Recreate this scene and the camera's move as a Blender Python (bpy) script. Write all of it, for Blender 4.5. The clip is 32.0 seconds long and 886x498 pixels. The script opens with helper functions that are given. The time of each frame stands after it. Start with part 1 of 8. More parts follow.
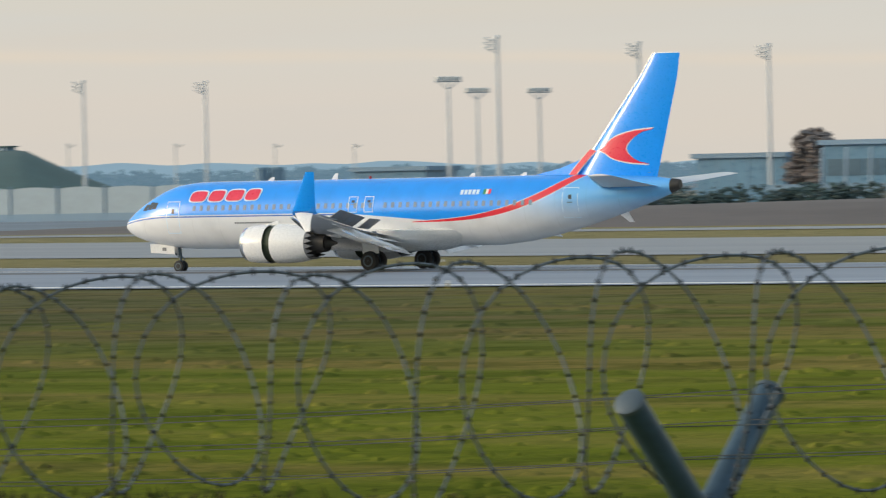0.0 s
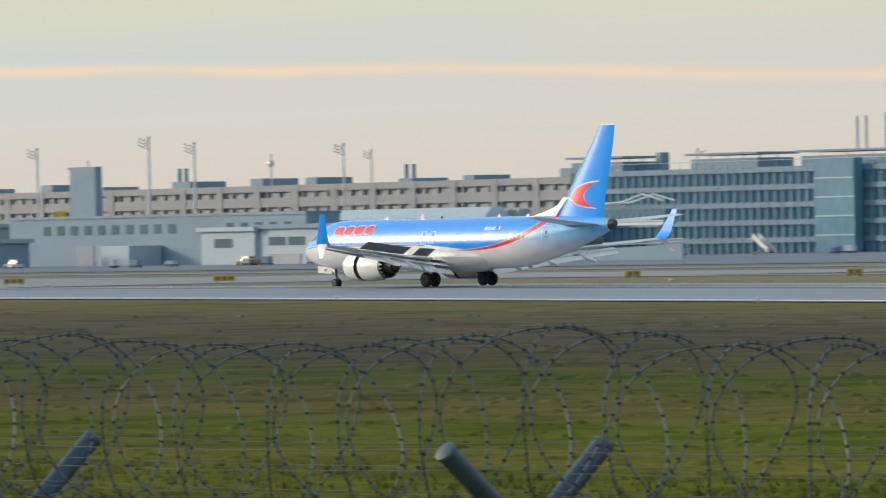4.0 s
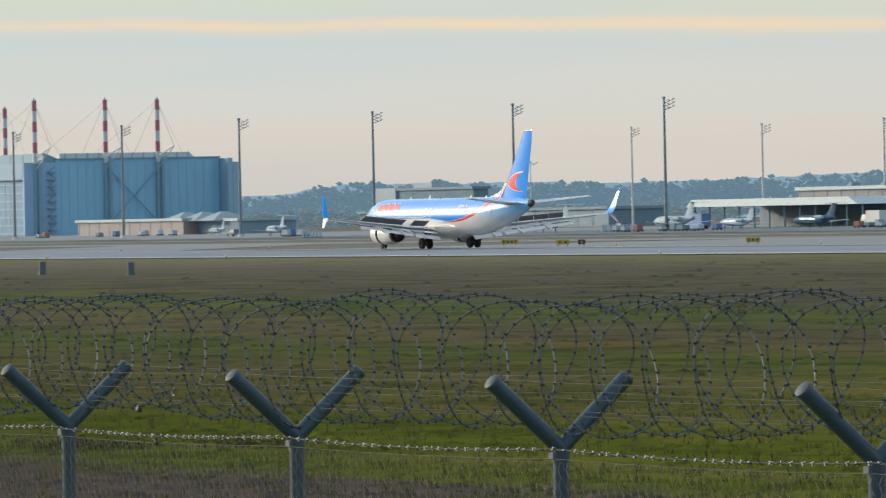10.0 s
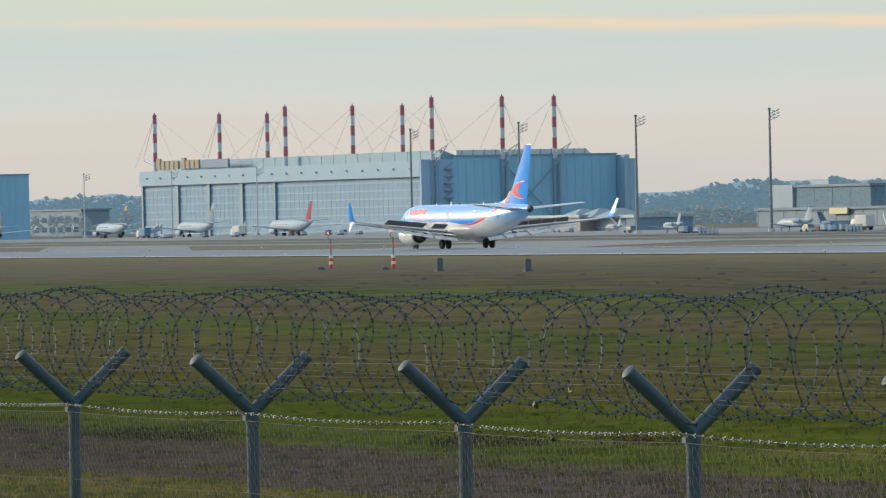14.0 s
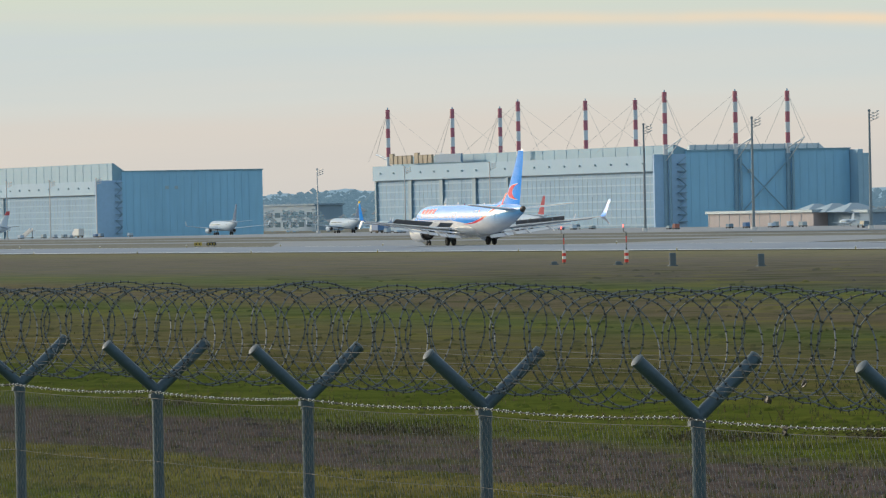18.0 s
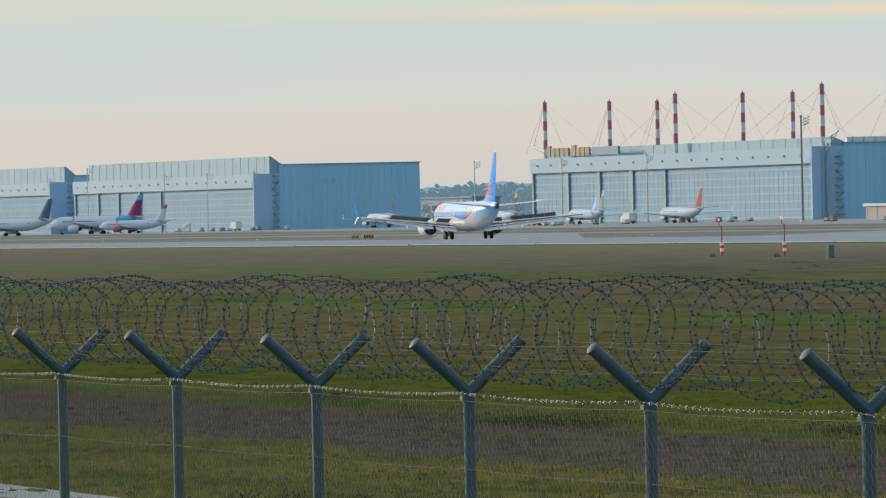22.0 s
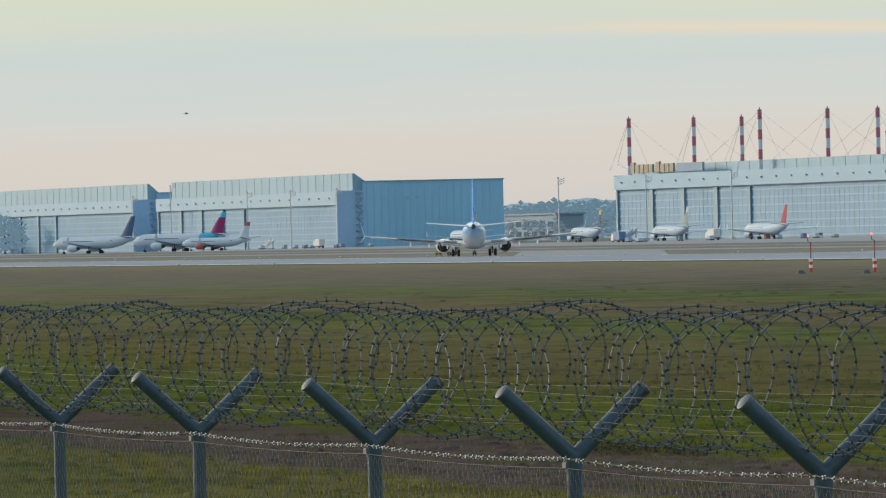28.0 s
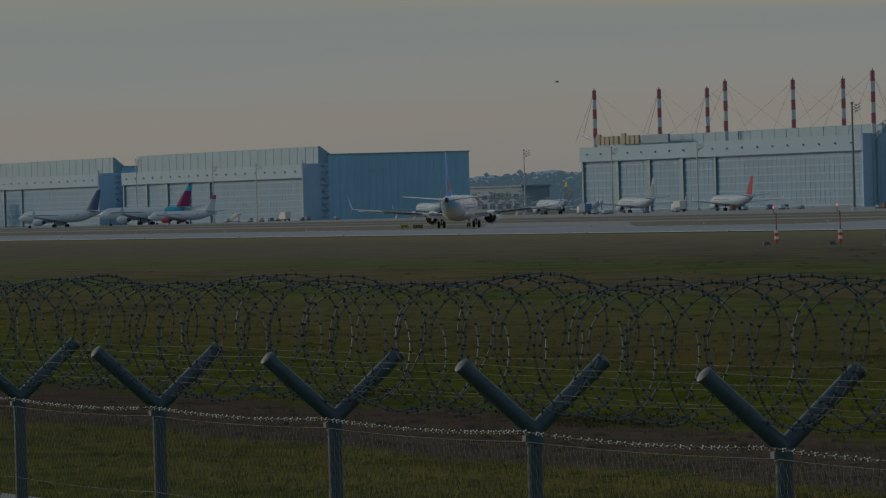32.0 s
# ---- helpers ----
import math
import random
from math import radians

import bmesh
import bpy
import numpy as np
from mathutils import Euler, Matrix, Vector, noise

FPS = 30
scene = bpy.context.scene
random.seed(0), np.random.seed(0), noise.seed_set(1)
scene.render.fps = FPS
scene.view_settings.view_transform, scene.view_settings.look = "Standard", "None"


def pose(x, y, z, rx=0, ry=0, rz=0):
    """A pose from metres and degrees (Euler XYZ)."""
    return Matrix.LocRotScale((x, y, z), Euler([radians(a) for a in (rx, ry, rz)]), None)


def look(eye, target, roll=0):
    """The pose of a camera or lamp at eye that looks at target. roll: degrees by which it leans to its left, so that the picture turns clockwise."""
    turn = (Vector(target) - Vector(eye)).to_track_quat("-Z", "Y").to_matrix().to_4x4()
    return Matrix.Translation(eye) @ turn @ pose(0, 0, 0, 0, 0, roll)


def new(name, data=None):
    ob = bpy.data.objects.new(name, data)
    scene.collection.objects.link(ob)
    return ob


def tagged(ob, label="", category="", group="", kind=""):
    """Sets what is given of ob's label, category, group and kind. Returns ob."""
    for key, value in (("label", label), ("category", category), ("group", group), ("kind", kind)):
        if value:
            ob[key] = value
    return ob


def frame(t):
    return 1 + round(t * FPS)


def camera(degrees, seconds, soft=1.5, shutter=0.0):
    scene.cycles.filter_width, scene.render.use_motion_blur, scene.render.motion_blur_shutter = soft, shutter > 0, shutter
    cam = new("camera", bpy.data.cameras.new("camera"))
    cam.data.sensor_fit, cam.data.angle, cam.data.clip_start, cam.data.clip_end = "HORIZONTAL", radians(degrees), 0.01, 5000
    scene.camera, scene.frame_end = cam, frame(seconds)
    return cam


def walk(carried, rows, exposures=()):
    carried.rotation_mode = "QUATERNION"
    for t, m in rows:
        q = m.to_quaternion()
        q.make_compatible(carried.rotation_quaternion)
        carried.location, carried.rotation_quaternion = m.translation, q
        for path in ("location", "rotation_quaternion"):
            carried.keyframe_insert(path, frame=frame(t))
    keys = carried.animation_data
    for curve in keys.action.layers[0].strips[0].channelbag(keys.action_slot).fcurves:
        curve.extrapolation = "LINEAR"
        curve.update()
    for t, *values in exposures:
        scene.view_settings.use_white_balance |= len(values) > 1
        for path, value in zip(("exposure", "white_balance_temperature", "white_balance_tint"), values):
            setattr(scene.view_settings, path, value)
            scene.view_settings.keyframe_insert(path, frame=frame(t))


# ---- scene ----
# ======================= camera and its way =======================
cam = camera(8.008, 32.0, soft=1.2, shutter=0.3)
EYE = (0.0, 0.0, 4.0)
PATH = [  # seconds, x, y, z, pitch, roll, yaw
    (0.0, 0.00, 0.00, 4.00, -0.565, 1.106, 32.545),
    (1.0, 0.00, 0.00, 4.00, -0.540, 1.100, 38.249),
    (1.5, 0.00, 0.00, 4.00, -0.385, 1.090, 41.023),
    (2.0, 0.00, 0.00, 4.00, -0.358, 1.075, 43.571),
    (2.5, 0.00, 0.00, 4.00, -0.305, 1.053, 45.696),
    (4.5, 0.00, 0.00, 4.00, -0.098, 1.020, 53.020),
    (5.0, 0.00, 0.00, 4.00, -0.153, 0.982, 54.550),
    (5.5, 0.00, 0.00, 4.00, -0.221, 0.967, 55.670),
    (6.0, 0.00, 0.00, 4.00, -0.334, 0.987, 56.778),
    (6.5, 0.00, 0.00, 4.00, -0.368, 1.054, 57.628),
    (7.0, 0.00, 0.00, 4.00, -0.386, 1.143, 58.343),
    (7.5, 0.00, 0.00, 4.00, -0.387, 1.204, 59.055),
    (8.0, 0.00, 0.00, 4.00, -0.378, 1.291, 59.874),
    (8.5, 0.00, 0.00, 4.00, -0.375, 1.353, 60.679),
    (9.0, 0.00, 0.00, 4.00, -0.371, 1.339, 61.500),
    (9.5, 0.00, 0.00, 4.00, -0.359, 1.229, 62.104),
    (10.0, 0.00, 0.00, 4.00, -0.311, 1.144, 62.699),
    (10.5, 0.00, 0.00, 4.00, -0.241, 1.104, 63.262),
    (11.0, 0.00, 0.00, 4.00, -0.198, 1.043, 63.762),
    (11.5, 0.00, 0.00, 4.00, -0.224, 1.036, 64.241),
    (12.0, 0.00, 0.00, 4.00, -0.218, 1.108, 64.670),
    (12.5, 0.00, 0.00, 4.00, -0.227, 1.135, 65.128),
    (13.0, 0.00, 0.00, 4.00, -0.217, 1.165, 65.538),
    (13.5, 0.00, 0.00, 4.00, -0.242, 1.151, 65.933),
    (14.0, 0.00, 0.00, 4.00, -0.271, 1.117, 66.290),
    (14.5, 0.00, 0.00, 4.00, -0.292, 1.050, 66.635),
    (16.5, 0.00, 0.00, 4.00, -0.345, 1.026, 67.672),
    (17.0, 0.00, 0.00, 4.00, -0.305, 1.042, 67.947),
    (17.5, 0.00, 0.00, 4.00, -0.287, 1.106, 68.178),
    (18.0, 0.00, 0.00, 4.00, -0.277, 1.117, 68.399),
    (18.5, 0.00, 0.00, 4.00, -0.278, 1.165, 68.581),
    (19.0, 0.00, 0.00, 4.00, -0.271, 1.232, 68.779),
    (19.5, 0.00, 0.00, 4.00, -0.259, 1.298, 69.000),
    (20.0, 0.00, 0.00, 4.00, -0.266, 1.301, 69.188),
    (20.5, 0.00, 0.00, 4.00, -0.287, 1.155, 69.376),
    (21.0, 0.00, 0.00, 4.00, -0.284, 1.093, 69.550),
    (21.5, 0.00, 0.00, 4.00, -0.295, 1.067, 69.747),
    (22.0, -0.52, 0.17, 3.995, -0.315, 1.225, 69.822),
    (22.5, -1.82, 0.66, 3.993, -0.228, 1.309, 69.916),
    (23.0, -3.19, 1.18, 3.984, -0.167, 1.412, 70.062),
    (23.5, -4.47, 1.65, 3.976, -0.149, 1.502, 70.189),
    (24.0, -5.67, 2.08, 3.971, -0.203, 1.570, 70.259),
    (24.5, -6.84, 2.51, 3.965, -0.175, 1.601, 70.293),
    (25.0, -7.98, 2.92, 3.953, -0.129, 1.475, 70.340),
    (25.5, -8.38, 3.05, 3.953, -0.118, 1.414, 70.417),
    (26.0, -8.34, 3.03, 3.954, -0.149, 1.410, 70.478),
    (26.5, -8.32, 3.01, 3.956, -0.188, 1.397, 70.531),
    (28.5, -8.27, 2.96, 3.956, -0.148, 1.299, 70.600),
    (29.0, -8.28, 2.97, 3.952, -0.211, 1.238, 70.584),
    (29.5, -8.29, 2.98, 3.951, -0.250, 1.223, 70.570),
    (30.0, -8.31, 2.99, 3.954, -0.289, 1.313, 70.565),
    (30.5, -8.32, 3.00, 3.956, -0.313, 1.395, 70.522),
    (31.0, -8.34, 3.02, 3.957, -0.337, 1.473, 70.439),
    (31.5, -8.35, 3.02, 3.957, -0.376, 1.495, 70.343),
    (32.0, -8.35, 3.02, 3.957, -0.401, 1.520, 70.271),
]
walk(cam, [(t, pose(x, y, z, 90 + p, r, w)) for t, x, y, z, p, r, w in PATH],
     exposures=[(0.0, 0.0), (31.2, 0.0), (31.5, -0.15), (31.7, -0.7), (32.0, -1.6)])

# ======================= sky and sun =======================
SUN_AZ, SUN_EL = 123.0, 13.0      # degrees left of +y, degrees up


def build_sky():
    w = bpy.data.worlds.new("evening_sky")
    scene.world = w
    w.use_nodes = True
    nt = w.node_tree
    nt.nodes.clear()
    N, L = nt.nodes.new, nt.links.new

    def math_node(op, a, b=0.0, c=0.0):
        n = N("ShaderNodeMath")
        n.operation = op
        for k, v in enumerate((a, b, c)):
            if isinstance(v, (int, float)):
                n.inputs[k].default_value = v
            else:
                L(v, n.inputs[k])
        return n.outputs[0]

    tc = N("ShaderNodeTexCoord")
    sep = N("ShaderNodeSeparateXYZ")
    L(tc.outputs["Generated"], sep.inputs[0])
    el = math_node("MULTIPLY", math_node("ARCSINE", sep.outputs[2]), 57.2958)
    az = math_node("MULTIPLY", math_node("ARCTAN2", math_node("MULTIPLY", sep.outputs[0], -1.0), sep.outputs[1]), 57.2958)
    # layered evening haze, by height over the horizon
    ramp = N("ShaderNodeValToRGB")
    stops = [(0.0, (0.60, 0.58, 0.55)), (0.12, (0.645, 0.612, 0.57)), (0.28, (0.695, 0.645, 0.58)), (0.44, (0.665, 0.675, 0.63)),
             (0.60, (0.61, 0.665, 0.65)), (0.80, (0.66, 0.705, 0.59)), (1.0, (0.72, 0.73, 0.53))]
    while len(ramp.color_ramp.elements) < len(stops):
        ramp.color_ramp.elements.new(0.5)
    for e, (p, c) in zip(ramp.color_ramp.elements, stops):
        e.position, e.color = p, (*c, 1)
    # soft long cloud streaks bend the layers
    vec = N("ShaderNodeCombineXYZ")
    L(math_node("MULTIPLY", az, 0.16), vec.inputs[0])
    L(math_node("ADD", math_node("MULTIPLY", el, 2.4), math_node("MULTIPLY", az, 0.05)), vec.inputs[1])
    nz = N("ShaderNodeTexNoise")
    nz.inputs["Scale"].default_value, nz.inputs["Detail"].default_value = 1.0, 6.0
    L(vec.outputs[0], nz.inputs["Vector"])
    wob = math_node("MULTIPLY", math_node("SUBTRACT", nz.outputs[0], 0.5), 0.9)
    L(math_node("DIVIDE", math_node("ADD", el, wob), 2.6), ramp.inputs[0])
    # the thin lit streak under the cloud edge, rising slowly to the west
    line = math_node("ADD", 0.60, math_node("MULTIPLY", az, 0.0178))
    vec2 = N("ShaderNodeCombineXYZ")
    L(math_node("MULTIPLY", az, 0.22), vec2.inputs[0])
    nz2 = N("ShaderNodeTexNoise")
    nz2.inputs["Scale"].default_value, nz2.inputs["Detail"].default_value = 1.0, 4.0
    L(vec2.outputs[0], nz2.inputs["Vector"])
    dd = math_node("ABSOLUTE", math_node("SUBTRACT", el, math_node("ADD", line, math_node("MULTIPLY", math_node("SUBTRACT", nz2.outputs[0], 0.5), 0.22))))
    streak = math_node("POWER", 2.718, math_node("MULTIPLY", math_node("POWER", math_node("DIVIDE", dd, math_node("ADD", 0.015, math_node("MULTIPLY", nz.outputs[0], 0.085))), 2.0), -1.0))
    mix = N("ShaderNodeMix")
    mix.data_type = "RGBA"
    fade = N("ShaderNodeMapRange")
    fade.inputs[1].default_value, fade.inputs[2].default_value, fade.inputs[3].default_value, fade.inputs[4].default_value = 38.0, 50.0, 0.25, 1.0
    L(az, fade.inputs[0])
    fade = fade.outputs[0]
    nz3 = N("ShaderNodeTexNoise")
    nz3.inputs["Scale"].default_value, nz3.inputs["Detail"].default_value = 2.3, 4.0
    L(vec2.outputs[0], nz3.inputs["Vector"])
    west = N("ShaderNodeMapRange")
    west.inputs[1].default_value, west.inputs[2].default_value, west.inputs[3].default_value, west.inputs[4].default_value = 66.0, 71.0, 1.0, 0.12
    L(az, west.inputs[0])
    broken = math_node("ADD", 0.42, math_node("MULTIPLY", math_node("MAXIMUM", math_node("SUBTRACT", nz3.outputs[0], 0.36), 0.0), 1.7))
    L(math_node("MULTIPLY", math_node("MULTIPLY", streak, west.outputs[0]), math_node("MULTIPLY", fade, broken)), mix.inputs[0])
    # towards the east the haze is warmer and the streaks dissolve
    east = N("ShaderNodeMapRange")
    east.inputs[1].default_value, east.inputs[2].default_value = 64.0, 42.0
    L(az, east.inputs[0])
    warm = N("ShaderNodeMix")
    warm.data_type = "RGBA"
    L(math_node("MULTIPLY", east.outputs[0], math_node("ADD", 0.35, math_node("MULTIPLY", nz.outputs[0], 0.7))), warm.inputs[0])
    L(ramp.outputs[0], warm.inputs[6])
    warm.inputs[7].default_value = (0.69, 0.625, 0.54, 1)
    L(warm.outputs[2], mix.inputs[6])
    mix.inputs[7].default_value = (0.92, 0.70, 0.47, 1)
    # higher up: the clear physical sky takes over
    sky = N("ShaderNodeTexSky")
    sky.sky_type, sky.sun_disc = "NISHITA", False
    sky.sun_elevation, sky.sun_rotation = radians(SUN_EL), radians(-SUN_AZ)
    sky.air_density, sky.dust_density = 1.2, 2.0
    sk = N("ShaderNodeVectorMath")
    sk.operation = "SCALE"
    sk.inputs[3].default_value = 0.34
    L(sky.outputs[0], sk.inputs[0])
    up = N("ShaderNodeMapRange")
    up.inputs[1].default_value, up.inputs[2].default_value = 3.0, 16.0
    L(el, up.inputs[0])
    mix2 = N("ShaderNodeMix")
    mix2.data_type = "RGBA"
    L(math_node("MULTIPLY", up.outputs[0], 0.7), mix2.inputs[0])
    L(mix.outputs[2], mix2.inputs[6])
    L(sk.outputs[0], mix2.inputs[7])
    bg = N("ShaderNodeBackground")
    bg.inputs[1].default_value = 1.0
    L(mix2.outputs[2], bg.inputs[0])
    out = N("ShaderNodeOutputWorld")
    L(bg.outputs[0], out.inputs[0])


build_sky()
sun = new("sun", bpy.data.lights.new("sun", "SUN"))
sun.data.energy, sun.data.angle, sun.data.color = 1.6, radians(6.0), (1.0, 0.91, 0.81)
sun.matrix_world = look((-math.sin(radians(SUN_AZ)) * 50, math.cos(radians(SUN_AZ)) * 50, 50 * math.tan(radians(SUN_EL))), (0, 0, 0))


# ======================= materials =======================
def mat(name, color, rough=0.6, metal=0.0, var=0.12, scale=3.0, bump=0.0, stretch=(1, 1, 1), spec=0.5, fine=0.0, space="Object"):
    m = bpy.data.materials.new(name)
    m.use_nodes = True
    nt = m.node_tree
    b = nt.nodes["Principled BSDF"]
    b.inputs["Roughness"].default_value, b.inputs["Metallic"].default_value = rough, metal
    b.inputs["Specular IOR Level"].default_value = spec
    b.inputs["Base Color"].default_value = (*color, 1)
    if var > 0 or bump > 0:
        tc, mp = nt.nodes.new("ShaderNodeTexCoord"), nt.nodes.new("ShaderNodeMapping")
        nt.links.new(tc.outputs[space], mp.inputs[0])
        mp.inputs["Scale"].default_value = stretch
        n1, n2 = nt.nodes.new("ShaderNodeTexNoise"), nt.nodes.new("ShaderNodeTexNoise")
        n1.inputs["Scale"].default_value, n1.inputs["Detail"].default_value = scale, 5
        n2.inputs["Scale"].default_value, n2.inputs["Detail"].default_value = scale * 9, 4
        for n in (n1, n2):
            nt.links.new(mp.outputs[0], n.inputs["Vector"])
        add = nt.nodes.new("ShaderNodeMath")
        add.operation = "ADD"
        nt.links.new(n1.outputs[0], add.inputs[0])
        nt.links.new(n2.outputs[0], add.inputs[1])
        rng = nt.nodes.new("ShaderNodeMapRange")
        rng.inputs[1].default_value, rng.inputs[2].default_value = 0.6, 1.4
        rng.inputs[3].default_value, rng.inputs[4].default_value = 1 - var, 1 + var
        nt.links.new(add.outputs[0], rng.inputs[0])
        mul = nt.nodes.new("ShaderNodeVectorMath")
        mul.operation = "SCALE"
        mul.inputs[0].default_value = color
        nt.links.new(rng.outputs[0], mul.inputs[3])
        nt.links.new(mul.outputs[0], b.inputs["Base Color"])
        r2 = nt.nodes.new("ShaderNodeMapRange")
        r2.inputs[1].default_value, r2.inputs[2].default_value = 0.3, 0.7
        r2.inputs[3].default_value, r2.inputs[4].default_value = max(0.02, rough * 0.85), min(1, rough * 1.15)
        nt.links.new(n2.outputs[0], r2.inputs[0])
        nt.links.new(r2.outputs[0], b.inputs["Roughness"])
        if bump > 0:
            bp = nt.nodes.new("ShaderNodeBump")
            bp.inputs["Strength"].default_value, bp.inputs["Distance"].default_value = 0.6, bump
            nt.links.new(n2.outputs[0], bp.inputs["Height"])
            nt.links.new(bp.outputs[0], b.inputs["Normal"])
    return m


def glow(name, color, strength):
    m = bpy.data.materials.new(name)
    m.use_nodes = True
    b = m.node_tree.nodes["Principled BSDF"]
    b.inputs["Base Color"].default_value = (*color, 1)
    b.inputs["Emission Color"].default_value = (*color, 1)
    b.inputs["Emission Strength"].default_value = strength
    return m


# ======================= mesh tools =======================
class Mesh:
    """Gathers corners and faces of one part."""

    def __init__(self):
        self.v, self.f = [], []

    def add(self, verts, faces):
        o = len(self.v)
        self.v.extend(tuple(p) for p in verts)
        self.f.extend(tuple(o + i for i in q) for q in faces)
        return self

    def box(self, x0, x1, y0, y1, z0, z1):
        return self.add([(x, y, z) for z in (z0, z1) for y in (y0, y1) for x in (x0, x1)],
                        [(0, 2, 3, 1), (4, 5, 7, 6), (0, 1, 5, 4), (2, 6, 7, 3), (0, 4, 6, 2), (1, 3, 7, 5)])

    def bevel_box(self, x0, x1, y0, y1, z0, z1, b):
        """A box whose upright and top edges are cut at 45 degrees."""
        def ring(d, z):
            return [(x0 + b + d, y0 + d, z), (x1 - b - d, y0 + d, z), (x1 - d, y0 + b + d, z), (x1 - d, y1 - b - d, z),
                    (x1 - b - d, y1 - d, z), (x0 + b + d, y1 - d, z), (x0 + d, y1 - b - d, z), (x0 + d, y0 + b + d, z)]
        return self.loft([ring(0, z0), ring(0, z1 - b), ring(b * 0.7, z1)])

    def loft(self, rings, close=True, caps=True):
        o, n = len(self.v), len(rings[0])
        for r in rings:
            self.v.extend(tuple(p) for p in r)
        for k in range(len(rings) - 1):
            a, b = o + k * n, o + (k + 1) * n
            for i in range(n if close else n - 1):
                j = (i + 1) % n
                self.f.append((a + i, a + j, b + j, b + i))
        if caps and close:
            self.f.append(tuple(o + n - 1 - i for i in range(n)))
            self.f.append(tuple(o + (len(rings) - 1) * n + i for i in range(n)))
        return self

    def tube(self, path, r, n=6, caps=True):
        """A round bar along a path; r is one radius or one for each point."""
        P = [Vector(p) for p in path]
        rings, ref = [], None
        for k, p in enumerate(P):
            d = (P[min(k + 1, len(P) - 1)] - P[max(k - 1, 0)]).normalized()
            if ref is None:
                ref = Vector((0, 0, 1)) if abs(d.z) < 0.9 else Vector((1, 0, 0))
            u = d.cross(ref).normalized()
            w = u.cross(d)
            ref = w
            rad = r[k] if isinstance(r, (list, tuple)) else r
            rings.append([p + (u * math.cos(2 * math.pi * i / n) + w * math.sin(2 * math.pi * i / n)) * rad for i in range(n)])
        return self.loft(rings, caps=caps)

    def disc_x(self, x0, x1, y, z, r, n=20, r1=None):
        """A short round drum along x."""
        r1 = r if r1 is None else r1
        return self.loft([[(x, y + q * math.cos(2 * math.pi * i / n), z + q * math.sin(2 * math.pi * i / n)) for i in range(n)]
                          for x, q in ((x0, r), (x1, r1))])

    def drum_y(self, x, z, prof, n=20):
        """A turned body along y; prof is a row of (y, radius)."""
        return self.loft([[(x + q * math.cos(2 * math.pi * i / n), y, z + q * math.sin(2 * math.pi * i / n)) for i in range(n)] for y, q in prof])


def part(name, m, material, parent=None, label="", smooth=False, kind=""):
    me = bpy.data.meshes.new(name)
    me.from_pydata(m.v, [], m.f)
    if smooth:
        me.polygons.foreach_set("use_smooth", [True] * len(me.polygons))
        me.set_sharp_from_angle(angle=radians(40))
    if material:
        me.materials.append(material)
    ob = new(name, me)
    if parent is not None:
        ob.parent = parent
    if label:
        ob["label"] = label
    if kind:
        ob["kind"] = kind
    return ob


def thing(name, label, category, m=None, group="", kind=""):
    ob = new(name)
    ob.empty_display_size = 0.5
    tagged(ob, label, category, group, kind)
    if m is not None:
        ob.matrix_world = m
    return ob


def share(ob, parent, m):
    """One more piece on the same mesh, at the pose m in its parent's space."""
    c = new(ob.name.split(".")[0], ob.data)
    c.parent = parent
    c.matrix_basis = m
    return c


def at(az, r):
    """Ground place at a bearing (degrees left of +y) and a distance from the camera's stand."""
    return -r * math.sin(radians(az)), r * math.cos(radians(az))


def smoothstep(a, b, x):
    t = min(1, max(0, (x - a) / (b - a)))
    return t * t * (3 - 2 * t)


def ground_z(x, y):
    """Height of the airfield: a low bank at the fence, the runway's mild dip to the east, the apron lower to the north."""
    z = -1.25 * smoothstep(-450, -165, x)
    z += 1.0 * (1 - smoothstep(14, 60, y))
    far = -0.75 - 1.2 * smoothstep(2200, 2900, -x)
    return z + (far - z) * smoothstep(345, 700, y)


def high(el, az, r):
    """Height over the datum of a point seen at that elevation, r metres off."""
    return EYE[2] + r * math.tan(radians(el))


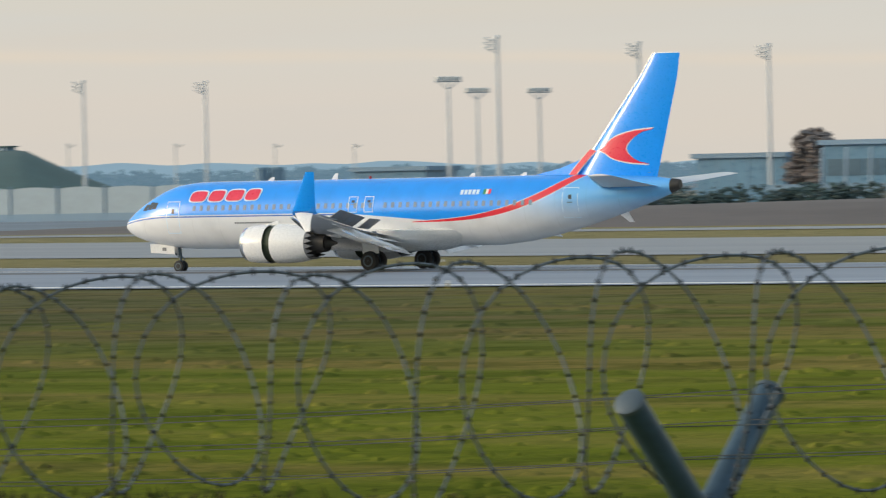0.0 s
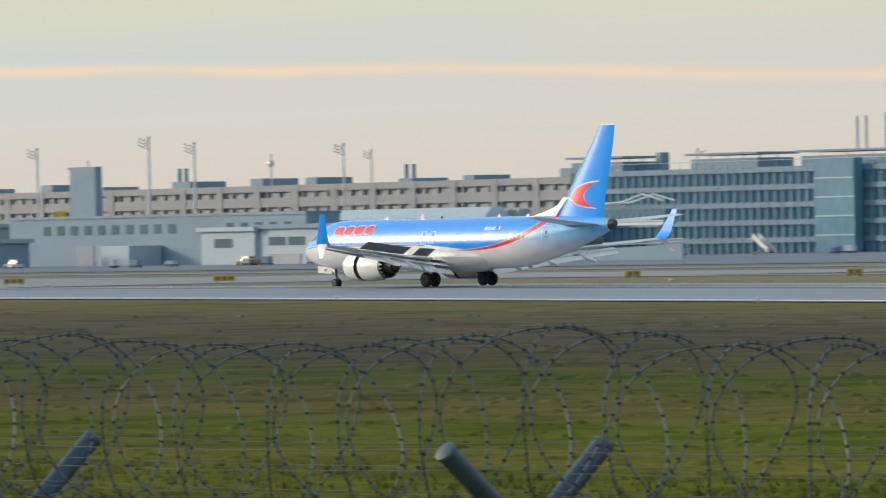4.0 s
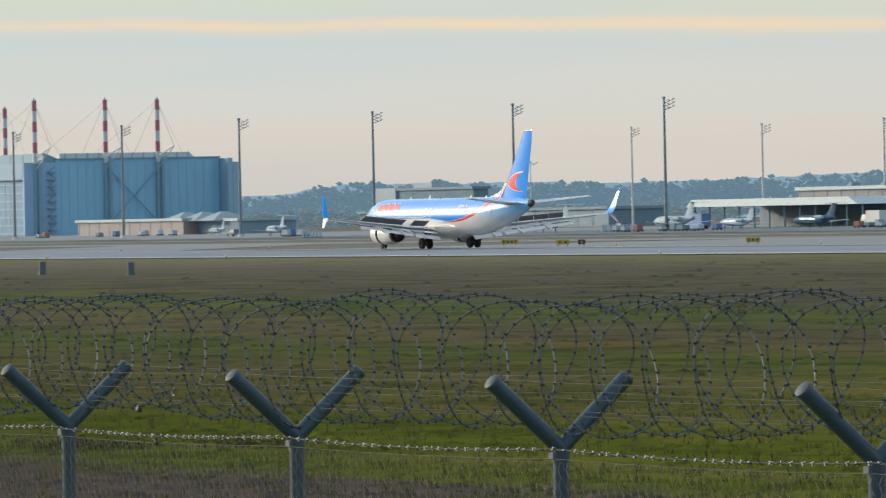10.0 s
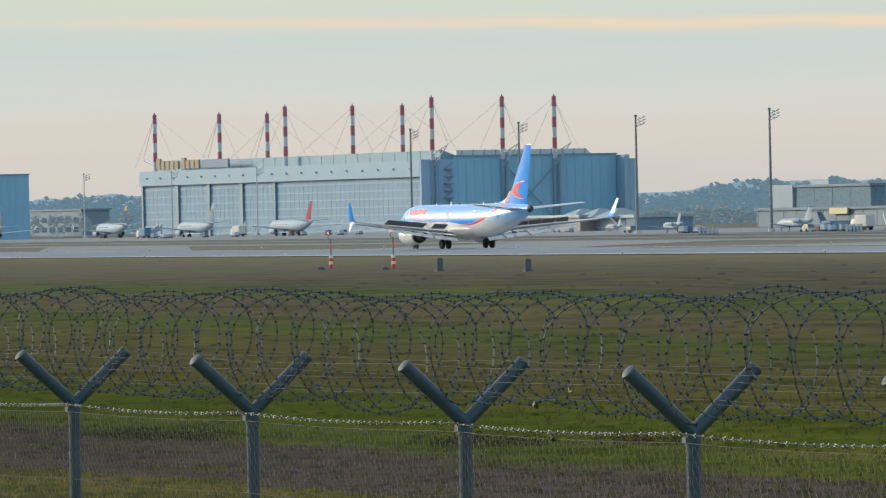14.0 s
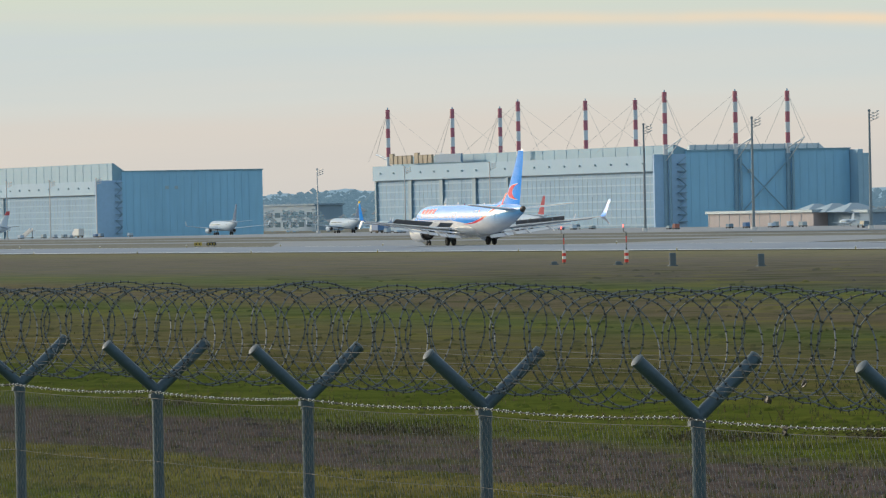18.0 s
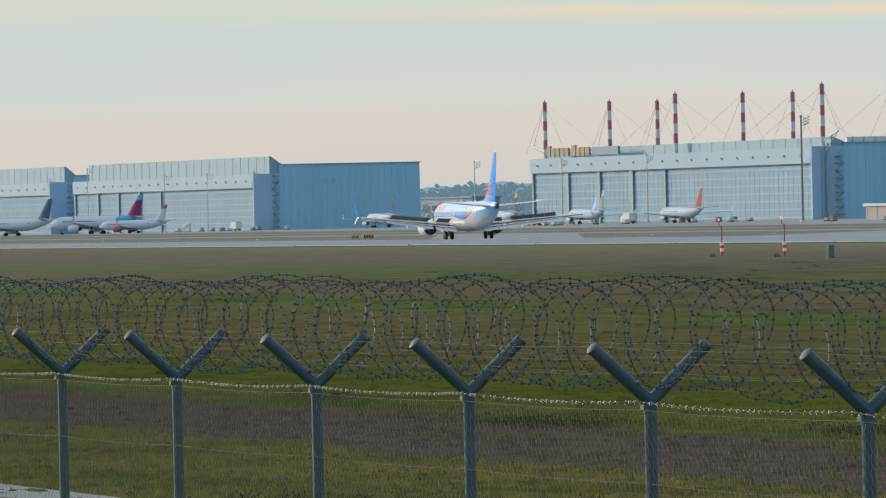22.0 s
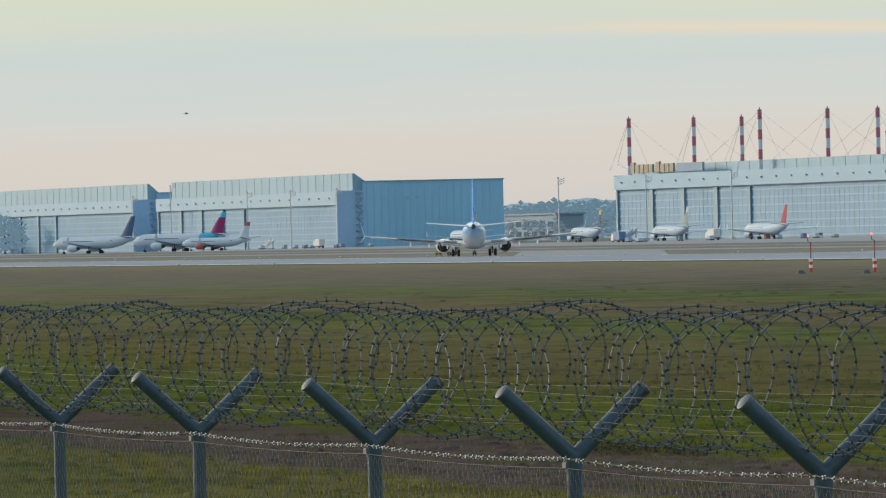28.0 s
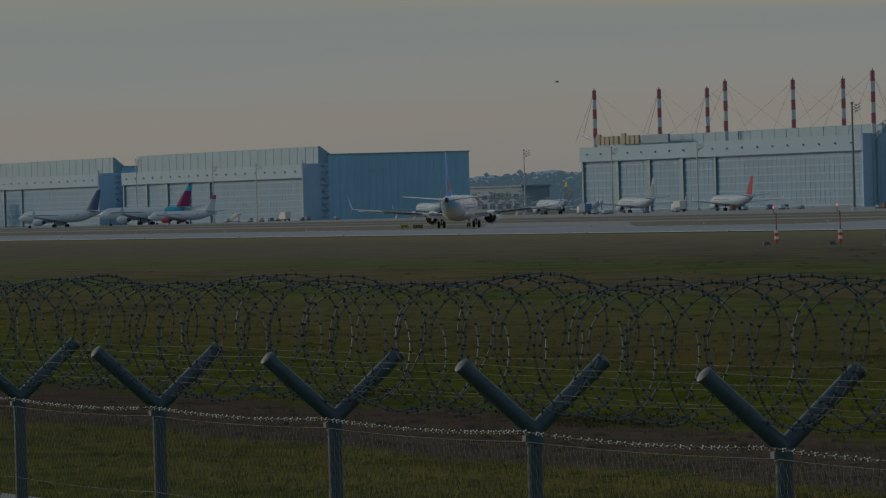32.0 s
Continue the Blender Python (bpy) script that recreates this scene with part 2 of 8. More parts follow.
# ======================= the airfield's ground =======================
def grass_material():
    """Autumn airfield grass: green and straw bands along the runway, brown soil strips by the fence."""
    m = bpy.data.materials.new("airfield_grass")
    m.use_nodes = True
    nt = m.node_tree
    N, L = nt.nodes.new, nt.links.new
    b = nt.nodes["Principled BSDF"]
    b.inputs["Roughness"].default_value = 0.95
    b.inputs["Specular IOR Level"].default_value = 0.0
    geo = N("ShaderNodeNewGeometry")
    sep = N("ShaderNodeSeparateXYZ")
    L(geo.outputs["Position"], sep.inputs[0])

    def mth(op, a, c=0.0):
        n = N("ShaderNodeMath")
        n.operation = op
        for k, v in enumerate((a, c)):
            if isinstance(v, (int, float)):
                n.inputs[k].default_value = v
            else:
                L(v, n.inputs[k])
        return n.outputs[0]

    def noise_at(sx, sy, detail=5):
        mp = N("ShaderNodeMapping")
        mp.inputs["Scale"].default_value = (sx, sy, 1)
        L(geo.outputs["Position"], mp.inputs[0])
        n = N("ShaderNodeTexNoise")
        n.inputs["Scale"].default_value, n.inputs["Detail"].default_value = 1.0, detail
        L(mp.outputs[0], n.inputs["Vector"])
        return n.outputs[0]

    def mixc(f, a, c):
        n = N("ShaderNodeMix")
        n.data_type = "RGBA"
        L(f, n.inputs[0])
        for k, v in ((6, a), (7, c)):
            if isinstance(v, tuple):
                n.inputs[k].default_value = (*v, 1)
            else:
                L(v, n.inputs[k])
        return n.outputs[2]

    def span(x, lo, hi):
        n = N("ShaderNodeMapRange")
        n.inputs[1].default_value, n.inputs[2].default_value = lo, hi
        n.interpolation_type = "SMOOTHSTEP"
        L(x, n.inputs[0])
        return n.outputs[0]

    y = sep.outputs[1]
    wob = mth("MULTIPLY", mth("SUBTRACT", noise_at(0.012, 0.02), 0.5), 50.0)
    yy = mth("ADD", y, wob)
    bands = noise_at(0.006, 0.085, 5)
    fine = noise_at(0.5, 0.55, 7)
    tuft = noise_at(2.2, 3.0, 4)
    grain = noise_at(6.0, 1.2, 3)
    streak = noise_at(0.16, 0.2, 7)
    x = sep.outputs[0]
    straw, soil, dark = (0.095, 0.074, 0.018), (0.070, 0.053, 0.049), (0.022, 0.032, 0.006)
    # long mowing and soil strips that run beside the runway
    strip = N("ShaderNodeValToRGB")
    rows = [(0.0, (0.038, 0.052, 0.014)), (0.105, (0.038, 0.050, 0.016)), (0.16, (0.058, 0.078, 0.018)), (0.25, (0.066, 0.084, 0.020)), (0.29, (0.088, 0.076, 0.040)), (0.36, (0.080, 0.074, 0.040)),
            (0.40, (0.060, 0.074, 0.028)), (0.44, (0.082, 0.066, 0.046)), (0.48, (0.078, 0.066, 0.046)), (0.53, (0.056, 0.072, 0.030)), (0.60, (0.066, 0.060, 0.050)), (0.80, (0.076, 0.066, 0.058)), (1.0, (0.115, 0.104, 0.058))]
    while len(strip.color_ramp.elements) < len(rows):
        strip.color_ramp.elements.new(0.5)
    for e, (p, col) in zip(strip.color_ramp.elements, rows):
        e.position, e.color = p, (*col, 1)
    L(mth("DIVIDE", mth("ADD", y, mth("MULTIPLY", wob, 0.35)), 276.0), strip.inputs[0])
    east = span(mth("ADD", x, mth("MULTIPLY", wob, 0.6)), -235, -60)
    meadow = mixc(span(bands, 0.42, 0.64), (0.068, 0.078, 0.010), (0.110, 0.086, 0.026))
    c = mixc(east, strip.outputs[0], meadow)
    c = mixc(mth("MULTIPLY", span(fine, 0.45, 0.78), 0.55), c, dark)
    c = mixc(mth("MULTIPLY", span(bands, 0.56, 0.74), 0.35), c, straw)
    # a strip of bare soil some way inside the fence, broken by weeds
    edge = mth("ADD", y, mth("MULTIPLY", mth("SUBTRACT", noise_at(0.10, 0.16, 5), 0.5), 9.0))
    bare = mth("MULTIPLY", mth("MULTIPLY", span(edge, 44.5, 46.5), mth("SUBTRACT", 1.0, span(edge, 55.0, 58.0))), mth("SUBTRACT", 1.0, span(x, -66, -44)))
    c = mixc(mth("MULTIPLY", span(tuft, 0.5, 0.8), 0.35), c, (0.075, 0.07, 0.025))
    c = mixc(mth("MULTIPLY", span(grain, 0.5, 0.72), 0.45), c, dark)
    c = mixc(mth("MULTIPLY", span(streak, 0.5, 0.66), 0.42), c, dark)
    c = mixc(mth("MULTIPLY", span(streak, 0.48, 0.34), 0.45), c, (0.096, 0.092, 0.020))
    c = mixc(mth("MULTIPLY", bare, mth("SUBTRACT", 0.96, mth("MULTIPLY", span(streak, 0.54, 0.68), 0.6))), c, mixc(span(fine, 0.4, 0.7), soil, (0.046, 0.036, 0.034)))
    # the eastern meadow is paler than the west: the sun's angle is put into the colour
    far_west = span(mth("ADD", x, wob), -300, -560)
    c = mixc(mth("MULTIPLY", far_west, 0.35), c, (0.078, 0.072, 0.060))
    infield = mixc(far_west, mixc(span(fine, 0.4, 0.65), (0.17, 0.145, 0.078), (0.115, 0.105, 0.052)), mixc(span(fine, 0.4, 0.65), (0.115, 0.112, 0.098), (0.085, 0.084, 0.072)))
    c = mixc(mth("MULTIPLY", span(y, 343, 352), 0.85), c, infield)
    grass_gain = mth("ADD", 0.92, mth("MULTIPLY", east, 0.80))
    grass_gain = mth("ADD", grass_gain, mth("ADD", mth("MULTIPLY", span(x, -120, -300), 0.5), mth("MULTIPLY", far_west, 0.5)))
    grass_gain = mth("MULTIPLY", grass_gain, mth("ADD", 1.0, mth("MULTIPLY", span(y, 70, 120), 0.20)))
    sc = N("ShaderNodeVectorMath")
    sc.operation = "SCALE"
    L(c, sc.inputs[0])
    L(grass_gain, sc.inputs[3])
    L(sc.outputs[0], b.inputs["Base Color"])
    bp = N("ShaderNodeBump")
    bp.inputs["Strength"].default_value, bp.inputs["Distance"].default_value = 0.9, 0.12
    L(mth("ADD", fine, tuft), bp.inputs["Height"])
    L(bp.outputs[0], b.inputs["Normal"])
    return m


def spaced(rows):
    out = []
    for a, b, n in rows:
        out += [a + (b - a) * i / n for i in range(n)]
    return out + [rows[-1][1]]


def sheet(name, xs, ys, zf, material, label, kind="structure", category="ground"):
    m = Mesh()
    m.v = [(x, y, zf(x, y)) for y in ys for x in xs]
    n = len(xs)
    m.f = [(j * n + i, j * n + i + 1, (j + 1) * n + i + 1, (j + 1) * n + i) for j in range(len(ys) - 1) for i in range(n - 1)]
    ob = part(name, m, material, smooth=True)
    return tagged(ob, label, category, kind=kind)


GRASS = grass_material()
CONCRETE = mat("runway_concrete", (0.28, 0.315, 0.365), 0.9, spec=0.03, var=0.16, scale=0.05, stretch=(0.25, 3.0, 1), bump=0.0)
TAXI = mat("taxiway_concrete", (0.305, 0.32, 0.335), 0.9, spec=0.03, var=0.12, scale=0.06, stretch=(0.3, 2.0, 1))
APRON = mat("stained_apron_concrete", (0.20, 0.235, 0.27), 0.9, spec=0.03, var=0.2, scale=0.04, stretch=(0.4, 1.6, 1))
WHITE_PAINT = mat("white_marking", (0.78, 0.77, 0.74), 0.7, var=0.10, scale=0.5)
YELLOW_PAINT = mat("yellow_marking", (0.75, 0.55, 0.08), 0.7, var=0.10, scale=0.5)

XS = spaced([(-4600, -2000, 18), (-2000, -900, 22), (-900, 0, 60), (0, 1800, 18)])
sheet("ground", XS, spaced([(-40, 10, 4), (10, 80, 28), (80, 345, 14), (345, 720, 20), (720, 4500, 14)]), ground_z,
      GRASS, "wide flat airfield ground with autumn grass and soil", category="grass field")
RUN0, RUN1 = 276.5, 341.5


def crown(x, y):
    return ground_z(x, min(y, 345)) + 0.06 + 0.36 * (1 - abs(y - 309) / 33) if abs(y - 309) < 33 else ground_z(x, y) + 0.06


RX = spaced([(-2600, -900, 18), (-900, 0, 45), (0, 700, 8)])
runway = sheet("runway", RX, [RUN0, 280, 295, 309, 323, 338, RUN1], crown, CONCRETE, "worn grey concrete runway with a white edge line", category="runway")


def ribbon(name, y0, y1, zf, material, label, x0=-2600, x1=700, parent=None, lift=0.012):
    xs = [x for x in RX if x0 < x < x1]
    xs = [x0] + xs + [x1]
    m = Mesh()
    n = len(xs)
    m.v = [(x, y, zf(x, y) + lift) for y in (y0, y1) for x in xs]
    m.f = [(i, i + 1, n + i + 1, n + i) for i in range(n - 1)]
    ob = part(name, m, material, parent, label)
    return ob


ribbon("edge_line", 278.0, 279.4, crown, WHITE_PAINT, "white painted runway edge line", parent=runway)
ribbon("edge_line", 338.6, 340.0, crown, WHITE_PAINT, "white painted runway edge line", parent=runway)
for k in range(70):     # centre line dashes
    x = -2500 + k * 45
    ribbon("centre_dash", 308.6, 309.4, crown, WHITE_PAINT, "", x, x + 27, runway)

# rubber streaks in the touchdown part
RUBBER = mat("rubber_streaks", (0.10, 0.10, 0.10), 0.9, var=0.35, scale=0.3, stretch=(0.1, 4, 1))
ribbon("tyre_mark", 303.6, 306.0, crown, RUBBER, "dark tyre rubber on concrete", -640, 300, runway, 0.006)
ribbon("tyre_mark", 312.0, 314.4, crown, RUBBER, "dark tyre rubber on concrete", -640, 300, runway, 0.006)


def lift_ground(x, y):
    return ground_z(x, y) + 0.05


def paved(name, corners, material, label, kind="structure", lift=0.05, category="pavement", n=14):
    """A paved quadrilateral laid on the ground."""
    a, b, c, d = [Vector(p) for p in corners]
    m = Mesh()
    for j in range(n + 1):
        for i in range(n + 1):
            u, w = i / n, j / n
            p = (a * (1 - u) + b * u) * (1 - w) + (d * (1 - u) + c * u) * w
            m.v.append((p.x, p.y, ground_z(p.x, p.y) + lift))
    m.f = [(j * (n + 1) + i, j * (n + 1) + i + 1, (j + 1) * (n + 1) + i + 1, (j + 1) * (n + 1) + i) for j in range(n) for i in range(n)]
    return tagged(part(name, m, material), label, category, kind=kind)


# two parallel taxiways, links between them and the aprons
paved("taxiway_near", [(-2600, 420), (-600, 420), (-600, 452), (-2600, 452)], TAXI, "light grey concrete taxiway beside the runway", n=30)
paved("taxiway_near_east", [(-600, 445), (700, 445), (700, 464), (-600, 464)], TAXI, "light grey concrete taxiway beside the runway", n=30)
paved("taxiway_far", [(-2600, 525), (700, 525), (700, 550), (-2600, 550)], TAXI, "light grey concrete taxiway along the apron", lift=0.06, n=30)
paved("service_road", [(-600, 392), (-340, 392), (-340, 402), (-600, 402)], TAXI, "narrow pale service road between grass strips", lift=0.05)
paved("holding_pad", [(-320, 380), (500, 380), (500, 466), (-360, 466)], TAXI, "wide pale concrete holding pad", lift=0.056, n=20)
paved("crossing_pad", [(-590, 398), (-465, 398), (-440, 466), (-600, 466)], TAXI, "pale concrete crossing beside the runway", lift=0.056)
paved("taxiway_exit", [(-790, 330), (-720, 330), (-860, 425), (-935, 425)], TAXI, "angled concrete exit from the runway", lift=0.045)
paved("taxiway_exit_west", [(-905, 330), (-840, 330), (-1085, 425), (-1160, 425)], TAXI, "angled concrete exit from the runway", lift=0.045)
paved("taxiway_link", [(-700, 338), (-500, 338), (-480, 425), (-730, 425)], TAXI, "concrete link taxiway between grass strips", lift=0.045)
paved("apron_west", [(-3600, 700), (-1200, 640), (-1200, 898), (-3600, 898)], TAXI, "wide concrete apron before the hangars", lift=0.07, n=30)
paved("apron_east", [(-1400, 620), (500, 620), (500, 1400), (-1400, 1400)], APRON, "wide concrete apron before the cargo buildings", lift=0.08, n=30)
paved("perimeter_road", [(-140, 28.0), (-60, 28.0), (-60, 30.8), (-140, 30.8)], TAXI, "narrow concrete patrol road inside the fence", lift=0.03, n=30)


# ======================= the boundary fence =======================
GALV = mat("galvanised_steel", (0.042, 0.078, 0.112), 0.46, 0.2, spec=0.35, var=0.22, scale=6.0, bump=0.002)
GLINT_WHITE = mat("painted_glint_white", (0.95, 0.95, 0.93), 0.25, 0.0, var=0.0, scale=20.0)
TAPE = mat("galvanised_tape", (0.108, 0.130, 0.150), 0.6, 0.2, var=0.35, scale=9.0)
MESH_WIRE = mat("zinc_mesh_wire", (0.14, 0.155, 0.165), 0.5, 0.3, var=0.3, scale=4.0)
WIRE_DULL = mat("dull_galvanised_wire", (0.045, 0.052, 0.058), 0.6, 0.2, var=0.15, scale=10.0)
BARB = mat("dull_barbed_tape", (0.026, 0.031, 0.037), 0.6, 0.3, var=0.25, scale=30.0)
CAP = mat("pale_end_cap", (0.075, 0.105, 0.13), 0.6, 0.2, var=0.12, scale=12.0)
FENCE_Y, TIP, PITCH = 11.85, 0.30, 2.4994


# the posts stand a few centimetres out of step
LEAN_OFF = {0: 0.04, 1: -0.04, 2: 0.06, 3: 0.02, 4: -0.10, 5: -0.14, 6: -0.04, 7: 0.08, 8: 0.17, 9: 0.04, 10: -0.02, 11: 0.0, 12: -0.09}


def post_x(i):
    return -6.95 - PITCH * i + LEAN_OFF.get(i, 0.0)


def post_knee(x):
    """Height of the knee where the two arms leave the post; the fence climbs a little to the east."""
    i = max(-1.0, (-x - 6.95) / PITCH)
    return 3.055 + 0.06 * (1 - i / 12) + 0.165 * math.exp(-i / 1.6)


def fence_post(x):
    zk = post_knee(x)
    zb = ground_z(x, FENCE_Y) - 0.05
    f = thing("fence_post", "galvanised steel fence post with two forked arms", "fence post", pose(x, FENCE_Y, 0), "posts of the boundary fence")
    part("post", Mesh().tube([(0, 0, zb), (0, 0, zk - 0.01)], 0.032, 14), GALV, f, smooth=True)
    for s in (-1, 1):
        a, b = Vector((0, 0, zk - 0.02)), Vector((0, s * TIP, zk + 0.25))
        arm = part("arm", Mesh().tube([a, b], 0.0325, 14), GALV, f, smooth=True)
        d = (b - a).normalized()
        part("end_cap", Mesh().tube([b - d * 0.004, b + d * 0.006, b + d * 0.012], [0.035, 0.035, 0.025], 14), CAP, arm, "pale domed end cap", smooth=True)
    part("weld_collar", Mesh().tube([(0, 0, zk - 0.075), (0, 0, zk - 0.02)], 0.036, 14), GALV, f, smooth=True)
    part("wire_clip", Mesh().box(-0.02, 0.02, -0.045, -0.03, zk - 0.06, zk - 0.035), CAP, f)
    return f


POSTS = range(-3, 22)
for i in POSTS:
    fence_post(post_x(i))

X_END, X_START = post_x(POSTS[-1]), post_x(POSTS[0])


def run_points(dy, dz, sag=0.012, step=6):
    """A taut wire from post to post."""
    pts = []
    for i in POSTS[:-1]:
        for k in range(step):
            u = k / step
            x = post_x(i + u)
            pts.append((x, FENCE_Y + dy, post_knee(x) + dz - sag * 4 * u * (1 - u)))
    x = post_x(POSTS[-1])
    return pts + [(x, FENCE_Y + dy, post_knee(x) + dz)]


line_wires = thing("line_wires", "taut galvanised wires strung between the forked arms", "fence wire", group="")
for s in (-1, 1):
    for u in (0.35, 0.65, 0.92):
        part("wire", Mesh().tube(run_points(s * TIP * u - s * 0.0, 0.245 * u + 0.035), 0.0012, 5), WIRE_DULL, line_wires)


def barbed_top():
    f = thing("barbed_wire", "shiny twisted barbed wire along the fence top", "barbed wire")
    pts = run_points(-0.05, -0.02, 0.02, 10)
    part("strand", Mesh().tube(pts, 0.003, 5), WIRE_DULL, f)
    bright, dull = Mesh(), Mesh()
    rng = random.Random(4)
    x = X_START
    while x > X_END:
        i = (-x - 6.95) / PITCH
        u = i - math.floor(i)
        z = post_knee(x) - 0.02 - 0.02 * 4 * u * (1 - u)
        a = rng.uniform(0, math.pi)
        for t in (0, 1.57):
            d = Vector((0.3 * math.cos(a + t), math.cos(a + t), math.sin(a + t))) * 0.0105
            c = Vector((x, FENCE_Y - 0.05, z))
            # most barbs get near-white paint in place of sun glints
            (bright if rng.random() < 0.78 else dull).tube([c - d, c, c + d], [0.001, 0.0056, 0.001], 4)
        dull.tube([(x - 0.012, FENCE_Y - 0.05, z), (x + 0.012, FENCE_Y - 0.05, z)], 0.0055, 5)
        x -= 0.074 * rng.uniform(0.7, 1.3)
    part("barb", bright, GLINT_WHITE, f, "barbs painted near-white as sun glints", kind="stuff")
    part("barb", dull, WIRE_DULL, f, "dull wire wraps", kind="stuff")


barbed_top()


def chain_link():
    """Woven wire mesh under the barbed wire: zigzag wires, each a thin three-sided bar."""
    f = thing("chain_link_mesh", "galvanised chain-link fence mesh below the forked arms", "fence mesh")
    pitch, rows = 0.032, 62
    m = Mesh()
    x = X_START
    k = 0
    while x > X_END:
        top = post_knee(x) - 0.07
        pts = []
        for j in range(rows + 1):
            off = (pitch if (j + k) % 2 else 0.0)
            pts.append((x - off, FENCE_Y - 0.036 + (0.003 if (j + k) % 2 else -0.003), top - j * pitch))
        m.tube(pts, 0.0012, 3, caps=False)
        x -= pitch
        k += 1
    part("woven_wire", m, MESH_WIRE, f, kind="stuff")
    for dz in (-0.06, -0.42, -1.2):
        part("tension_wire", Mesh().tube(run_points(-0.04, dz), 0.0016, 5), WIRE_DULL, f)


chain_link()


def razor_coil(x0, x1, seed):
    """Concertina coil: one tape whose neighbouring loops swing towards each other and are tied at three points round."""
    rng = random.Random(seed)
    f = thing("razor_wire_coil", "coiled grey razor wire resting in the forked fence arms", "razor wire", group="razor wire coils")
    R, pitch = 0.265, 0.205
    turns = (x0 - x1) / pitch
    n = int(turns * 34)
    jit = [(rng.uniform(-0.022, 0.014), rng.uniform(-0.014, 0.014), rng.uniform(-0.03, 0.03), rng.uniform(0.6, 1.35)) for _ in range(int(turns) + 3)]
    pts = []
    for k in range(n + 1):
        u = k / n * turns
        a = u * 2 * math.pi + 0.6
        j0, j1 = jit[int(u)], jit[int(u) + 1]
        w = u - int(u)
        jr, jz, jx, ja = [p * (1 - w) + q * w for p, q in zip(j0, j1)]
        x = x0 - u * pitch + 0.078 * ja * math.sin(1.5 * a) + jx
        slack = 0.035 * math.sin(x * 2.1) + 0.02 * math.sin(x * 5.3 + 1)
        zc = post_knee(x) + 0.325 + jz + slack * 0.5
        r = R + jr + 0.012 * math.sin(3 * a)
        pts.append(Vector((x, FENCE_Y + r * math.cos(a) * 0.98, zc + r * math.sin(a))))
    part("tape", Mesh().tube(pts, 0.0035, 5), TAPE, f, "grey barbed tape")
    m = Mesh()
    acc, nxt = 0.0, 0.02
    for k in range(1, len(pts)):
        d = pts[k] - pts[k - 1]
        acc += d.length
        if acc > nxt:
            nxt += 0.037
            t = d.normalized()
            s = t.cross(Vector((1, 0.2, 0.1))).normalized()
            c, bb = pts[k], 0.0080
            w = t.cross(s)
            m.add([c - t * bb, c + s * bb * 1.3, c + t * bb, c - s * bb * 1.3, c + w * bb * 0.9, c - w * bb * 0.9],
                  [(0, 1, 4), (1, 2, 4), (2, 3, 4), (3, 0, 4), (1, 0, 5), (2, 1, 5), (3, 2, 5), (0, 3, 5)])
    part("barb", m, BARB, f, "small dark barbs", kind="stuff")
    return f


def plastic_scrap(x, z, dy, size, seed):
    """A torn dark rag of film caught on the wire."""
    rng = random.Random(seed)
    f = thing("plastic_scrap", "torn dark plastic scrap caught in the fence wire", "litter", pose(x, FENCE_Y + dy, z), "plastic scraps on the wire")
    for k in range(3):
        n, m = 7, Mesh()
        ring = [(rng.uniform(0.5, 1.1) * size * math.cos(6.283 * i / n), rng.uniform(-0.3, 0.3) * size, rng.uniform(0.3, 0.8) * size * math.sin(6.283 * i / n)) for i in range(n)]
        m.loft([ring, [(a, b + 0.004, c) for a, b, c in ring]])
        ob = part("torn_flap", m, SCRAP, f)
        ob.location = (rng.uniform(-1, 1) * size * 0.8, 0, rng.uniform(-1, 1) * size * 0.5)


SCRAP = mat("dark_plastic_film", (0.022, 0.024, 0.028), 0.45, var=0.3, scale=20.0)
for k, (x, z, dy, s) in enumerate(((-26.11, 3.325, 0.28, 0.022), (-26.05, 3.229, 0.2, 0.026), (-25.79, 3.162, -0.1, 0.026), (-25.72, 3.025, -0.05, 0.03))):
    plastic_scrap(x, z, dy, s, 60 + k)

xa = X_START
for k in range(6):
    razor_coil(xa, max(xa - 10.4, X_END), 20 + k)
    xa -= 10.4


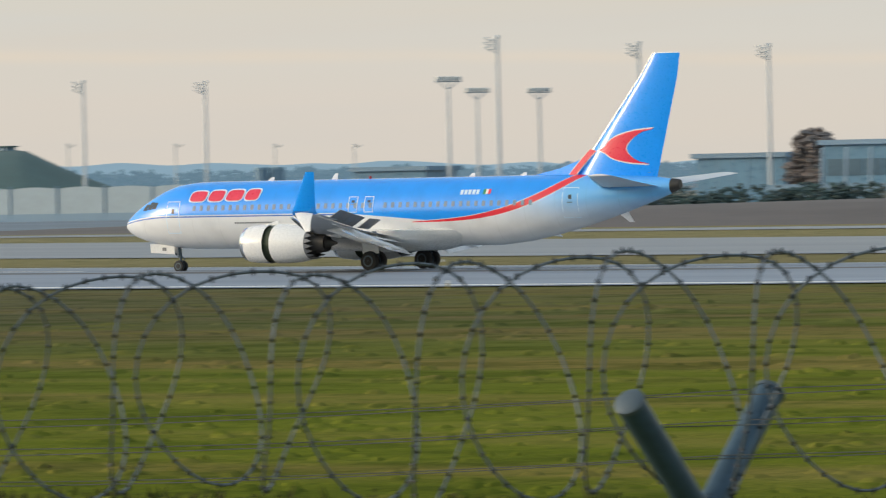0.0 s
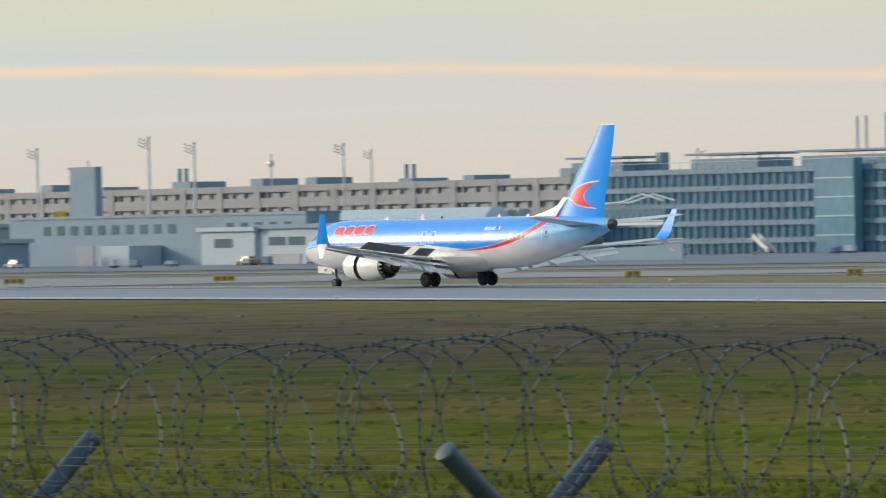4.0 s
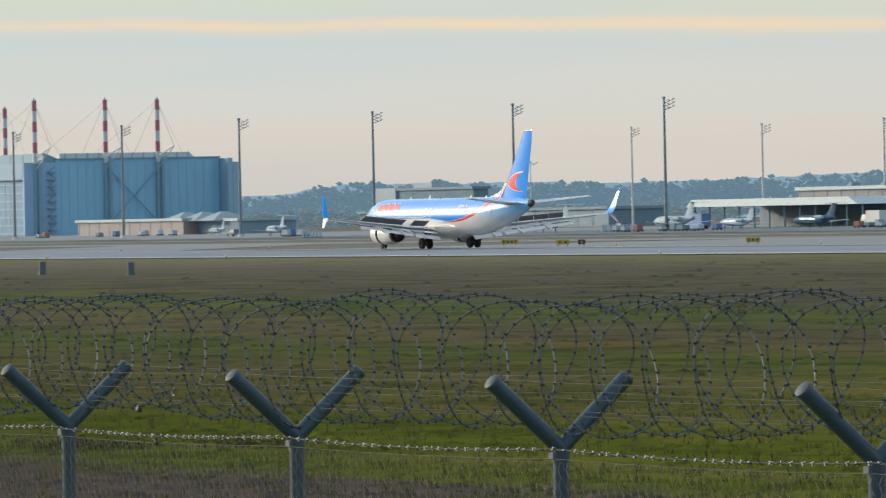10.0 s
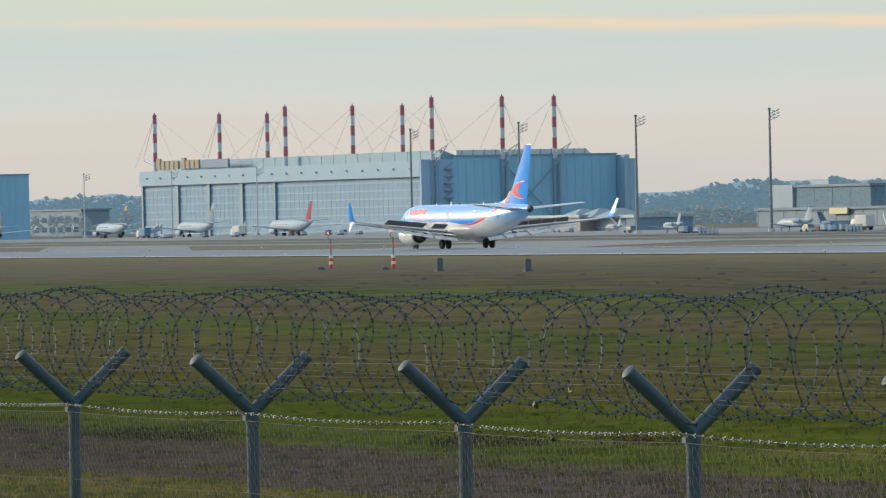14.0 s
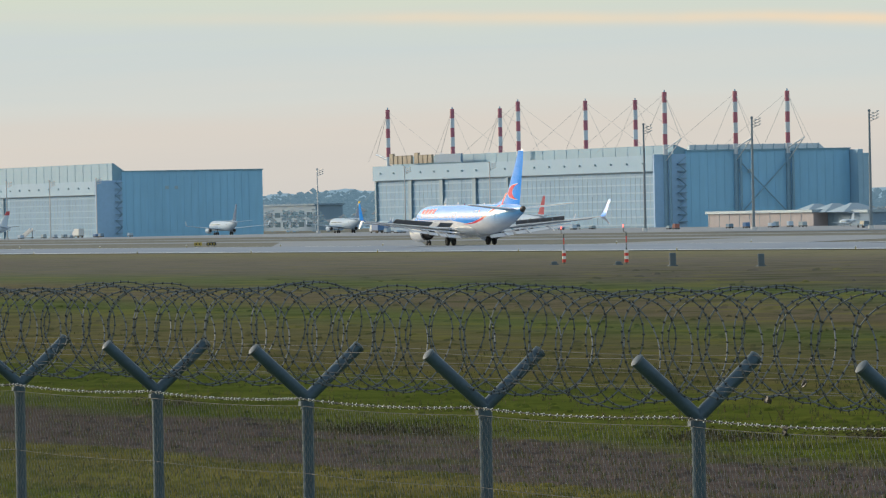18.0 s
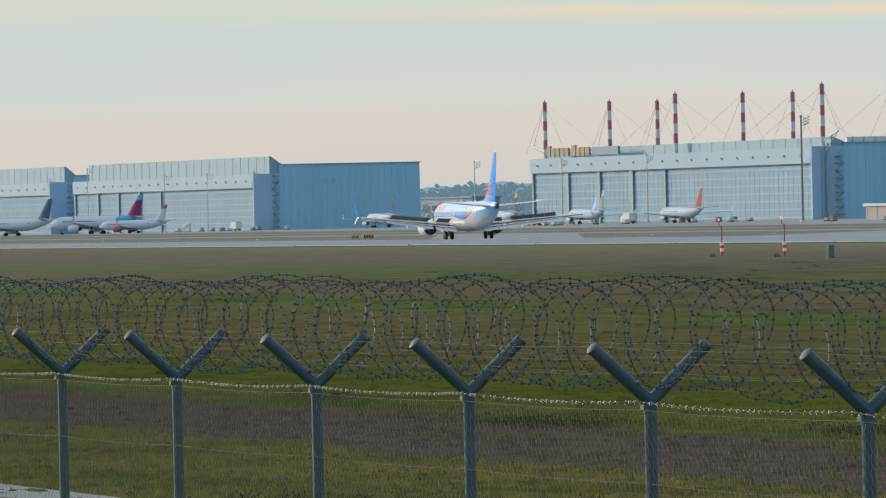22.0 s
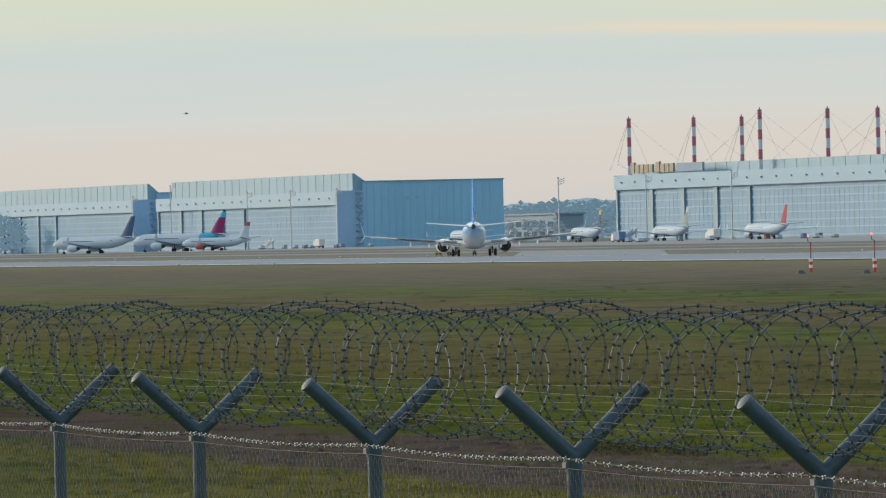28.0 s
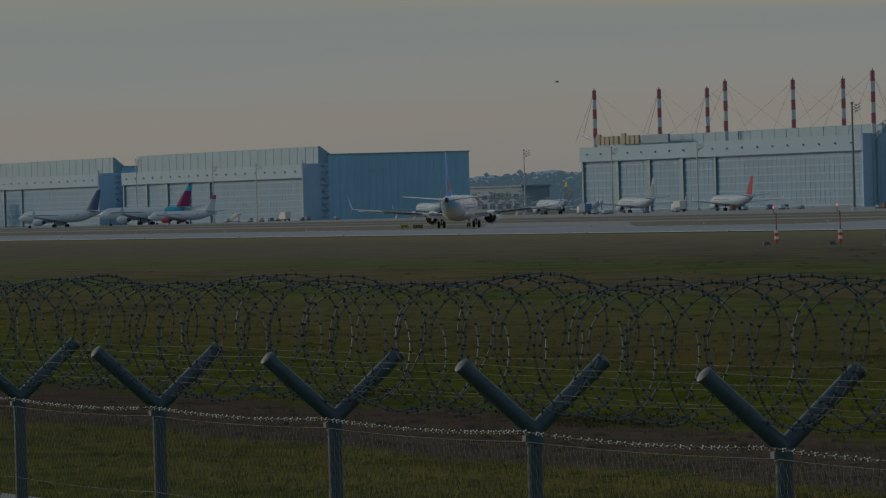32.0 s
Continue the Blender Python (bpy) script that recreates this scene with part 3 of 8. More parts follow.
# ======================= the landing airliner =======================
def livery_material():
    """Blue roof over a white belly, a red line that sweeps up into the fin, pale blue behind it."""
    m = bpy.data.materials.new("airliner_livery")
    m.use_nodes = True
    nt = m.node_tree
    N, L = nt.nodes.new, nt.links.new
    b = nt.nodes["Principled BSDF"]
    b.inputs["Roughness"].default_value = 0.24
    b.inputs["Coat Weight"].default_value, b.inputs["Coat Roughness"].default_value = 0.5, 0.10
    b.inputs["Coat IOR"].default_value = 1.55
    b.inputs["Specular IOR Level"].default_value = 0.5
    tc, sep = N("ShaderNodeTexCoord"), N("ShaderNodeSeparateXYZ")
    L(tc.outputs["Object"], sep.inputs[0])
    x, z = sep.outputs[0], sep.outputs[2]

    def mth(op, a, c=0.0, clamp=False):
        n = N("ShaderNodeMath")
        n.operation, n.use_clamp = op, clamp
        for k, v in enumerate((a, c)):
            if isinstance(v, (int, float)):
                n.inputs[k].default_value = v
            else:
                L(v, n.inputs[k])
        return n.outputs[0]

    def step(v, lo, hi):
        n = N("ShaderNodeMapRange")
        n.inputs[1].default_value, n.inputs[2].default_value = lo, hi
        L(v, n.inputs[0])
        return n.outputs[0]

    def mixc(f, a, c):
        n = N("ShaderNodeMix")
        n.data_type = "RGBA"
        L(f, n.inputs[0])
        for k, v in ((6, a), (7, c)):
            if isinstance(v, tuple):
                n.inputs[k].default_value = (*v, 1)
            else:
                L(v, n.inputs[k])
        return n.outputs[2]

    white, blue, deep, red, pale = (0.78, 0.79, 0.80), (0.002, 0.30, 0.96), (0.01, 0.11, 0.50), (0.75, 0.02, 0.035), (0.16, 0.48, 0.88)
    u = mth("MAXIMUM", mth("SUBTRACT", -2.0, x), 0.0)
    zr = mth("ADD", mth("ADD", 3.02, mth("MULTIPLY", u, 0.02)), mth("MULTIPLY", mth("POWER", u, 3.0), 0.00192))
    # the parting line dips at the nose
    nose = mth("MAXIMUM", mth("SUBTRACT", x, 15.0), 0.0)
    zs = mth("SUBTRACT", 3.62, mth("MULTIPLY", mth("POWER", nose, 2.0), 0.022))
    zs = mth("SUBTRACT", zs, mth("MULTIPLY", step(x, 3.0, -3.0), 0.5))
    c = mixc(step(mth("SUBTRACT", z, zs), -0.01, 0.01), white, blue)
    # deep blue pinstripe under the parting line
    pin = mth("MULTIPLY", mth("LESS_THAN", mth("ABSOLUTE", mth("SUBTRACT", z, mth("SUBTRACT", zs, 0.10))), 0.035), mth("GREATER_THAN", x, 2.0))
    c = mixc(pin, c, deep)
    behind = step(mth("SUBTRACT", zr, z), 0.0, 0.02)
    aft = mth("MULTIPLY", behind, mth("LESS_THAN", x, -2.0))
    lower = mixc(mth("MULTIPLY", step(z, 2.7, 4.3), step(x, -7.0, -12.5)), white, pale)
    lower = mixc(mth("MULTIPLY", step(z, 4.6, 6.3), step(x, -12.0, -14.0)), lower, blue)
    c = mixc(aft, c, lower)
    wide = mth("ADD", 0.02, mth("MULTIPLY", u, 0.022))
    dist = mth("ABSOLUTE", mth("SUBTRACT", z, zr))
    on = mth("LESS_THAN", x, -2.0)
    c = mixc(mth("MULTIPLY", mth("LESS_THAN", dist, mth("ADD", wide, 0.035)), on), c, (0.85, 0.85, 0.85))
    c = mixc(mth("MULTIPLY", mth("LESS_THAN", dist, wide), on), c, red)
    # faint frame lines and grime along the skin
    n1 = N("ShaderNodeTexNoise")
    n1.inputs["Scale"].default_value, n1.inputs["Detail"].default_value = 0.9, 6
    L(tc.outputs["Object"], n1.inputs["Vector"])
    frames = mth("GREATER_THAN", mth("FRACT", mth("MULTIPLY", x, 0.52)), 0.985)
    dirt = mth("MULTIPLY", mth("SUBTRACT", 1.0, mth("MULTIPLY", step(n1.outputs[0], 0.45, 0.75), 0.10)), mth("SUBTRACT", 1.0, mth("MULTIPLY", frames, 0.10)))
    sc = N("ShaderNodeVectorMath")
    sc.operation = "SCALE"
    L(c, sc.inputs[0])
    L(dirt, sc.inputs[3])
    L(sc.outputs[0], b.inputs["Base Color"])
    return m


LIVERY = livery_material()
AIR_WHITE = mat("white_aircraft_paint", (0.80, 0.79, 0.77), 0.28, var=0.02, scale=1.2)
AIR_BLUE = mat("blue_aircraft_paint", (0.002, 0.30, 0.96), 0.3, spec=0.35, var=0.06, scale=1.0)
AIR_RED = mat("red_aircraft_paint", (0.76, 0.02, 0.06), 0.3, var=0.05, scale=1.0)
AIR_GREY = mat("grey_wing_paint", (0.50, 0.51, 0.52), 0.38, 0.1, var=0.12, scale=0.8)
AIR_TAIL = mat("pale_grey_tail_paint", (0.66, 0.67, 0.68), 0.35, 0.0, var=0.06, scale=0.8)
AIR_DARK = mat("dark_grey_wing_panel", (0.165, 0.17, 0.178), 0.5, 0.2, var=0.2, scale=1.5)
SILVER = mat("bare_aluminium", (0.75, 0.76, 0.78), 0.22, 1.0, var=0.06, scale=2.0)
TITAN = mat("sooty_exhaust_metal", (0.07, 0.065, 0.06), 0.5, 0.7, var=0.25, scale=3.0)
TYRE = mat("black_tyre_rubber", (0.02, 0.02, 0.021), 0.8, var=0.2, scale=6.0)
GLASS_DARK = mat("dark_cockpit_glass", (0.03, 0.035, 0.04), 0.08, var=0.05, scale=1.0)
PANE = mat("cabin_window_pane", (0.19, 0.28, 0.38), 0.15, var=0.1, scale=3.0)
LINE = mat("pale_outline_paint", (0.62, 0.78, 0.92), 0.35, var=0.05, scale=2.0)
for gloss, coat in ((AIR_BLUE, 0.22), (AIR_RED, 0.4), (AIR_WHITE, 0.5)):       # clear coat over the paint
    p = gloss.node_tree.nodes["Principled BSDF"]
    p.inputs["Coat Weight"].default_value, p.inputs["Coat Roughness"].default_value, p.inputs["Coat IOR"].default_value = coat, 0.10, 1.6

# stations: x, centre height, half width, half height
FUSE = [(19.40, 3.02, 0.05, 0.05), (19.28, 3.03, 0.28, 0.27), (18.98, 3.06, 0.55, 0.53), (18.5, 3.12, 0.83, 0.82), (17.85, 3.22, 1.12, 1.13),
        (17.1, 3.34, 1.36, 1.41), (16.25, 3.46, 1.56, 1.68), (15.3, 3.54, 1.72, 1.88), (14.2, 3.57, 1.83, 1.97), (12.8, 3.58, 1.88, 2.0),
        (8, 3.58, 1.88, 2.0), (3, 3.58, 1.88, 2.0), (-3, 3.58, 1.88, 2.0), (-7.0, 3.60, 1.88, 1.99), (-9.0, 3.70, 1.84, 1.90), (-10.8, 3.87, 1.72, 1.72),
        (-12.6, 4.08, 1.50, 1.50), (-14.4, 4.31, 1.20, 1.23), (-16.2, 4.55, 0.84, 0.91), (-17.7, 4.74, 0.52, 0.60), (-18.4, 4.83, 0.36, 0.42)]


def fuse_at(x):
    for (xa, za, wa, ha), (xb, zb, wb, hb) in zip(FUSE, FUSE[1:]):
        if xb <= x <= xa:
            t = (xa - x) / (xa - xb)
            return za + (zb - za) * t, wa + (wb - wa) * t, ha + (hb - ha) * t
    return FUSE[-1][1:]


def skin(x, z, side, lift=0.012):
    """A point on the fuselage's flank at station x and height z."""
    zc, w, h = fuse_at(x)
    q = max(-0.98, min(0.98, (z - zc) / h))
    return Vector((x, side * (w * math.sqrt(1 - q * q) + lift), z))


def body_rings(stations, n=40):
    return [[(x, w * math.cos(2 * math.pi * i / n), zc + h * math.sin(2 * math.pi * i / n)) for i in range(n)] for x, zc, w, h in stations]


def patch(side, x0, x1, z0, z1, nx=2, nz=3, lift=0.012, shear=0.0):
    """A thin plate that follows the fuselage's flank."""
    m = Mesh()
    for j in range(nz + 1):
        for i in range(nx + 1):
            z = z0 + (z1 - z0) * j / nz
            x = x0 + (x1 - x0) * i / nx + shear * (z - z0)
            m.v.append(tuple(skin(x, z, side, lift)))
    m.f = [(j * (nx + 1) + i, j * (nx + 1) + i + 1, (j + 1) * (nx + 1) + i + 1, (j + 1) * (nx + 1) + i) for j in range(nz) for i in range(nx)]
    return m


def rounded(side, x0, x1, z0, z1, lift):
    """A leaning plate with well rounded corners on the flank."""
    m = Mesh()
    xc, zc, n = (x0 + x1) / 2, (z0 + z1) / 2, 24
    for q in (0.0, 0.5, 1.0):
        for k in range(n):
            c, s_ = math.cos(2 * math.pi * k / n), math.sin(2 * math.pi * k / n)
            dx = math.copysign(abs(c) ** 0.55, c) * (x0 - x1) / 2 * q
            dz = math.copysign(abs(s_) ** 0.55, s_) * (z1 - z0) / 2 * q
            m.v.append(tuple(skin(xc + dx - 0.18 * dz, zc + dz, side, lift)))
    m.f = [(q * n + k, q * n + (k + 1) % n, (q + 1) * n + (k + 1) % n, (q + 1) * n + k) for q in range(2) for k in range(n)]
    return m


def outline(side, x0, x1, z0, z1, t=0.05, shear=0.0):
    m = Mesh()
    for a in ((x0, x0 + t, z0, z1), (x1 - t, x1, z0, z1), (x0, x1, z0, z0 + t), (x0, x1, z1 - t, z1)):
        p = patch(side, *a, nx=1, nz=4, lift=0.014, shear=0)
        m.add(p.v, p.f)
    return m


def airfoil(xle, chord, y, z, thick, droop=0.0, n=9):
    """Closed section ring of a wing at span y; x forward."""
    top, bot = [], []
    for i in range(n):
        u = 0.5 * (1 - math.cos(math.pi * i / (n - 1)))
        t = 5 * thick * (0.2969 * math.sqrt(u) - 0.126 * u - 0.3516 * u * u + 0.2843 * u ** 3 - 0.1036 * u ** 4)
        cam_z = 0.02 * chord * 4 * u * (1 - u)
        top.append((xle - u * chord, y, z + cam_z + t * chord - droop * u))
        bot.append((xle - u * chord, y, z + cam_z - t * chord * 0.75 - droop * u))
    return top + bot[::-1][1:-1]


def wing_line(s):
    """Leading edge, chord and height of the wing at span s (0 root .. 1 tip)."""
    y = 1.6 + s * (16.6 - 1.6)
    xle = 4.4 - (y - 1.6) * 0.535 if y > 5.2 else 5.4 - (y - 1.6) * 0.80
    xte = -1.9 - max(0.0, (y - 5.2)) * 0.30
    z = 2.22 + (y - 1.6) * 0.085 + 0.0006 * (y - 1.6) ** 2
    return y, xle, xle - xte, z


def plate(p0, p1, q1, q0, t):
    """A slab on four corners (given in order) with thickness t downwards along its normal."""
    a = [Vector(p) for p in (p0, p1, q1, q0)]
    n = (a[1] - a[0]).cross(a[3] - a[0]).normalized() * t
    return Mesh().loft([[p - n * 0.5 for p in a], [p + n * 0.5 for p in a]])


def build_wheel(parent, x, y, z, r, w):
    wheel = part("wheel", Mesh().drum_y(0, 0, [(-w / 2, r * 0.72), (-w * 0.42, r * 0.93), (-w * 0.22, r), (w * 0.22, r), (w * 0.42, r * 0.93), (w / 2, r * 0.72)], 24),
                 TYRE, parent, "black rubber tyre", smooth=True)
    wheel.location = (x, y, z)
    for s in (-1, 1):
        part("rim", Mesh().drum_y(0, 0, [(s * w * 0.34, r * 0.62), (s * w * 0.51, r * 0.60), (s * w * 0.53, r * 0.5), (s * w * 0.44, r * 0.3), (s * w * 0.5, r * 0.14), (s * w * 0.5, r * 0.02)], 16),
             CAP, wheel, "pale metal wheel hub", smooth=True)
    return wheel


LIFT = 0.25     # height of the wheels' ground line in the airframe's own space
MOVING = {"flaps": [], "sleeves": [], "spoilers": [], "wheels": []}


def build_airliner():
    a = thing("airliner", "blue and white twin-engine airliner rolling on the runway", "airplane")
    part("fuselage", Mesh().loft(body_rings(FUSE[1:], 44)), LIVERY, a, "blue roof over white belly with red sweep", smooth=True)
    part("radome", Mesh().loft(body_rings(FUSE[:2], 44)), LIVERY, a, smooth=True)
    # belly fairing
    rings = []
    for x, w, h in [(8.6, 0.3, 0.1), (7.4, 1.5, 0.6), (5.0, 2.05, 0.95), (0, 2.15, 1.05), (-3.0, 2.05, 1.0), (-5.5, 1.4, 0.6), (-7.0, 0.3, 0.1)]:
        rings.append([(x, w * math.cos(math.pi + math.pi * i / 12), 2.55 + 1.2 * h * math.sin(math.pi + math.pi * i / 12)) for i in range(13)] + [(x, 0, 2.9)])
    part("belly_fairing", Mesh().loft(rings), AIR_WHITE, a, smooth=True)
    cone = part("tail_cone", Mesh().loft(body_rings([(-18.4, 4.83, 0.37, 0.43), (-18.85, 4.90, 0.27, 0.30), (-18.95, 4.91, 0.22, 0.25)], 24)), TITAN, a, "dark metal exhaust of the tail generator", smooth=True)
    # cockpit panes
    for s in (-1, 1):
        for x0, x1, z0, z1, sh in ((17.55, 17.16, 3.92, 4.30, -0.5), (17.10, 16.74, 3.98, 4.42, -0.45), (16.68, 16.34, 4.02, 4.40, -0.3)):
            part("cockpit_window", patch(s, x0, x1, z0, z1, 2, 2, 0.012, sh), GLASS_DARK, a)
        # cabin windows
        for k in range(46):
            x = 13.3 - k * 0.508 * 1.02
            if abs(x - 0.3) < 0.2 and s > 0:
                continue
            part("cabin_window", patch(s, x + 0.105, x - 0.105, 3.88, 4.18, 1, 2, 0.010), PANE, a)
        # doors and exits
        for nm, x0, x1, z0, z1 in (("front_door", 15.35, 14.45, 2.55, 4.45), ("rear_door", -12.05, -12.95, 3.10, 4.85), ("emergency_exit", 2.35, 1.80, 3.62, 4.55), ("emergency_exit", 1.25, 0.70, 3.62, 4.55)):
            d = part(nm, outline(s, x0, x1, z0, z1, 0.045), LINE, a, "thin pale door outline")
            xc = (x0 + x1) / 2
            part("door_pane", patch(s, xc + 0.1, xc - 0.1, z0 + (z1 - z0) * 0.62, z0 + (z1 - z0) * 0.76, 1, 2), GLASS_DARK, d)
            part("door_handle", patch(s, xc + 0.16, xc - 0.16, z0 + (z1 - z0) * 0.50, z0 + (z1 - z0) * 0.53, 1, 1, 0.016), CAP, d)
        # the airline's mark on the flank: plain red blocks with a pale rim
        for k, (x0, x1, z0, z1) in enumerate(((13.7, 12.55, 4.42, 5.02), (12.35, 11.3, 4.42, 5.05), (11.1, 9.95, 4.44, 5.07), (9.75, 8.8, 4.46, 5.09))):
            blk = part("mark_block", rounded(s, x0, x1, z0, z1, 0.034), AIR_RED, a, "plain red block of the flank mark")
            part("mark_rim", rounded(s, x0 + 0.08, x1 - 0.08, z0 - 0.07, z1 + 0.07, 0.022), LINE, blk)
        # registration: plain pale bars, and a small tricolour
        for k in range(5):
            part("registration_bar", patch(s, -5.2 - k * 0.27, -5.40 - k * 0.27, 4.55, 4.82, 1, 1), LINE, a)
        for k, c in enumerate((mat("flag_green", (0.02, 0.25, 0.08), 0.4), AIR_WHITE, AIR_RED)):
            part("flag_stripe", patch(s, -6.75 - k * 0.17, -6.92 - k * 0.17, 4.55, 4.84, 1, 1), c, a)
        for k in range(16):
            part("small_lettering", patch(s, 10.4 - k * 0.18, 10.27 - k * 0.18, 3.08, 3.17, 1, 1), AIR_DARK, a)
    # roof and belly aerials
    for x, z, h in ((4.5, 5.58, 0.35), (9.0, 5.58, 0.18), (-5.0, 5.57, 0.22), (-8.5, 5.6, 0.16)):
        part("aerial", Mesh().loft([[(x + 0.25, -0.02, z - 0.03), (x - 0.2, -0.02, z - 0.03), (x - 0.2, 0.02, z - 0.03), (x + 0.25, 0.02, z - 0.03)],
                                    [(x - 0.05, -0.01, z + h), (x - 0.25, -0.01, z + h), (x - 0.25, 0.01, z + h), (x - 0.05, 0.01, z + h)]]), AIR_WHITE, a)
    # ---- fin ----
    fin_rows = [(5.2, -11.9, 5.5, 0.10), (7.0, -13.3, 4.55, 0.095), (9.2, -15.0, 3.4, 0.09), (11.0, -16.4, 2.45, 0.085), (12.35, -17.3, 1.75, 0.08)]
    def upright(x, c, z, t):
        return [(p[0], p[2] - 50, z) for p in airfoil(x, c, 0, 50, t * 0.8)]
    fin = part("fin", Mesh().loft([upright(x, c, z, t) for z, x, c, t in fin_rows]), AIR_BLUE, a, "tall blue fin with a bright leading edge", smooth=True)
    part("fin_leading_edge", Mesh().tube([(x + 0.01, 0, z) for z, x, c, t in fin_rows], [0.06, 0.055, 0.045, 0.04, 0.03], 8), SILVER, fin, "bright metal leading edge", smooth=True)
    part("fin_cap", Mesh().loft([upright(-17.3, 1.75, 12.35, 0.08), upright(-17.5, 1.45, 12.42, 0.04)]), AIR_WHITE, fin, smooth=True)
    part("rudder_seam", Mesh().box(-17.02, -16.99, -0.26, 0.26, 5.6, 5.62), AIR_DARK, fin)
    part("dorsal_fin", Mesh().loft([[(-8.9, 0, 5.50), (-8.9, 0.01, 5.45), (-8.9, -0.01, 5.45)], [(-11.0, 0, 5.95), (-11.0, 0.16, 5.3), (-11.0, -0.16, 5.3)],
                                    [(-12.9, 0, 6.6), (-12.9, 0.24, 5.2), (-12.9, -0.24, 5.2)]]), AIR_BLUE, a, smooth=True)
    # the red line runs on over the fin's root, with a pale rim behind it
    for s in (-1, 1):
        for nm, d, w_, off, mt in (("root_rim", -0.04, 0.49, 0.0, AIR_WHITE), ("root_line", 0.0, 0.40, 0.008, AIR_RED)):
            m = Mesh()
            for k in range(7):
                t = k / 6
                px, pz = -11.55 - 1.55 * t - d, 5.25 + 1.75 * t ** 0.85
                yy = 0.30 - 0.17 * t + off
                m.v += [(px, s * yy, pz), (px - w_, s * (yy + 0.02), pz - 0.10)]
            m.f = [(2 * k, 2 * k + 2, 2 * k + 3, 2 * k + 1) for k in range(6)]
            part(nm, m, mt, fin, "red line over the fin root" if mt is AIR_RED else "")
    # a plain red crescent on either side of the fin
    for s in (-1, 1):
        for nm, grow, off, mt in (("crescent_rim", 0.07, 0.004, AIR_WHITE), ("crescent", 0.0, 0.012, AIR_RED)):
            m = Mesh()
            xf, cz, n = -14.15 + grow, 7.0, 24
            outer, inner = [], []
            for k in range(n + 1):
                v = 2 * k / n - 1
                reach = 3.1 if v > 0 else 2.75
                beak = 0.5 * max(0.0, 1 - abs(v + 0.08) / 0.22) ** 1.3
                z = cz + (1.0 + grow) * v + 0.10 * v * v
                outer.append((xf - reach * (1 - (1 - abs(v) ** 2.3) ** 0.62) + beak, z))
                inner.append((xf - 1.4 - 2 * grow - (reach - 1.35) * (1 - (1 - abs(v) ** 2.0) ** 0.55), cz + (z - cz) * (0.66 + 0.32 * abs(v) ** 1.5)))
            def wall(px, pz):
                t = (pz - 5.2) / 7.15
                xle, ch = -11.9 - 5.4 * t, 5.5 - 3.75 * t
                uu = min(0.98, max(0.02, (xle - px) / ch))
                th_ = 5 * 0.076 * (0.2969 * math.sqrt(uu) - 0.126 * uu - 0.3516 * uu * uu + 0.2843 * uu ** 3 - 0.1036 * uu ** 4) * ch
                return (px, s * (th_ + 0.02 * ch * 4 * uu * (1 - uu) * (1 if s > 0 else -1) + 0.012 + off), pz)
            w = n + 1
            for q in range(5):
                m.v += [wall(a_[0] + (b_[0] - a_[0]) * q / 4, a_[1] + (b_[1] - a_[1]) * q / 4) for a_, b_ in zip(outer, inner)]
            m.f = [(q * w + k, q * w + k + 1, (q + 1) * w + k + 1, (q + 1) * w + k) for q in range(4) for k in range(n)]
            part(nm, m, mt, fin, "plain red crescent emblem" if grow == 0 else "")
        for k in range(2):
            part("tail_code_bar", Mesh().add([(-17.75 - k * 0.32, s * 0.085, 12.1), (-17.95 - k * 0.32, s * 0.08, 12.1), (-17.95 - k * 0.32, s * 0.08, 12.05), (-17.75 - k * 0.32, s * 0.085, 12.05)], [(0, 1, 2, 3)]), LINE, fin)
    # ---- tailplane ----
    for s in (-1, 1):
        rows = [(0.3, -14.0, 3.7, 4.80), (4.0, -15.7, 2.5, 5.15), (7.1, -17.2, 1.45, 5.47)]
        t = part("tailplane", Mesh().loft([airfoil(x, c, s * y, z, 0.09) for y, x, c, z in rows]), AIR_TAIL, a, "pale tailplane with bright leading edge", smooth=True)
        part("tailplane_edge", Mesh().tube([(x + 0.0, s * y, z) for y, x, c, z in rows], [0.11, 0.08, 0.05], 8), SILVER, t, smooth=True)
    # ---- wings ----
    for s in (-1, 1):
        secs = [0, 0.12, 0.24, 0.45, 0.7, 0.9, 1.0]
        rings = []
        for u in secs:
            y, xle, ch, z = wing_line(u)
            rings.append(airfoil(xle, ch * 0.80, s * y, z, 0.135 - 0.035 * u))
        wing = part("wing", Mesh().loft(rings), AIR_GREY, a, "grey swept wing", smooth=True)
        part("slat", Mesh().tube([(wing_line(u)[1] + 0.16, s * wing_line(u)[0], wing_line(u)[3] - 0.12) for u in (0.28, 0.5, 0.75, 0.96)], [0.17, 0.14, 0.11, 0.08], 8), SILVER, wing, "bright drooped leading-edge slat", smooth=True)
        part("aileron", Mesh().loft([airfoil(wing_line(u)[1] - wing_line(u)[2] * 0.79, wing_line(u)[2] * 0.22, s * wing_line(u)[0], wing_line(u)[3] + 0.02, 0.10) for u in (0.76, 0.97)]), AIR_GREY, wing, smooth=True)
        # flaps: two spans, two slotted panels each
        for u0, u1 in ((0.03, 0.235), (0.26, 0.735)):
            for k, (d0, c0, dr) in enumerate(((0.80, 0.19, 0.22), (0.98, 0.15, 0.62))):
                rr = []
                for u in (u0, u1):
                    y, xle, ch, z = wing_line(u)
                    cc = min(ch, 5.0)
                    rr.append(airfoil(xle - ch * 0.79 - (d0 - 0.79) * cc * 0.9, cc * c0, s * y, z - 0.10 - 0.42 * (k + 0.35) * cc / 5, 0.13, droop=dr * cc * c0 / 1.0))
                MOVING["flaps"].append((part("flap", Mesh().loft(rr), AIR_WHITE, wing, "lowered white slotted flap", smooth=True), k))
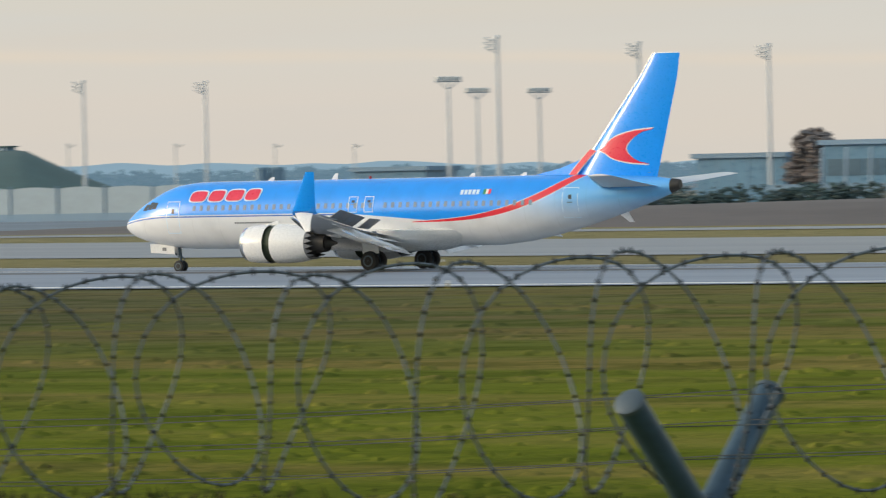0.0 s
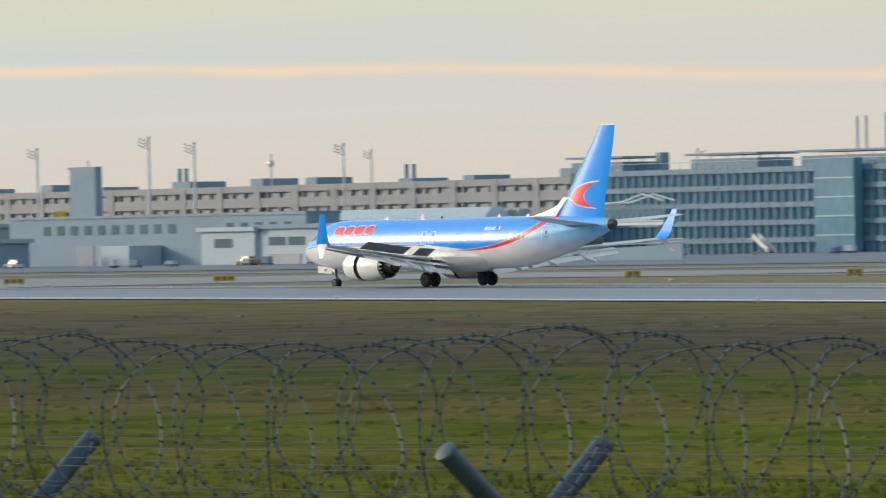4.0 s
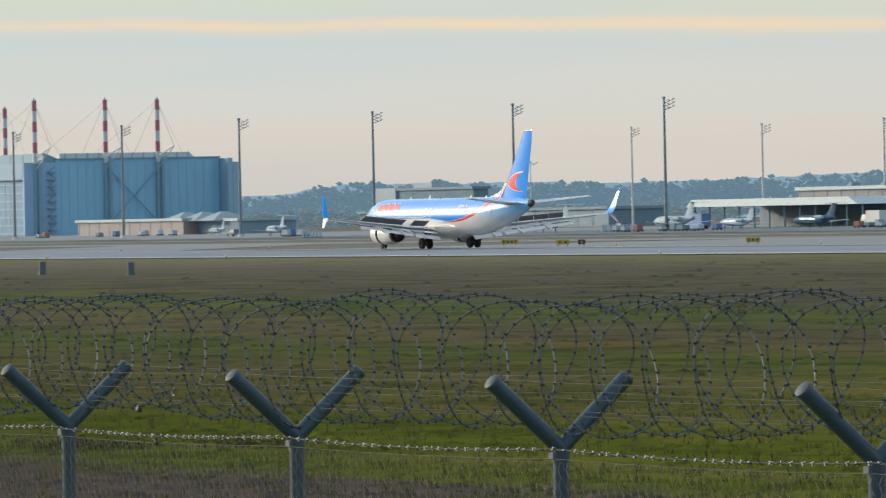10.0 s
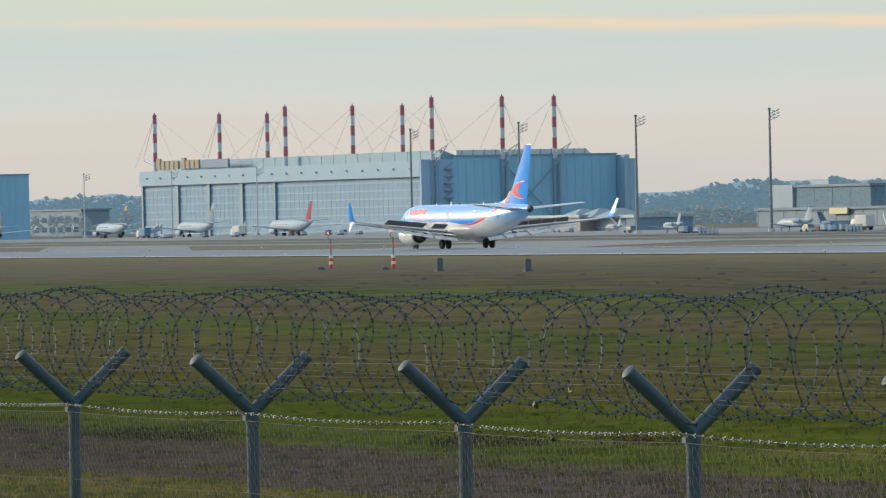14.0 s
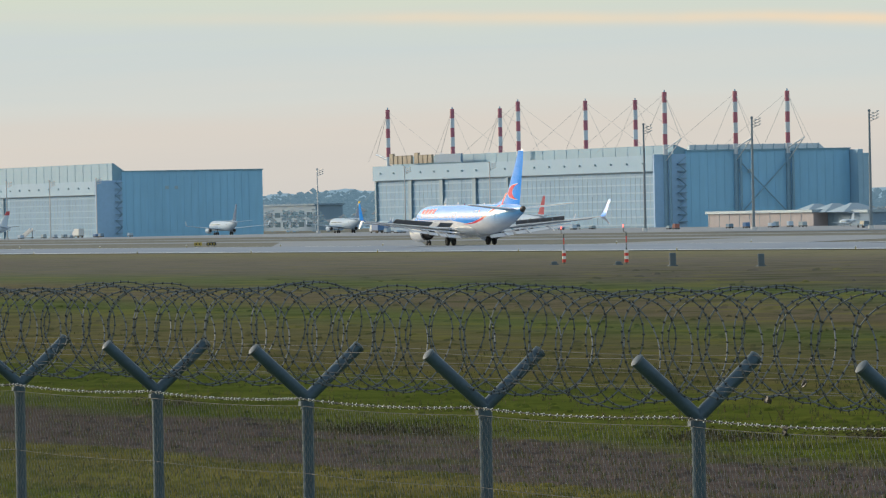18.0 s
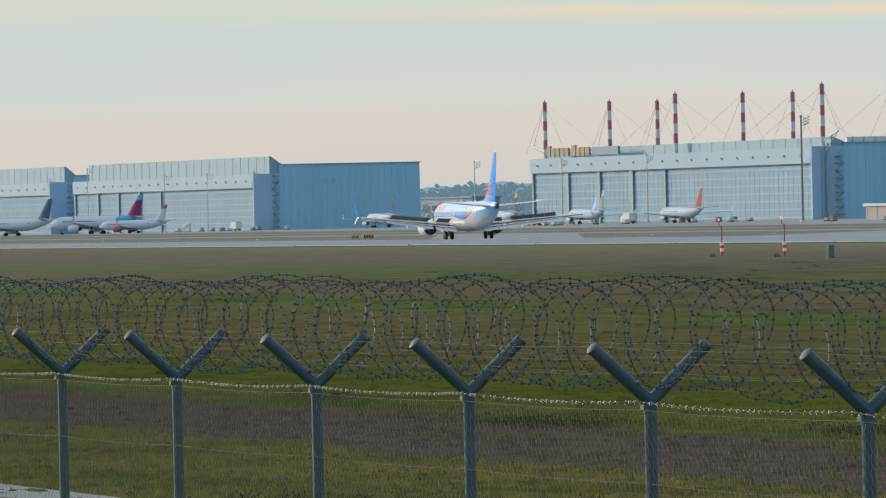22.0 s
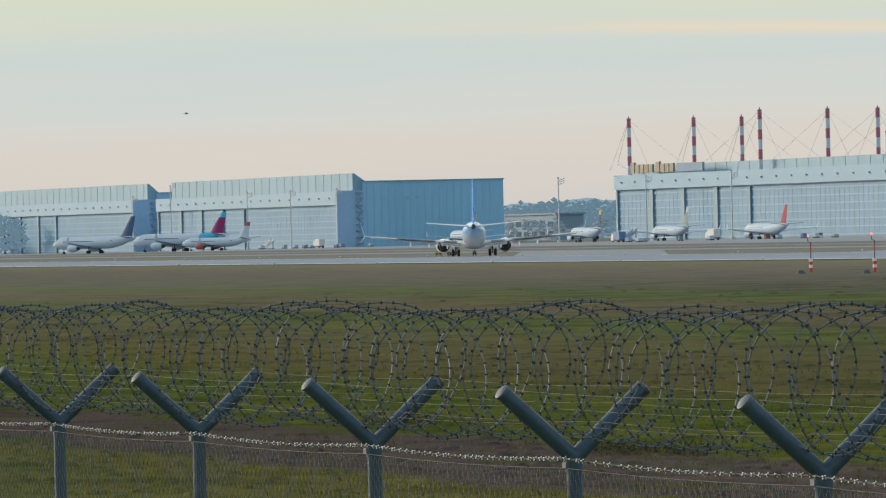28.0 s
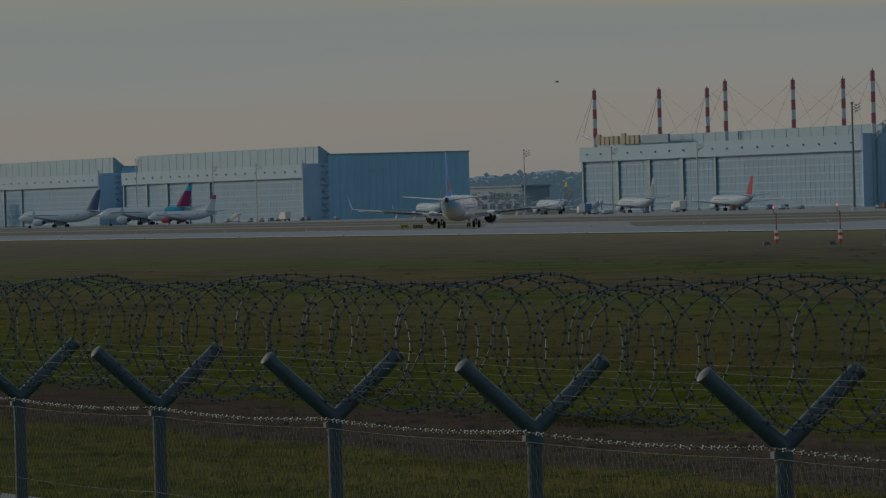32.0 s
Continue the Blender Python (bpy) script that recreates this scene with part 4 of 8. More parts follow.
        # ground spoilers stand up along the rear of the wing
        for u0, u1 in ((0.08, 0.215), (0.30, 0.399), (0.401, 0.50), (0.502, 0.60), (0.602, 0.70)):
            ya, xa, ca, za = wing_line(u0)
            yb, xb, cb, zb = wing_line(u1)
            pa = Vector((xa - ca * 0.64, s * ya, za + 0.30 * ca / 6 + 0.02))
            pb = Vector((xb - cb * 0.64, s * yb, zb + 0.30 * cb / 6 + 0.02))
            hinge = pb - pa
            ch_s = 0.9
            frame_x = hinge.normalized()
            back = Vector((-1, 0, -0.10))
            back = (back - frame_x * back.dot(frame_x)).normalized()
            up = frame_x.cross(back) if s < 0 else back.cross(frame_x)
            if up.z < 0:
                up = -up
            m = Mesh()
            L_ = hinge.length
            base = [Vector((0.005, 0, 0)), Vector((L_ - 0.005, 0, 0)), Vector((L_ - 0.005, -ch_s, 0)), Vector((0.005, -ch_s, 0))]
            m.loft([[p + Vector((0, 0, -0.02)) for p in base], [p + Vector((0, 0, 0.025)) for p in base]])
            sp = part("spoiler", m, AIR_DARK, wing, "dark grey ground spoiler panel")
            rot = Matrix((frame_x, -back, up)).transposed().to_4x4()
            if rot.determinant() < 0:
                rot = Matrix((frame_x, -back, -up)).transposed().to_4x4()
            sp.matrix_basis = Matrix.Translation(pa) @ rot
            MOVING["spoilers"].append((sp, pa, rot, 1 if up.dot(Vector(rot.col[2][:3])) > 0 else -1))
        # flap track fairings
        for u in (0.17, 0.36, 0.55):
            y, xle, ch, z = wing_line(u)
            xt = xle - ch * 0.55
            part("flap_track_fairing", Mesh().loft([[(xt + dx, s * y + w * math.cos(k * math.pi / 5), z - 0.28 + dz + h * math.sin(k * math.pi / 5)) for k in range(10)]
                                                   for dx, w, h, dz in ((0.4, 0.03, 0.03, 0.0), (-0.3, 0.17, 0.2, -0.04), (-1.4, 0.2, 0.24, -0.2), (-2.6, 0.13, 0.16, -0.55), (-3.2, 0.03, 0.03, -0.72))]), AIR_WHITE, wing, smooth=True)
        # split winglet
        y, xle, ch, z = wing_line(1.0)
        up_rows = [(0, 0, ch, 0), (0.30, 0.18, ch * 0.92, -0.22), (0.52, 0.65, ch * 0.78, -0.55), (0.95, 2.35, ch * 0.34, -1.55)]
        rr = []
        for dy, dz, c, dx in up_rows:
            lean = 0 if dz < 0.1 else 1
            ring = airfoil(xle + dx, c, 0, 0, 0.08)
            rr.append([(p[0], s * (y + dy + (p[2] if lean else 0)), z + dz + (0 if lean else p[2])) for p in ring])
        wl = part("winglet", Mesh().loft(rr), AIR_BLUE, wing, "blue upturned split winglet", smooth=True)
        rr = []
        for dy, dz, c, dx in ((0.25, 0.05, ch * 0.7, -0.35), (0.55, -0.30, ch * 0.5, -0.75), (0.95, -0.95, ch * 0.2, -1.45)):
            rr.append([(p[0], s * (y + dy), z + dz + p[2]) for p in airfoil(xle + dx, c, 0, 0, 0.08)])
        part("winglet_lower", Mesh().loft(rr), AIR_WHITE, wl, smooth=True)
        # ---- engine ----
        ey, ez, n = s * 4.83, 1.90, 32
        eng = part("engine", Mesh().loft([[(x, ey + r * math.cos(2 * math.pi * i / n), ez + r * 0.97 * math.sin(2 * math.pi * i / n)) for i in range(n)]
                                          for x, r in ((7.35, 0.98), (7.1, 1.08), (6.4, 1.155), (5.72, 1.165))], caps=False), AIR_WHITE, a, "white turbofan cowl with open reverser", smooth=True)
        part("inlet_lip", Mesh().loft([[(x, ey + r * math.cos(2 * math.pi * i / n), ez + r * 0.97 * math.sin(2 * math.pi * i / n)) for i in range(n)]
                                       for x, r in ((7.1, 1.083), (7.38, 0.99), (7.44, 0.93), (7.36, 0.87), (6.6, 0.84))], caps=False), SILVER, eng, "polished inlet lip", smooth=True)
        part("fan_face", Mesh().disc_x(6.5, 6.55, ey, ez, 0.92, 24), TITAN, eng)
        part("spinner", Mesh().disc_x(6.5, 6.95, ey, ez, 0.28, 16, 0.02), TITAN, eng, smooth=True)
        sleeve_v = Mesh()
        sleeve_v.loft([[(x, ey + r * math.cos(2 * math.pi * i / n), ez + r * 0.97 * math.sin(2 * math.pi * i / n)) for i in range(n)]
                       for x, r in ((5.22, 1.175), (4.6, 1.175), (3.7, 1.11), (2.95, 0.97))], caps=False)
        sl = part("reverser_sleeve", sleeve_v, AIR_WHITE, eng, "white sleeve slid back from the cowl", smooth=True)
        casc = part("reverser_cascade", Mesh().disc_x(5.1, 5.85, ey, ez, 1.02, n), mat("cascade_vanes", (0.05, 0.06, 0.035), 0.6, 0.4, var=0.3, scale=8.0), eng, "dark slotted reverser vanes", smooth=True)
        m = Mesh()
        for i in range(18):       # saw-tooth trailing edge
            a0, a1 = 2 * math.pi * i / 18, 2 * math.pi * (i + 1) / 18
            am = (a0 + a1) / 2
            P = lambda x, r, t: (x, ey + r * math.cos(t), ez + r * 0.97 * math.sin(t))
            m.add([P(2.95, 0.97, a0), P(2.95, 0.97, a1), P(2.42, 0.91, am), P(2.95, 0.93, a0), P(2.95, 0.93, a1), P(2.42, 0.88, am)],
                  [(0, 1, 2), (3, 5, 4), (0, 2, 5, 3), (1, 4, 5, 2)])
        part("chevron_edge", m, AIR_DARK, sl, "dark saw-tooth nozzle edge")
        MOVING["sleeves"].append(sl)
        part("nozzle_duct", Mesh().disc_x(2.86, 2.9, ey, ez, 0.93, 24), TITAN, sl, "dark fan nozzle")
        part("core_cowl", Mesh().disc_x(4.2, 1.9, ey, ez, 0.80, 24, 0.5), TITAN, eng, smooth=True)
        part("exhaust_plug", Mesh().disc_x(2.2, 1.2, ey, ez, 0.42, 20, 0.05), TITAN, eng, smooth=True)
        part("pylon", Mesh().loft([[(6.3, ey - 0.1, ez + 1.05), (6.3, ey + 0.1, ez + 1.05), (6.0, ey + 0.1, ez + 1.18), (6.0, ey - 0.1, ez + 1.18)],
                                   [(3.4, ey - 0.18, ez + 0.6), (3.4, ey + 0.18, ez + 0.6), (3.4, ey + 0.18, ez + 1.15), (3.4, ey - 0.18, ez + 1.15)],
                                   [(0.9, ey - 0.08, ez + 0.3), (0.9, ey + 0.08, ez + 0.3), (0.9, ey + 0.08, ez + 0.65), (0.9, ey - 0.08, ez + 0.65)]]), AIR_WHITE, eng, smooth=True)
        part("cowl_strake", plate((6.7, ey - s * 0.75, ez + 1.0), (5.9, ey - s * 0.80, ez + 1.02), (5.9, ey - s * 1.0, ez + 1.35), (6.4, ey - s * 0.95, ez + 1.2), 0.03), AIR_WHITE, eng)
        # ---- main gear ----
        gy = s * 2.86
        gear = part("main_gear", Mesh().tube([(0, gy, 0.56 + LIFT), (0.0, gy, 1.5), (0.05, gy - s * 0.1, 2.5)], [0.09, 0.12, 0.15], 12), CAP, a, "grey landing gear leg", smooth=True)
        part("axle", Mesh().tube([(0, gy - 0.43, 0.565 + LIFT), (0, gy + 0.43, 0.565 + LIFT)], 0.07, 10), CAP, gear, smooth=True)
        part("side_brace", Mesh().tube([(0, gy, 1.3), (0, gy - s * 1.0, 2.3)], 0.06, 8), CAP, gear, smooth=True)
        part("drag_link", Mesh().tube([(0, gy, 0.95), (-0.35, gy, 1.15), (-0.05, gy, 1.5)], 0.045, 8), CAP, gear, smooth=True)
        part("gear_door", plate((0.55, gy + s * 0.30, 1.25), (-0.55, gy + s * 0.30, 1.25), (-0.55, gy + s * 0.40, 2.35), (0.55, gy + s * 0.40, 2.35), 0.03), AIR_WHITE, gear)
        for d in (-0.43, 0.43):
            MOVING["wheels"].append((build_wheel(gear, 0, gy + d, 0.565 + LIFT, 0.565, 0.42), Vector((0, gy + d, 0.565 + LIFT)), 0.565))
    # ---- nose gear ----
    ng = part("nose_gear", Mesh().tube([(15.6, 0, 0.36 + LIFT), (15.6, 0, 1.25), (15.75, 0, 2.0)], [0.06, 0.085, 0.10], 12), CAP, a, "grey nose gear leg with taxi light", smooth=True)
    part("axle", Mesh().tube([(15.6, -0.28, 0.345 + LIFT), (15.6, 0.28, 0.345 + LIFT)], 0.05, 8), CAP, ng, smooth=True)
    part("drag_strut", Mesh().tube([(15.65, 0, 1.1), (16.7, 0, 1.85)], 0.05, 8), CAP, ng, smooth=True)
    part("torque_link", Mesh().tube([(15.6, 0, 0.8), (15.3, 0, 1.0), (15.6, 0, 1.25)], 0.035, 6), CAP, ng)
    part("taxi_light", Mesh().disc_x(15.68, 15.8, 0, 1.25, 0.09, 12), SILVER, ng, "unlit taxi light")
    for s in (-1, 1):
        nd = part("nose_gear_door", plate((17.5, s * 0.36, 1.42), (15.75, s * 0.36, 1.30), (15.75, s * 0.42, 1.85), (17.5, s * 0.42, 1.95), 0.03), AIR_WHITE, a)
        part("door_code_bar", Mesh().box(16.35, 16.62, s * 0.40 - 0.02, s * 0.40 + 0.02, 1.52, 1.72), AIR_DARK, nd)
        MOVING["wheels"].append((build_wheel(ng, 15.6, s * 0.20, 0.345 + LIFT, 0.345, 0.20), Vector((15.6, s * 0.20, 0.345 + LIFT)), 0.345))
    part("beacon", Mesh().tube([(2.0, 0, 5.56), (2.0, 0, 5.72)], 0.08, 8), mat("red_lens", (0.4, 0.02, 0.02), 0.2), a)
    return a


AIRLINER = build_airliner()


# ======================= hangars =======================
# distance haze is painted in: these base colours are blued and muted
PANE_WALL = mat("hazed_hangar_glazing", (0.124, 0.288, 0.453), 0.35, var=0.16, scale=0.12, stretch=(1, 1, 0.4))
BAR_WHITE = mat("hazed_white_glazing_bar", (0.225, 0.393, 0.538), 0.5, var=0.06, scale=0.3)
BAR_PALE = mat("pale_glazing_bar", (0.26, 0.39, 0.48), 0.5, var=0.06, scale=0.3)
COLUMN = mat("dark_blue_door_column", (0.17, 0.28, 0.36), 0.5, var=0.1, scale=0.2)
FASCIA = mat("hazed_white_fascia", (0.177, 0.335, 0.472), 0.5, var=0.07, scale=0.06, stretch=(1, 1, 0.2))
ROOF_SHEET = mat("hazed_grey_roof_sheet", (0.149, 0.3, 0.405), 0.5, var=0.08, scale=0.05)
GABLE = mat("hazed_gable_sheet", (0.208, 0.459, 0.677), 0.5, var=0.10, scale=0.06, stretch=(1, 1, 0.15))
GABLE_LIGHT = mat("hazed_grey_side_wall", (0.225, 0.402, 0.61), 0.5, var=0.08, scale=0.08)
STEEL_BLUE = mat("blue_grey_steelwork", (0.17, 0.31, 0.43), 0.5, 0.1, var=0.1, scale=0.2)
PYLON_RED = mat("hazed_red_pylon_paint", (0.36, 0.11, 0.16), 0.5, var=0.1, scale=0.3)
PYLON_WHITE = mat("hazed_white_pylon_paint", (0.48, 0.54, 0.60), 0.5, var=0.08, scale=0.3)
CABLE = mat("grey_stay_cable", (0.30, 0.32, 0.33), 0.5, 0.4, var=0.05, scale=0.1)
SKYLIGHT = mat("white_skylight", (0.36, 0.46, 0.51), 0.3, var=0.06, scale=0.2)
ORANGE_SIGN = mat("hazed_ochre_sign", (0.235, 0.20, 0.145), 0.6, var=0.1, scale=0.3)
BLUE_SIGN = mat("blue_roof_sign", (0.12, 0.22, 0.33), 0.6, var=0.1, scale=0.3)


def on(az, y):
    return -y * math.tan(radians(az))


def hangar(name, label, xr, xl, y, zb, zdoor, zfas, zroof, depth, zgable, back=6.6):
    """A long hangar: glazed sliding doors to the south, a white fascia, a grey roof box behind it, a dark gable to the east."""
    h = thing(name, label, "hangar")
    w = xr - xl
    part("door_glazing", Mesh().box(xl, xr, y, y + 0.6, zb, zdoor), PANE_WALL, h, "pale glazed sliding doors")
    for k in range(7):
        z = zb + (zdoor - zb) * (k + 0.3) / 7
        part("glazing_bar", Mesh().box(xl, xr, y - 0.32, y - 0.02, z, z + 0.5), BAR_WHITE, h, "white horizontal glazing bar tinted by haze")
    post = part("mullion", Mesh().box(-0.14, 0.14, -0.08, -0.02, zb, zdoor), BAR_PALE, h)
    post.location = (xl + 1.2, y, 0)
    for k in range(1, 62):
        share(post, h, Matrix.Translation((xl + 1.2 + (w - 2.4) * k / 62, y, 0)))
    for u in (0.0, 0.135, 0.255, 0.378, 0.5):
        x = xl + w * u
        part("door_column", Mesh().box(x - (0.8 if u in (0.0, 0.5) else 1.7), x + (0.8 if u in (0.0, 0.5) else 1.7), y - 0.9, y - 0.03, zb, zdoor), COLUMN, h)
    part("fascia", Mesh().box(xl - 0.8, xr + 0.4, y - 1.6, y + 1.5, zdoor, zfas), FASCIA, h, "white sheet-metal fascia tinted by haze")
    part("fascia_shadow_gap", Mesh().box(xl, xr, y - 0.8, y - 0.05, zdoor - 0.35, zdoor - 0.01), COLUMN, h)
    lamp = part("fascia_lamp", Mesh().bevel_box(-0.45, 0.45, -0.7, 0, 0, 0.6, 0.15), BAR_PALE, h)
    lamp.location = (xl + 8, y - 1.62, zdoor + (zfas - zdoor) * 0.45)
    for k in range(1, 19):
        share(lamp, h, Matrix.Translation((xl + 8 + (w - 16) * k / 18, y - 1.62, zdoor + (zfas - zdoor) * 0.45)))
    part("roof_box", Mesh().loft([[(x, y + back, zfas - 1), (x, y + back, zroof), (x, y + back + 0.8, zroof), (x, y + 12.5, zgable + 0.4), (x, y + 12.5, zfas - 1)] for x in (xl, xr + 0.42)]), ROOF_SHEET, h, "grey sheet-metal roof box in haze blue")
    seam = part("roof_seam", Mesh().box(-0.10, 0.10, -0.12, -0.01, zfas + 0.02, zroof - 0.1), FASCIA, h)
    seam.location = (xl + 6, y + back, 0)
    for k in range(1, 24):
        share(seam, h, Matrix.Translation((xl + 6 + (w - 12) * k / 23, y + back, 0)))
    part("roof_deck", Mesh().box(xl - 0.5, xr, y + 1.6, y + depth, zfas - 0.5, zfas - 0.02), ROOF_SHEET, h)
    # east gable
    part("gable_wall", Mesh().box(xr + 0.45, xr + 1.2, y + 11, y + depth, zb, zgable), GABLE, h, "dark corrugated gable wall in haze blue")
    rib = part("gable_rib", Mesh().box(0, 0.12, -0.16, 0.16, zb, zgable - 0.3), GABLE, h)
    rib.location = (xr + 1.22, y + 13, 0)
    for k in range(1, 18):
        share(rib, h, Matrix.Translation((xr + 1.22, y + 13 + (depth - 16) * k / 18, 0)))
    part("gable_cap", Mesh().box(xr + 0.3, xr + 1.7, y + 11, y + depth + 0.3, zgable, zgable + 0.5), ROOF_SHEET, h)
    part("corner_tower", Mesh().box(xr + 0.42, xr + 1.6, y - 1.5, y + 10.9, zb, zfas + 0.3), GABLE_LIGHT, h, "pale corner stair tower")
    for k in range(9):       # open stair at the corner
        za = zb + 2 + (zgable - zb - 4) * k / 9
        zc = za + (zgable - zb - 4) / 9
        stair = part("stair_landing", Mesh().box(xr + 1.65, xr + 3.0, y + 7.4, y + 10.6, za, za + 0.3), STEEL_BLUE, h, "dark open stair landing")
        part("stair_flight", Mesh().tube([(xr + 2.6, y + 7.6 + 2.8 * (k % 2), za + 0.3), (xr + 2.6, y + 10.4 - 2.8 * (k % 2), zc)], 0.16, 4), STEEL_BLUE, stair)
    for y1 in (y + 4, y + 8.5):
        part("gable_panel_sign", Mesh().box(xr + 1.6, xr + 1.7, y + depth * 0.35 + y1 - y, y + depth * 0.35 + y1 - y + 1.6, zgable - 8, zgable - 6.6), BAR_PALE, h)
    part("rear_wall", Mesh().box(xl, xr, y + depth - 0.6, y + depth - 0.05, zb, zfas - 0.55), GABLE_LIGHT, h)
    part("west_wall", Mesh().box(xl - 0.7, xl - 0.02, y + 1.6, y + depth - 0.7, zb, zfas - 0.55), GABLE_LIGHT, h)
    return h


HY = 900.0
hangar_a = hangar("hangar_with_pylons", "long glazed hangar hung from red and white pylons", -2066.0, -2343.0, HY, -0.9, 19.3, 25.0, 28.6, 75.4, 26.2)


def hang_pylons(h):
    for row, x in enumerate((-2338.0, -2202.0, -2064.5)):
        for k, y in enumerate((903.0, 930.5, 951.0)):
            top, foot, n = 47.4, 25.0, 6
            base = part("pylon", Mesh().tube([(x, y, -0.9 if row == 2 else foot - 0.5), (x, y, foot)], 0.95, 12), STEEL_BLUE, h, "slim round steel pylon", smooth=True)
            for b in range(n):
                z0, z1 = foot + (top - foot) * b / n, foot + (top - foot) * (b + 1) / n
                part("pylon_band", Mesh().tube([(x, y, z0 + 0.01), (x, y, z1)], 0.85, 12), PYLON_RED if b % 2 == (0 if n % 2 else 1) else PYLON_WHITE, base, smooth=True)
            part("pylon_head", Mesh().tube([(x, y, top), (x, y, top + 0.9)], [0.4, 0.15], 8), STEEL_BLUE, base)
            for dx, dz in ((-1, 0), (1, 0)):
                for reach in (22.0, 62.0):
                    xe = x + dx * reach
                    if xe < -2362 or xe > -2040:
                        continue
                    part("stay_cable", Mesh().tube([(x, y, top - 0.6), (xe, y, 27.0)], 0.055, 4), CABLE, h)
            if row == 0:
                part("outrigger", Mesh().tube([(x, y, 27.5), (x - 13, y, 29.8)], 0.45, 6), PYLON_WHITE, h)
                part("stay_cable", Mesh().tube([(x, y, top - 0.6), (x - 13, y, 29.8)], 0.08, 4), CABLE, h)
            if row == 2:
                part("outrigger", Mesh().tube([(x, y, 27.0), (x + 14, y, 30.5)], 0.26, 6), PYLON_WHITE, h)
                part("outrigger_strut", Mesh().tube([(x, y, 22.5), (x + 14, y, 30.5)], 0.2, 6), PYLON_WHITE, h)
                part("stay_cable", Mesh().tube([(x, y, top - 0.6), (x + 14, y, 30.5)], 0.08, 4), CABLE, h)
                part("gable_pylon_leg", Mesh().tube([(x + 1.9, y + 1, -0.9), (x + 1.9, y + 1, 26.2)], 0.5, 10), STEEL_BLUE, h, smooth=True)
    for s in (0, 1):
        part("gable_cross_brace", Mesh().tube([(-2063.6, 932 + 18 * s, 4), (-2063.6, 950 - 18 * s, 22)], 0.22, 6), STEEL_BLUE, h)
    # the roof edge's slanted skylights, east end
    part("skylight_band", Mesh().loft([[(-2066, 913, 26.7), (-2066, 966, 26.7), (-2069, 966, 26.7), (-2069, 913, 26.7)],
                                       [(-2068.0, 914, 28.5), (-2068.0, 965, 28.5), (-2069, 965, 28.5), (-2069, 914, 28.5)]]), SKYLIGHT, h, "row of pale slanted skylights")
    for k in range(12):
        y = 915 + k * 4.4
        part("skylight_frame", Mesh().tube([(-2065.8, y, 26.8), (-2067.9, y + 1.2, 28.5)], 0.24, 5), COLUMN, h)
    # roof sign: plain blocks in its colours
    for k in range(9):
        x = -2328 + k * 4.9 + (2.4 if k > 4 else 0)
        part("sign_block", Mesh().box(x, x + 3.9, 899.5, 900.3, 25.6, 28.9 + (0.9 if k in (0, 5) else 0)), ORANGE_SIGN, h)
    part("sign_block_blue", Mesh().box(-2279, -2252, 899.5, 900.3, 25.6, 28.8), BLUE_SIGN, h)
    # annex north-east
    part("annex", Mesh().box(-2066, -2058, 975.6, 977.5, -0.9, 26.0), BAR_WHITE, h, "pale grey stair annex")
    part("annex_low", Mesh().box(-2066, -2058, 977.6, 980.6, -0.9, 24.6), BAR_WHITE, h, "pale lower annex")


hang_pylons(hangar_a)
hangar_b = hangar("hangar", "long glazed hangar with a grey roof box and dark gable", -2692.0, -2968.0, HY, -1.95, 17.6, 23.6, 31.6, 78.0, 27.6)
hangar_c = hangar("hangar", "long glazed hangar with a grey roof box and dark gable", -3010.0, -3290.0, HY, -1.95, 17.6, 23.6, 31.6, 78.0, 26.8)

# ======================= masts =======================
# the grey steel is paled to carry the haze before far masts
MAST_STEEL = mat("hazed_weathered_mast_steel", (0.48, 0.51, 0.53), 0.55, 0.2, var=0.12, scale=0.5)
MAST_DARK = mat("dark_mast_steel", (0.15, 0.20, 0.24), 0.55, 0.2, var=0.12, scale=0.5)
FLOOD = mat("floodlight_glass", (0.55, 0.56, 0.55), 0.3, var=0.06, scale=2.0)


